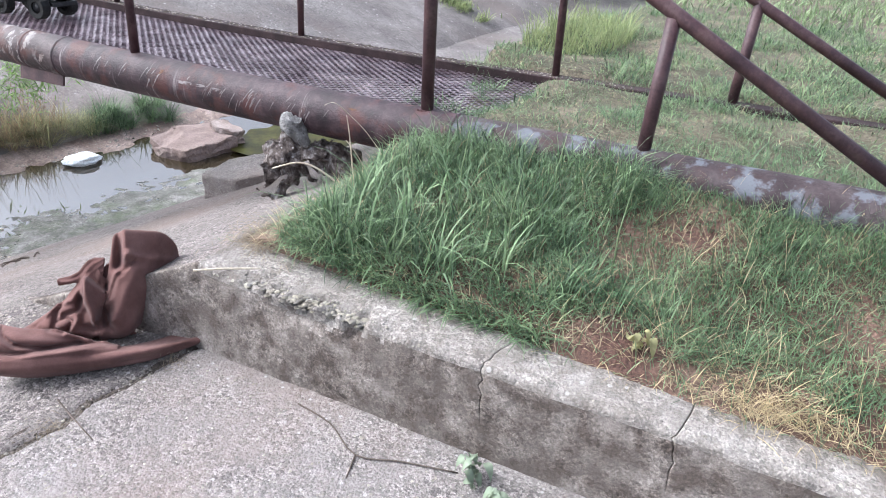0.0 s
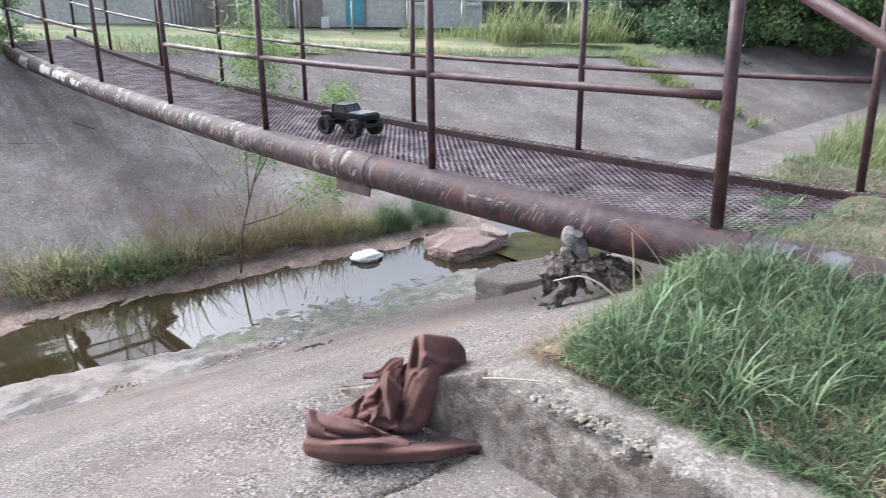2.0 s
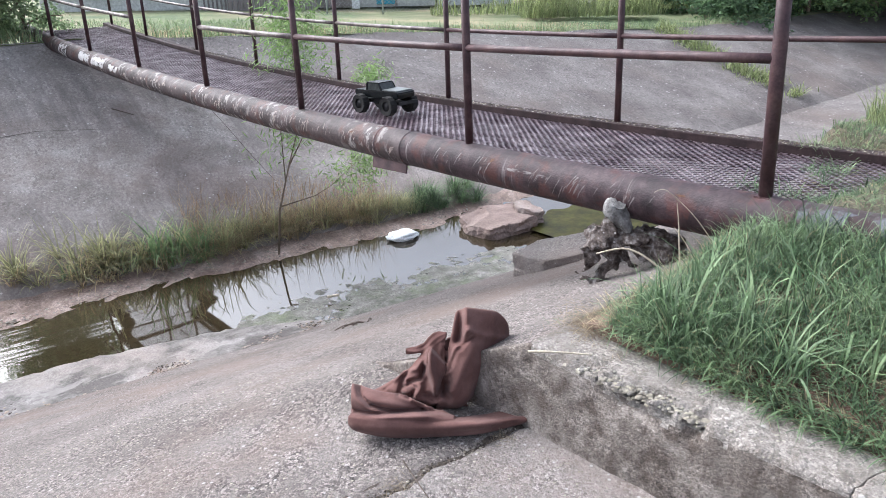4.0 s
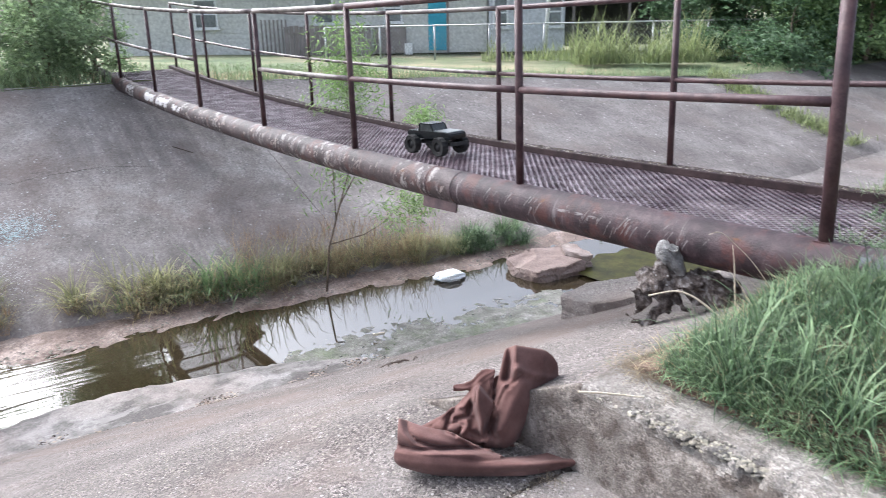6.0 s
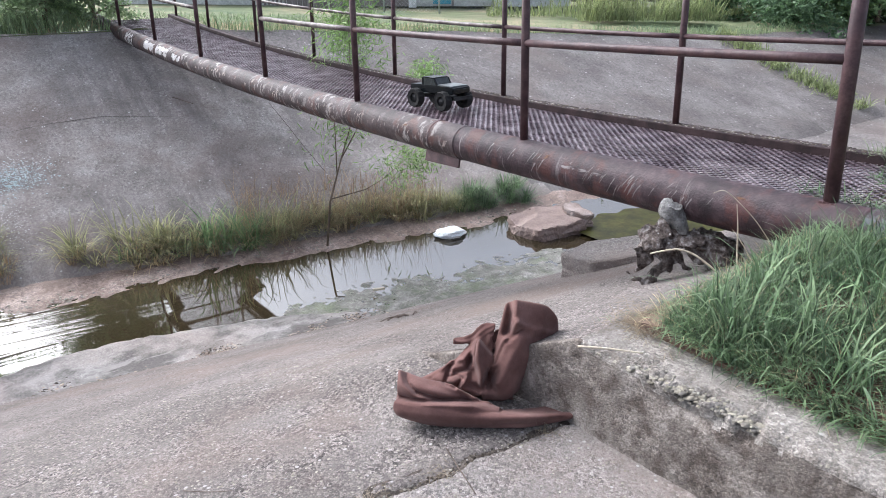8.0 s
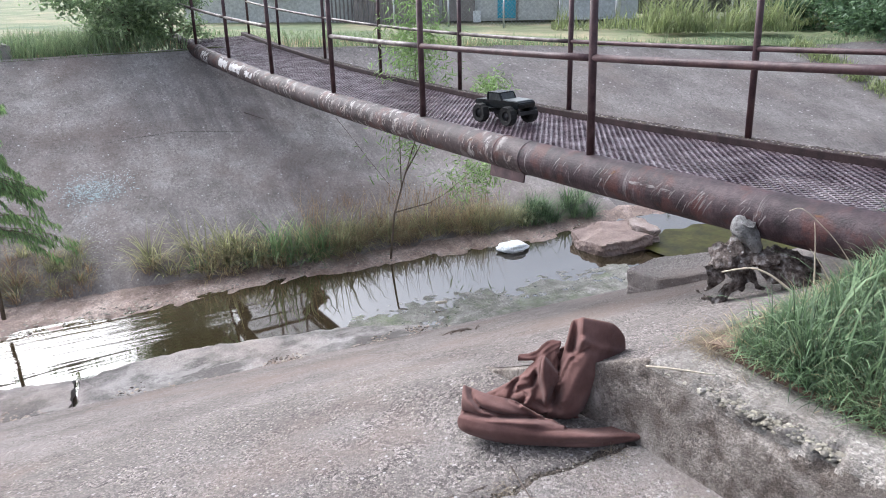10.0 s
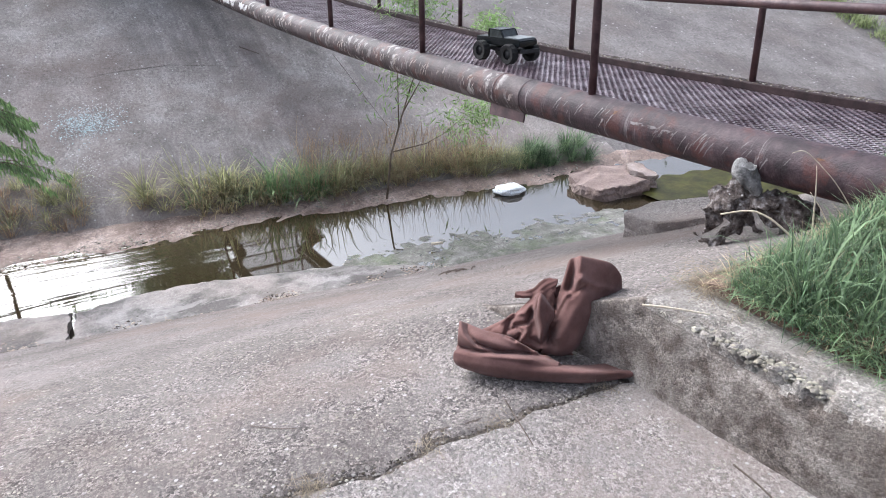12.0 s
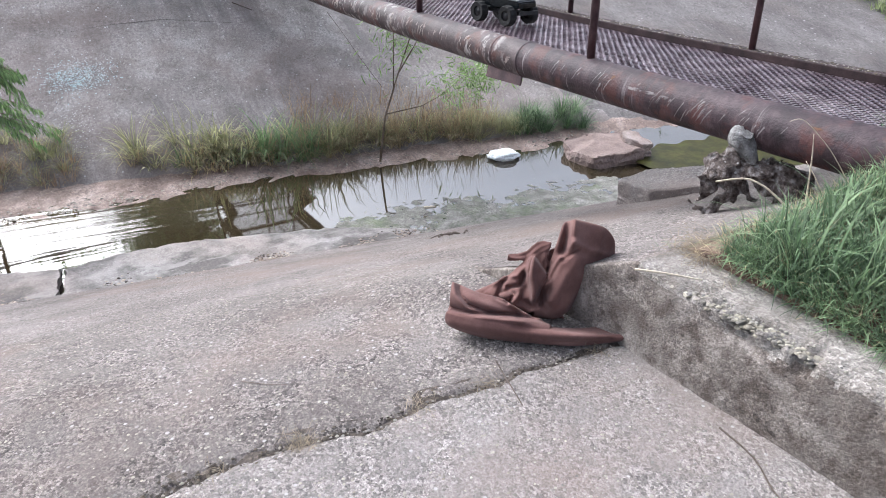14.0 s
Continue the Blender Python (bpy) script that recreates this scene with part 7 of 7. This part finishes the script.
flakes("paint_mark", 420, lambda r: fb(-2.30 + r.gauss(0, 0.16), 8.0 + r.gauss(0, 0.20)), 0.007, MARK_WHITE, tilt, "flecks of worn white paint on the far bank", 43)


def on_pipe(y, a):
    return (-R_PIPE * math.sin(a) * 1.002, y, deck(y) - R_PIPE + R_PIPE * math.cos(a) * 1.002)


def pipe_mark(y0, y1, a0, a1, n, size, seed, drip=10, mat=PIPE_WHITE):
    r = random.Random(seed)
    verts, faces = [], []
    for _ in range(n):
        y, a = r.uniform(y0, y1), r.uniform(a0, a1)
        if noise.noise(Vector((y * 9, a * 5, seed))) < -0.05:
            continue
        s = size * r.uniform(0.4, 1.3)
        i = len(verts)
        for dy, da in ((-1, -0.8), (0.8, -1), (1.1, 0.6), (-0.3, 1.1)):
            p = on_pipe(y + dy * s * r.uniform(0.5, 1.2), a + da * s * drip * r.uniform(0.5, 1.5))
            verts.append((p[0] * 1.025, p[1], p[2]))
        faces.append((i, i + 1, i + 2, i + 3))
    ob = mesh_object("paint_mark", verts, faces, mat, bridge, smooth=False)
    under(tagged(ob, "scraped white paint on the pipe", kind="stuff"))


pipe_mark(8.35, 8.8, 0.8, 1.5, 150, 0.035, 51, 5, MARK_WHITE)
pipe_mark(8.95, 9.35, 0.8, 1.5, 130, 0.035, 59, 5, MARK_WHITE)
pipe_mark(7.85, 8.15, 1.0, 1.6, 60, 0.03, 52, 5, MARK_WHITE)
pipe_mark(9.95, 10.3, 0.7, 2.0, 80, 0.02, 53, 10, MARK_WHITE)
PIPE_CREAM = material("peeling_cream_paint", [(0.19, 0.155, 0.14), (0.36, 0.31, 0.28)], 18, 60, 0.85, bump=0.3)
pipe_mark(2.7, 5.6, 1.0, 1.75, 60, 0.006, 54, 30, PIPE_CREAM)
pipe_mark(5.6, 7.6, 0.8, 1.6, 60, 0.02, 60, 7, PIPE_CREAM)

# drips of white paint and rust scabs on the near pipe
OCHRE = material("ochre_rust", [(0.075, 0.035, 0.02), (0.15, 0.075, 0.038)], 14, 60, 0.9, bump=0.4)


def pipe_ribbon(runs, mat, label, seed):
    """Strips that follow the pipe's round side: place along it, start and end angle, width."""
    r = random.Random(seed)
    verts, faces = [], []
    for y, a0, a1, w in runs:
        n = 9
        i0 = len(verts)
        for k in range(n):
            a = a0 + (a1 - a0) * k / (n - 1)
            ww = w * r.uniform(0.35, 1.1) * (1 - 0.7 * (k / (n - 1)) ** 2)
            yy = y + 0.06 * (a - a0) + r.gauss(0, w * 0.35)
            for e in (-ww, ww):
                p = on_pipe(yy + e, a)
                verts.append((p[0] * 1.009, p[1], p[2] + 0.0008))
        faces += [(i0 + 2 * k, i0 + 2 * k + 1, i0 + 2 * k + 3, i0 + 2 * k + 2) for k in range(n - 1)]
    under(tagged(mesh_object("paint_drip", verts, faces, mat, bridge, smooth=False), label, kind="stuff"))


rd = random.Random(90)
pipe_ribbon([(y, a, a + rd.uniform(0.10, 0.8), rd.uniform(0.0015, 0.006)) for y, a in [(rd.choice((1.25, 1.1, 0.95, 0.7, 0.55, 1.9, 1.6)) + rd.gauss(0, 0.06), rd.uniform(0.85, 1.5)) for _ in range(40)]], PIPE_WHITE, "thin drips of white paint", 91)
pipe_ribbon([(y, a, a + rd.uniform(0.08, 0.25), rd.uniform(0.008, 0.022)) for y, a in ((1.50, 0.85), (0.33, 0.85), (2.9, 1.0))], OCHRE, "ochre scabs of rust", 92)
pipe_ribbon([(rd.uniform(1.0, 1.45), 1.18 + rd.gauss(0, 0.03), 1.26 + rd.gauss(0, 0.03), rd.uniform(0.01, 0.03)) for _ in range(9)], PIPE_WHITE, "smear of old white paint", 93)
for seed, y0, y1, n in ((94, 2.4, 5.2, 34),):
    pipe_ribbon([(y, a, a + rd.uniform(0.15, 0.55), rd.uniform(0.003, 0.018)) for y, a in [(rd.uniform(y0, y1), rd.uniform(0.85, 1.5)) for _ in range(n)] if noise.noise(Vector((y * 3.0, 0, 2))) > -0.1], PIPE_CREAM, "patches of scraped white paint", seed)

# washed-up earth and crumbs of concrete where the bank meets its lower ledge
CRUMB = material("pinkish_crumbs", [(0.20, 0.15, 0.13), (0.30, 0.25, 0.23), (0.38, 0.345, 0.325)], 9, 60, 0.95, bump=0.4, vary=0.3)


def ledge_crumb(r):
    while True:
        x = r.uniform(-4.2, 0.6)
        if noise.noise(Vector((x * 2.3, 0, 5))) > -0.1 + 0.4 * r.random():
            break
    y = 4.45 - 0.15 * x + r.gauss(0.0, 0.03) + abs(r.gauss(0, 0.06))
    return (x, y, max(bank(x, y), WATER + 0.045))


pebbles(420, ledge_crumb, 0.016, 71, "pinkish crumbs of earth and concrete along the ledge", CRUMB)
pebbles(520, ledge_crumb, 0.012, 72, "dark dirt caught where the bank meets the ledge", LITTER)
blades("mound_grass", grass_spots(16000, (-0.97, -0.02), (-9.0, -3.2), mound, (0.06, 0.16), (0.004, 0.008), None, (0.1, 1.2), (0.3, 2.3)), GRASS, "green grass over the mound further along the kerb")
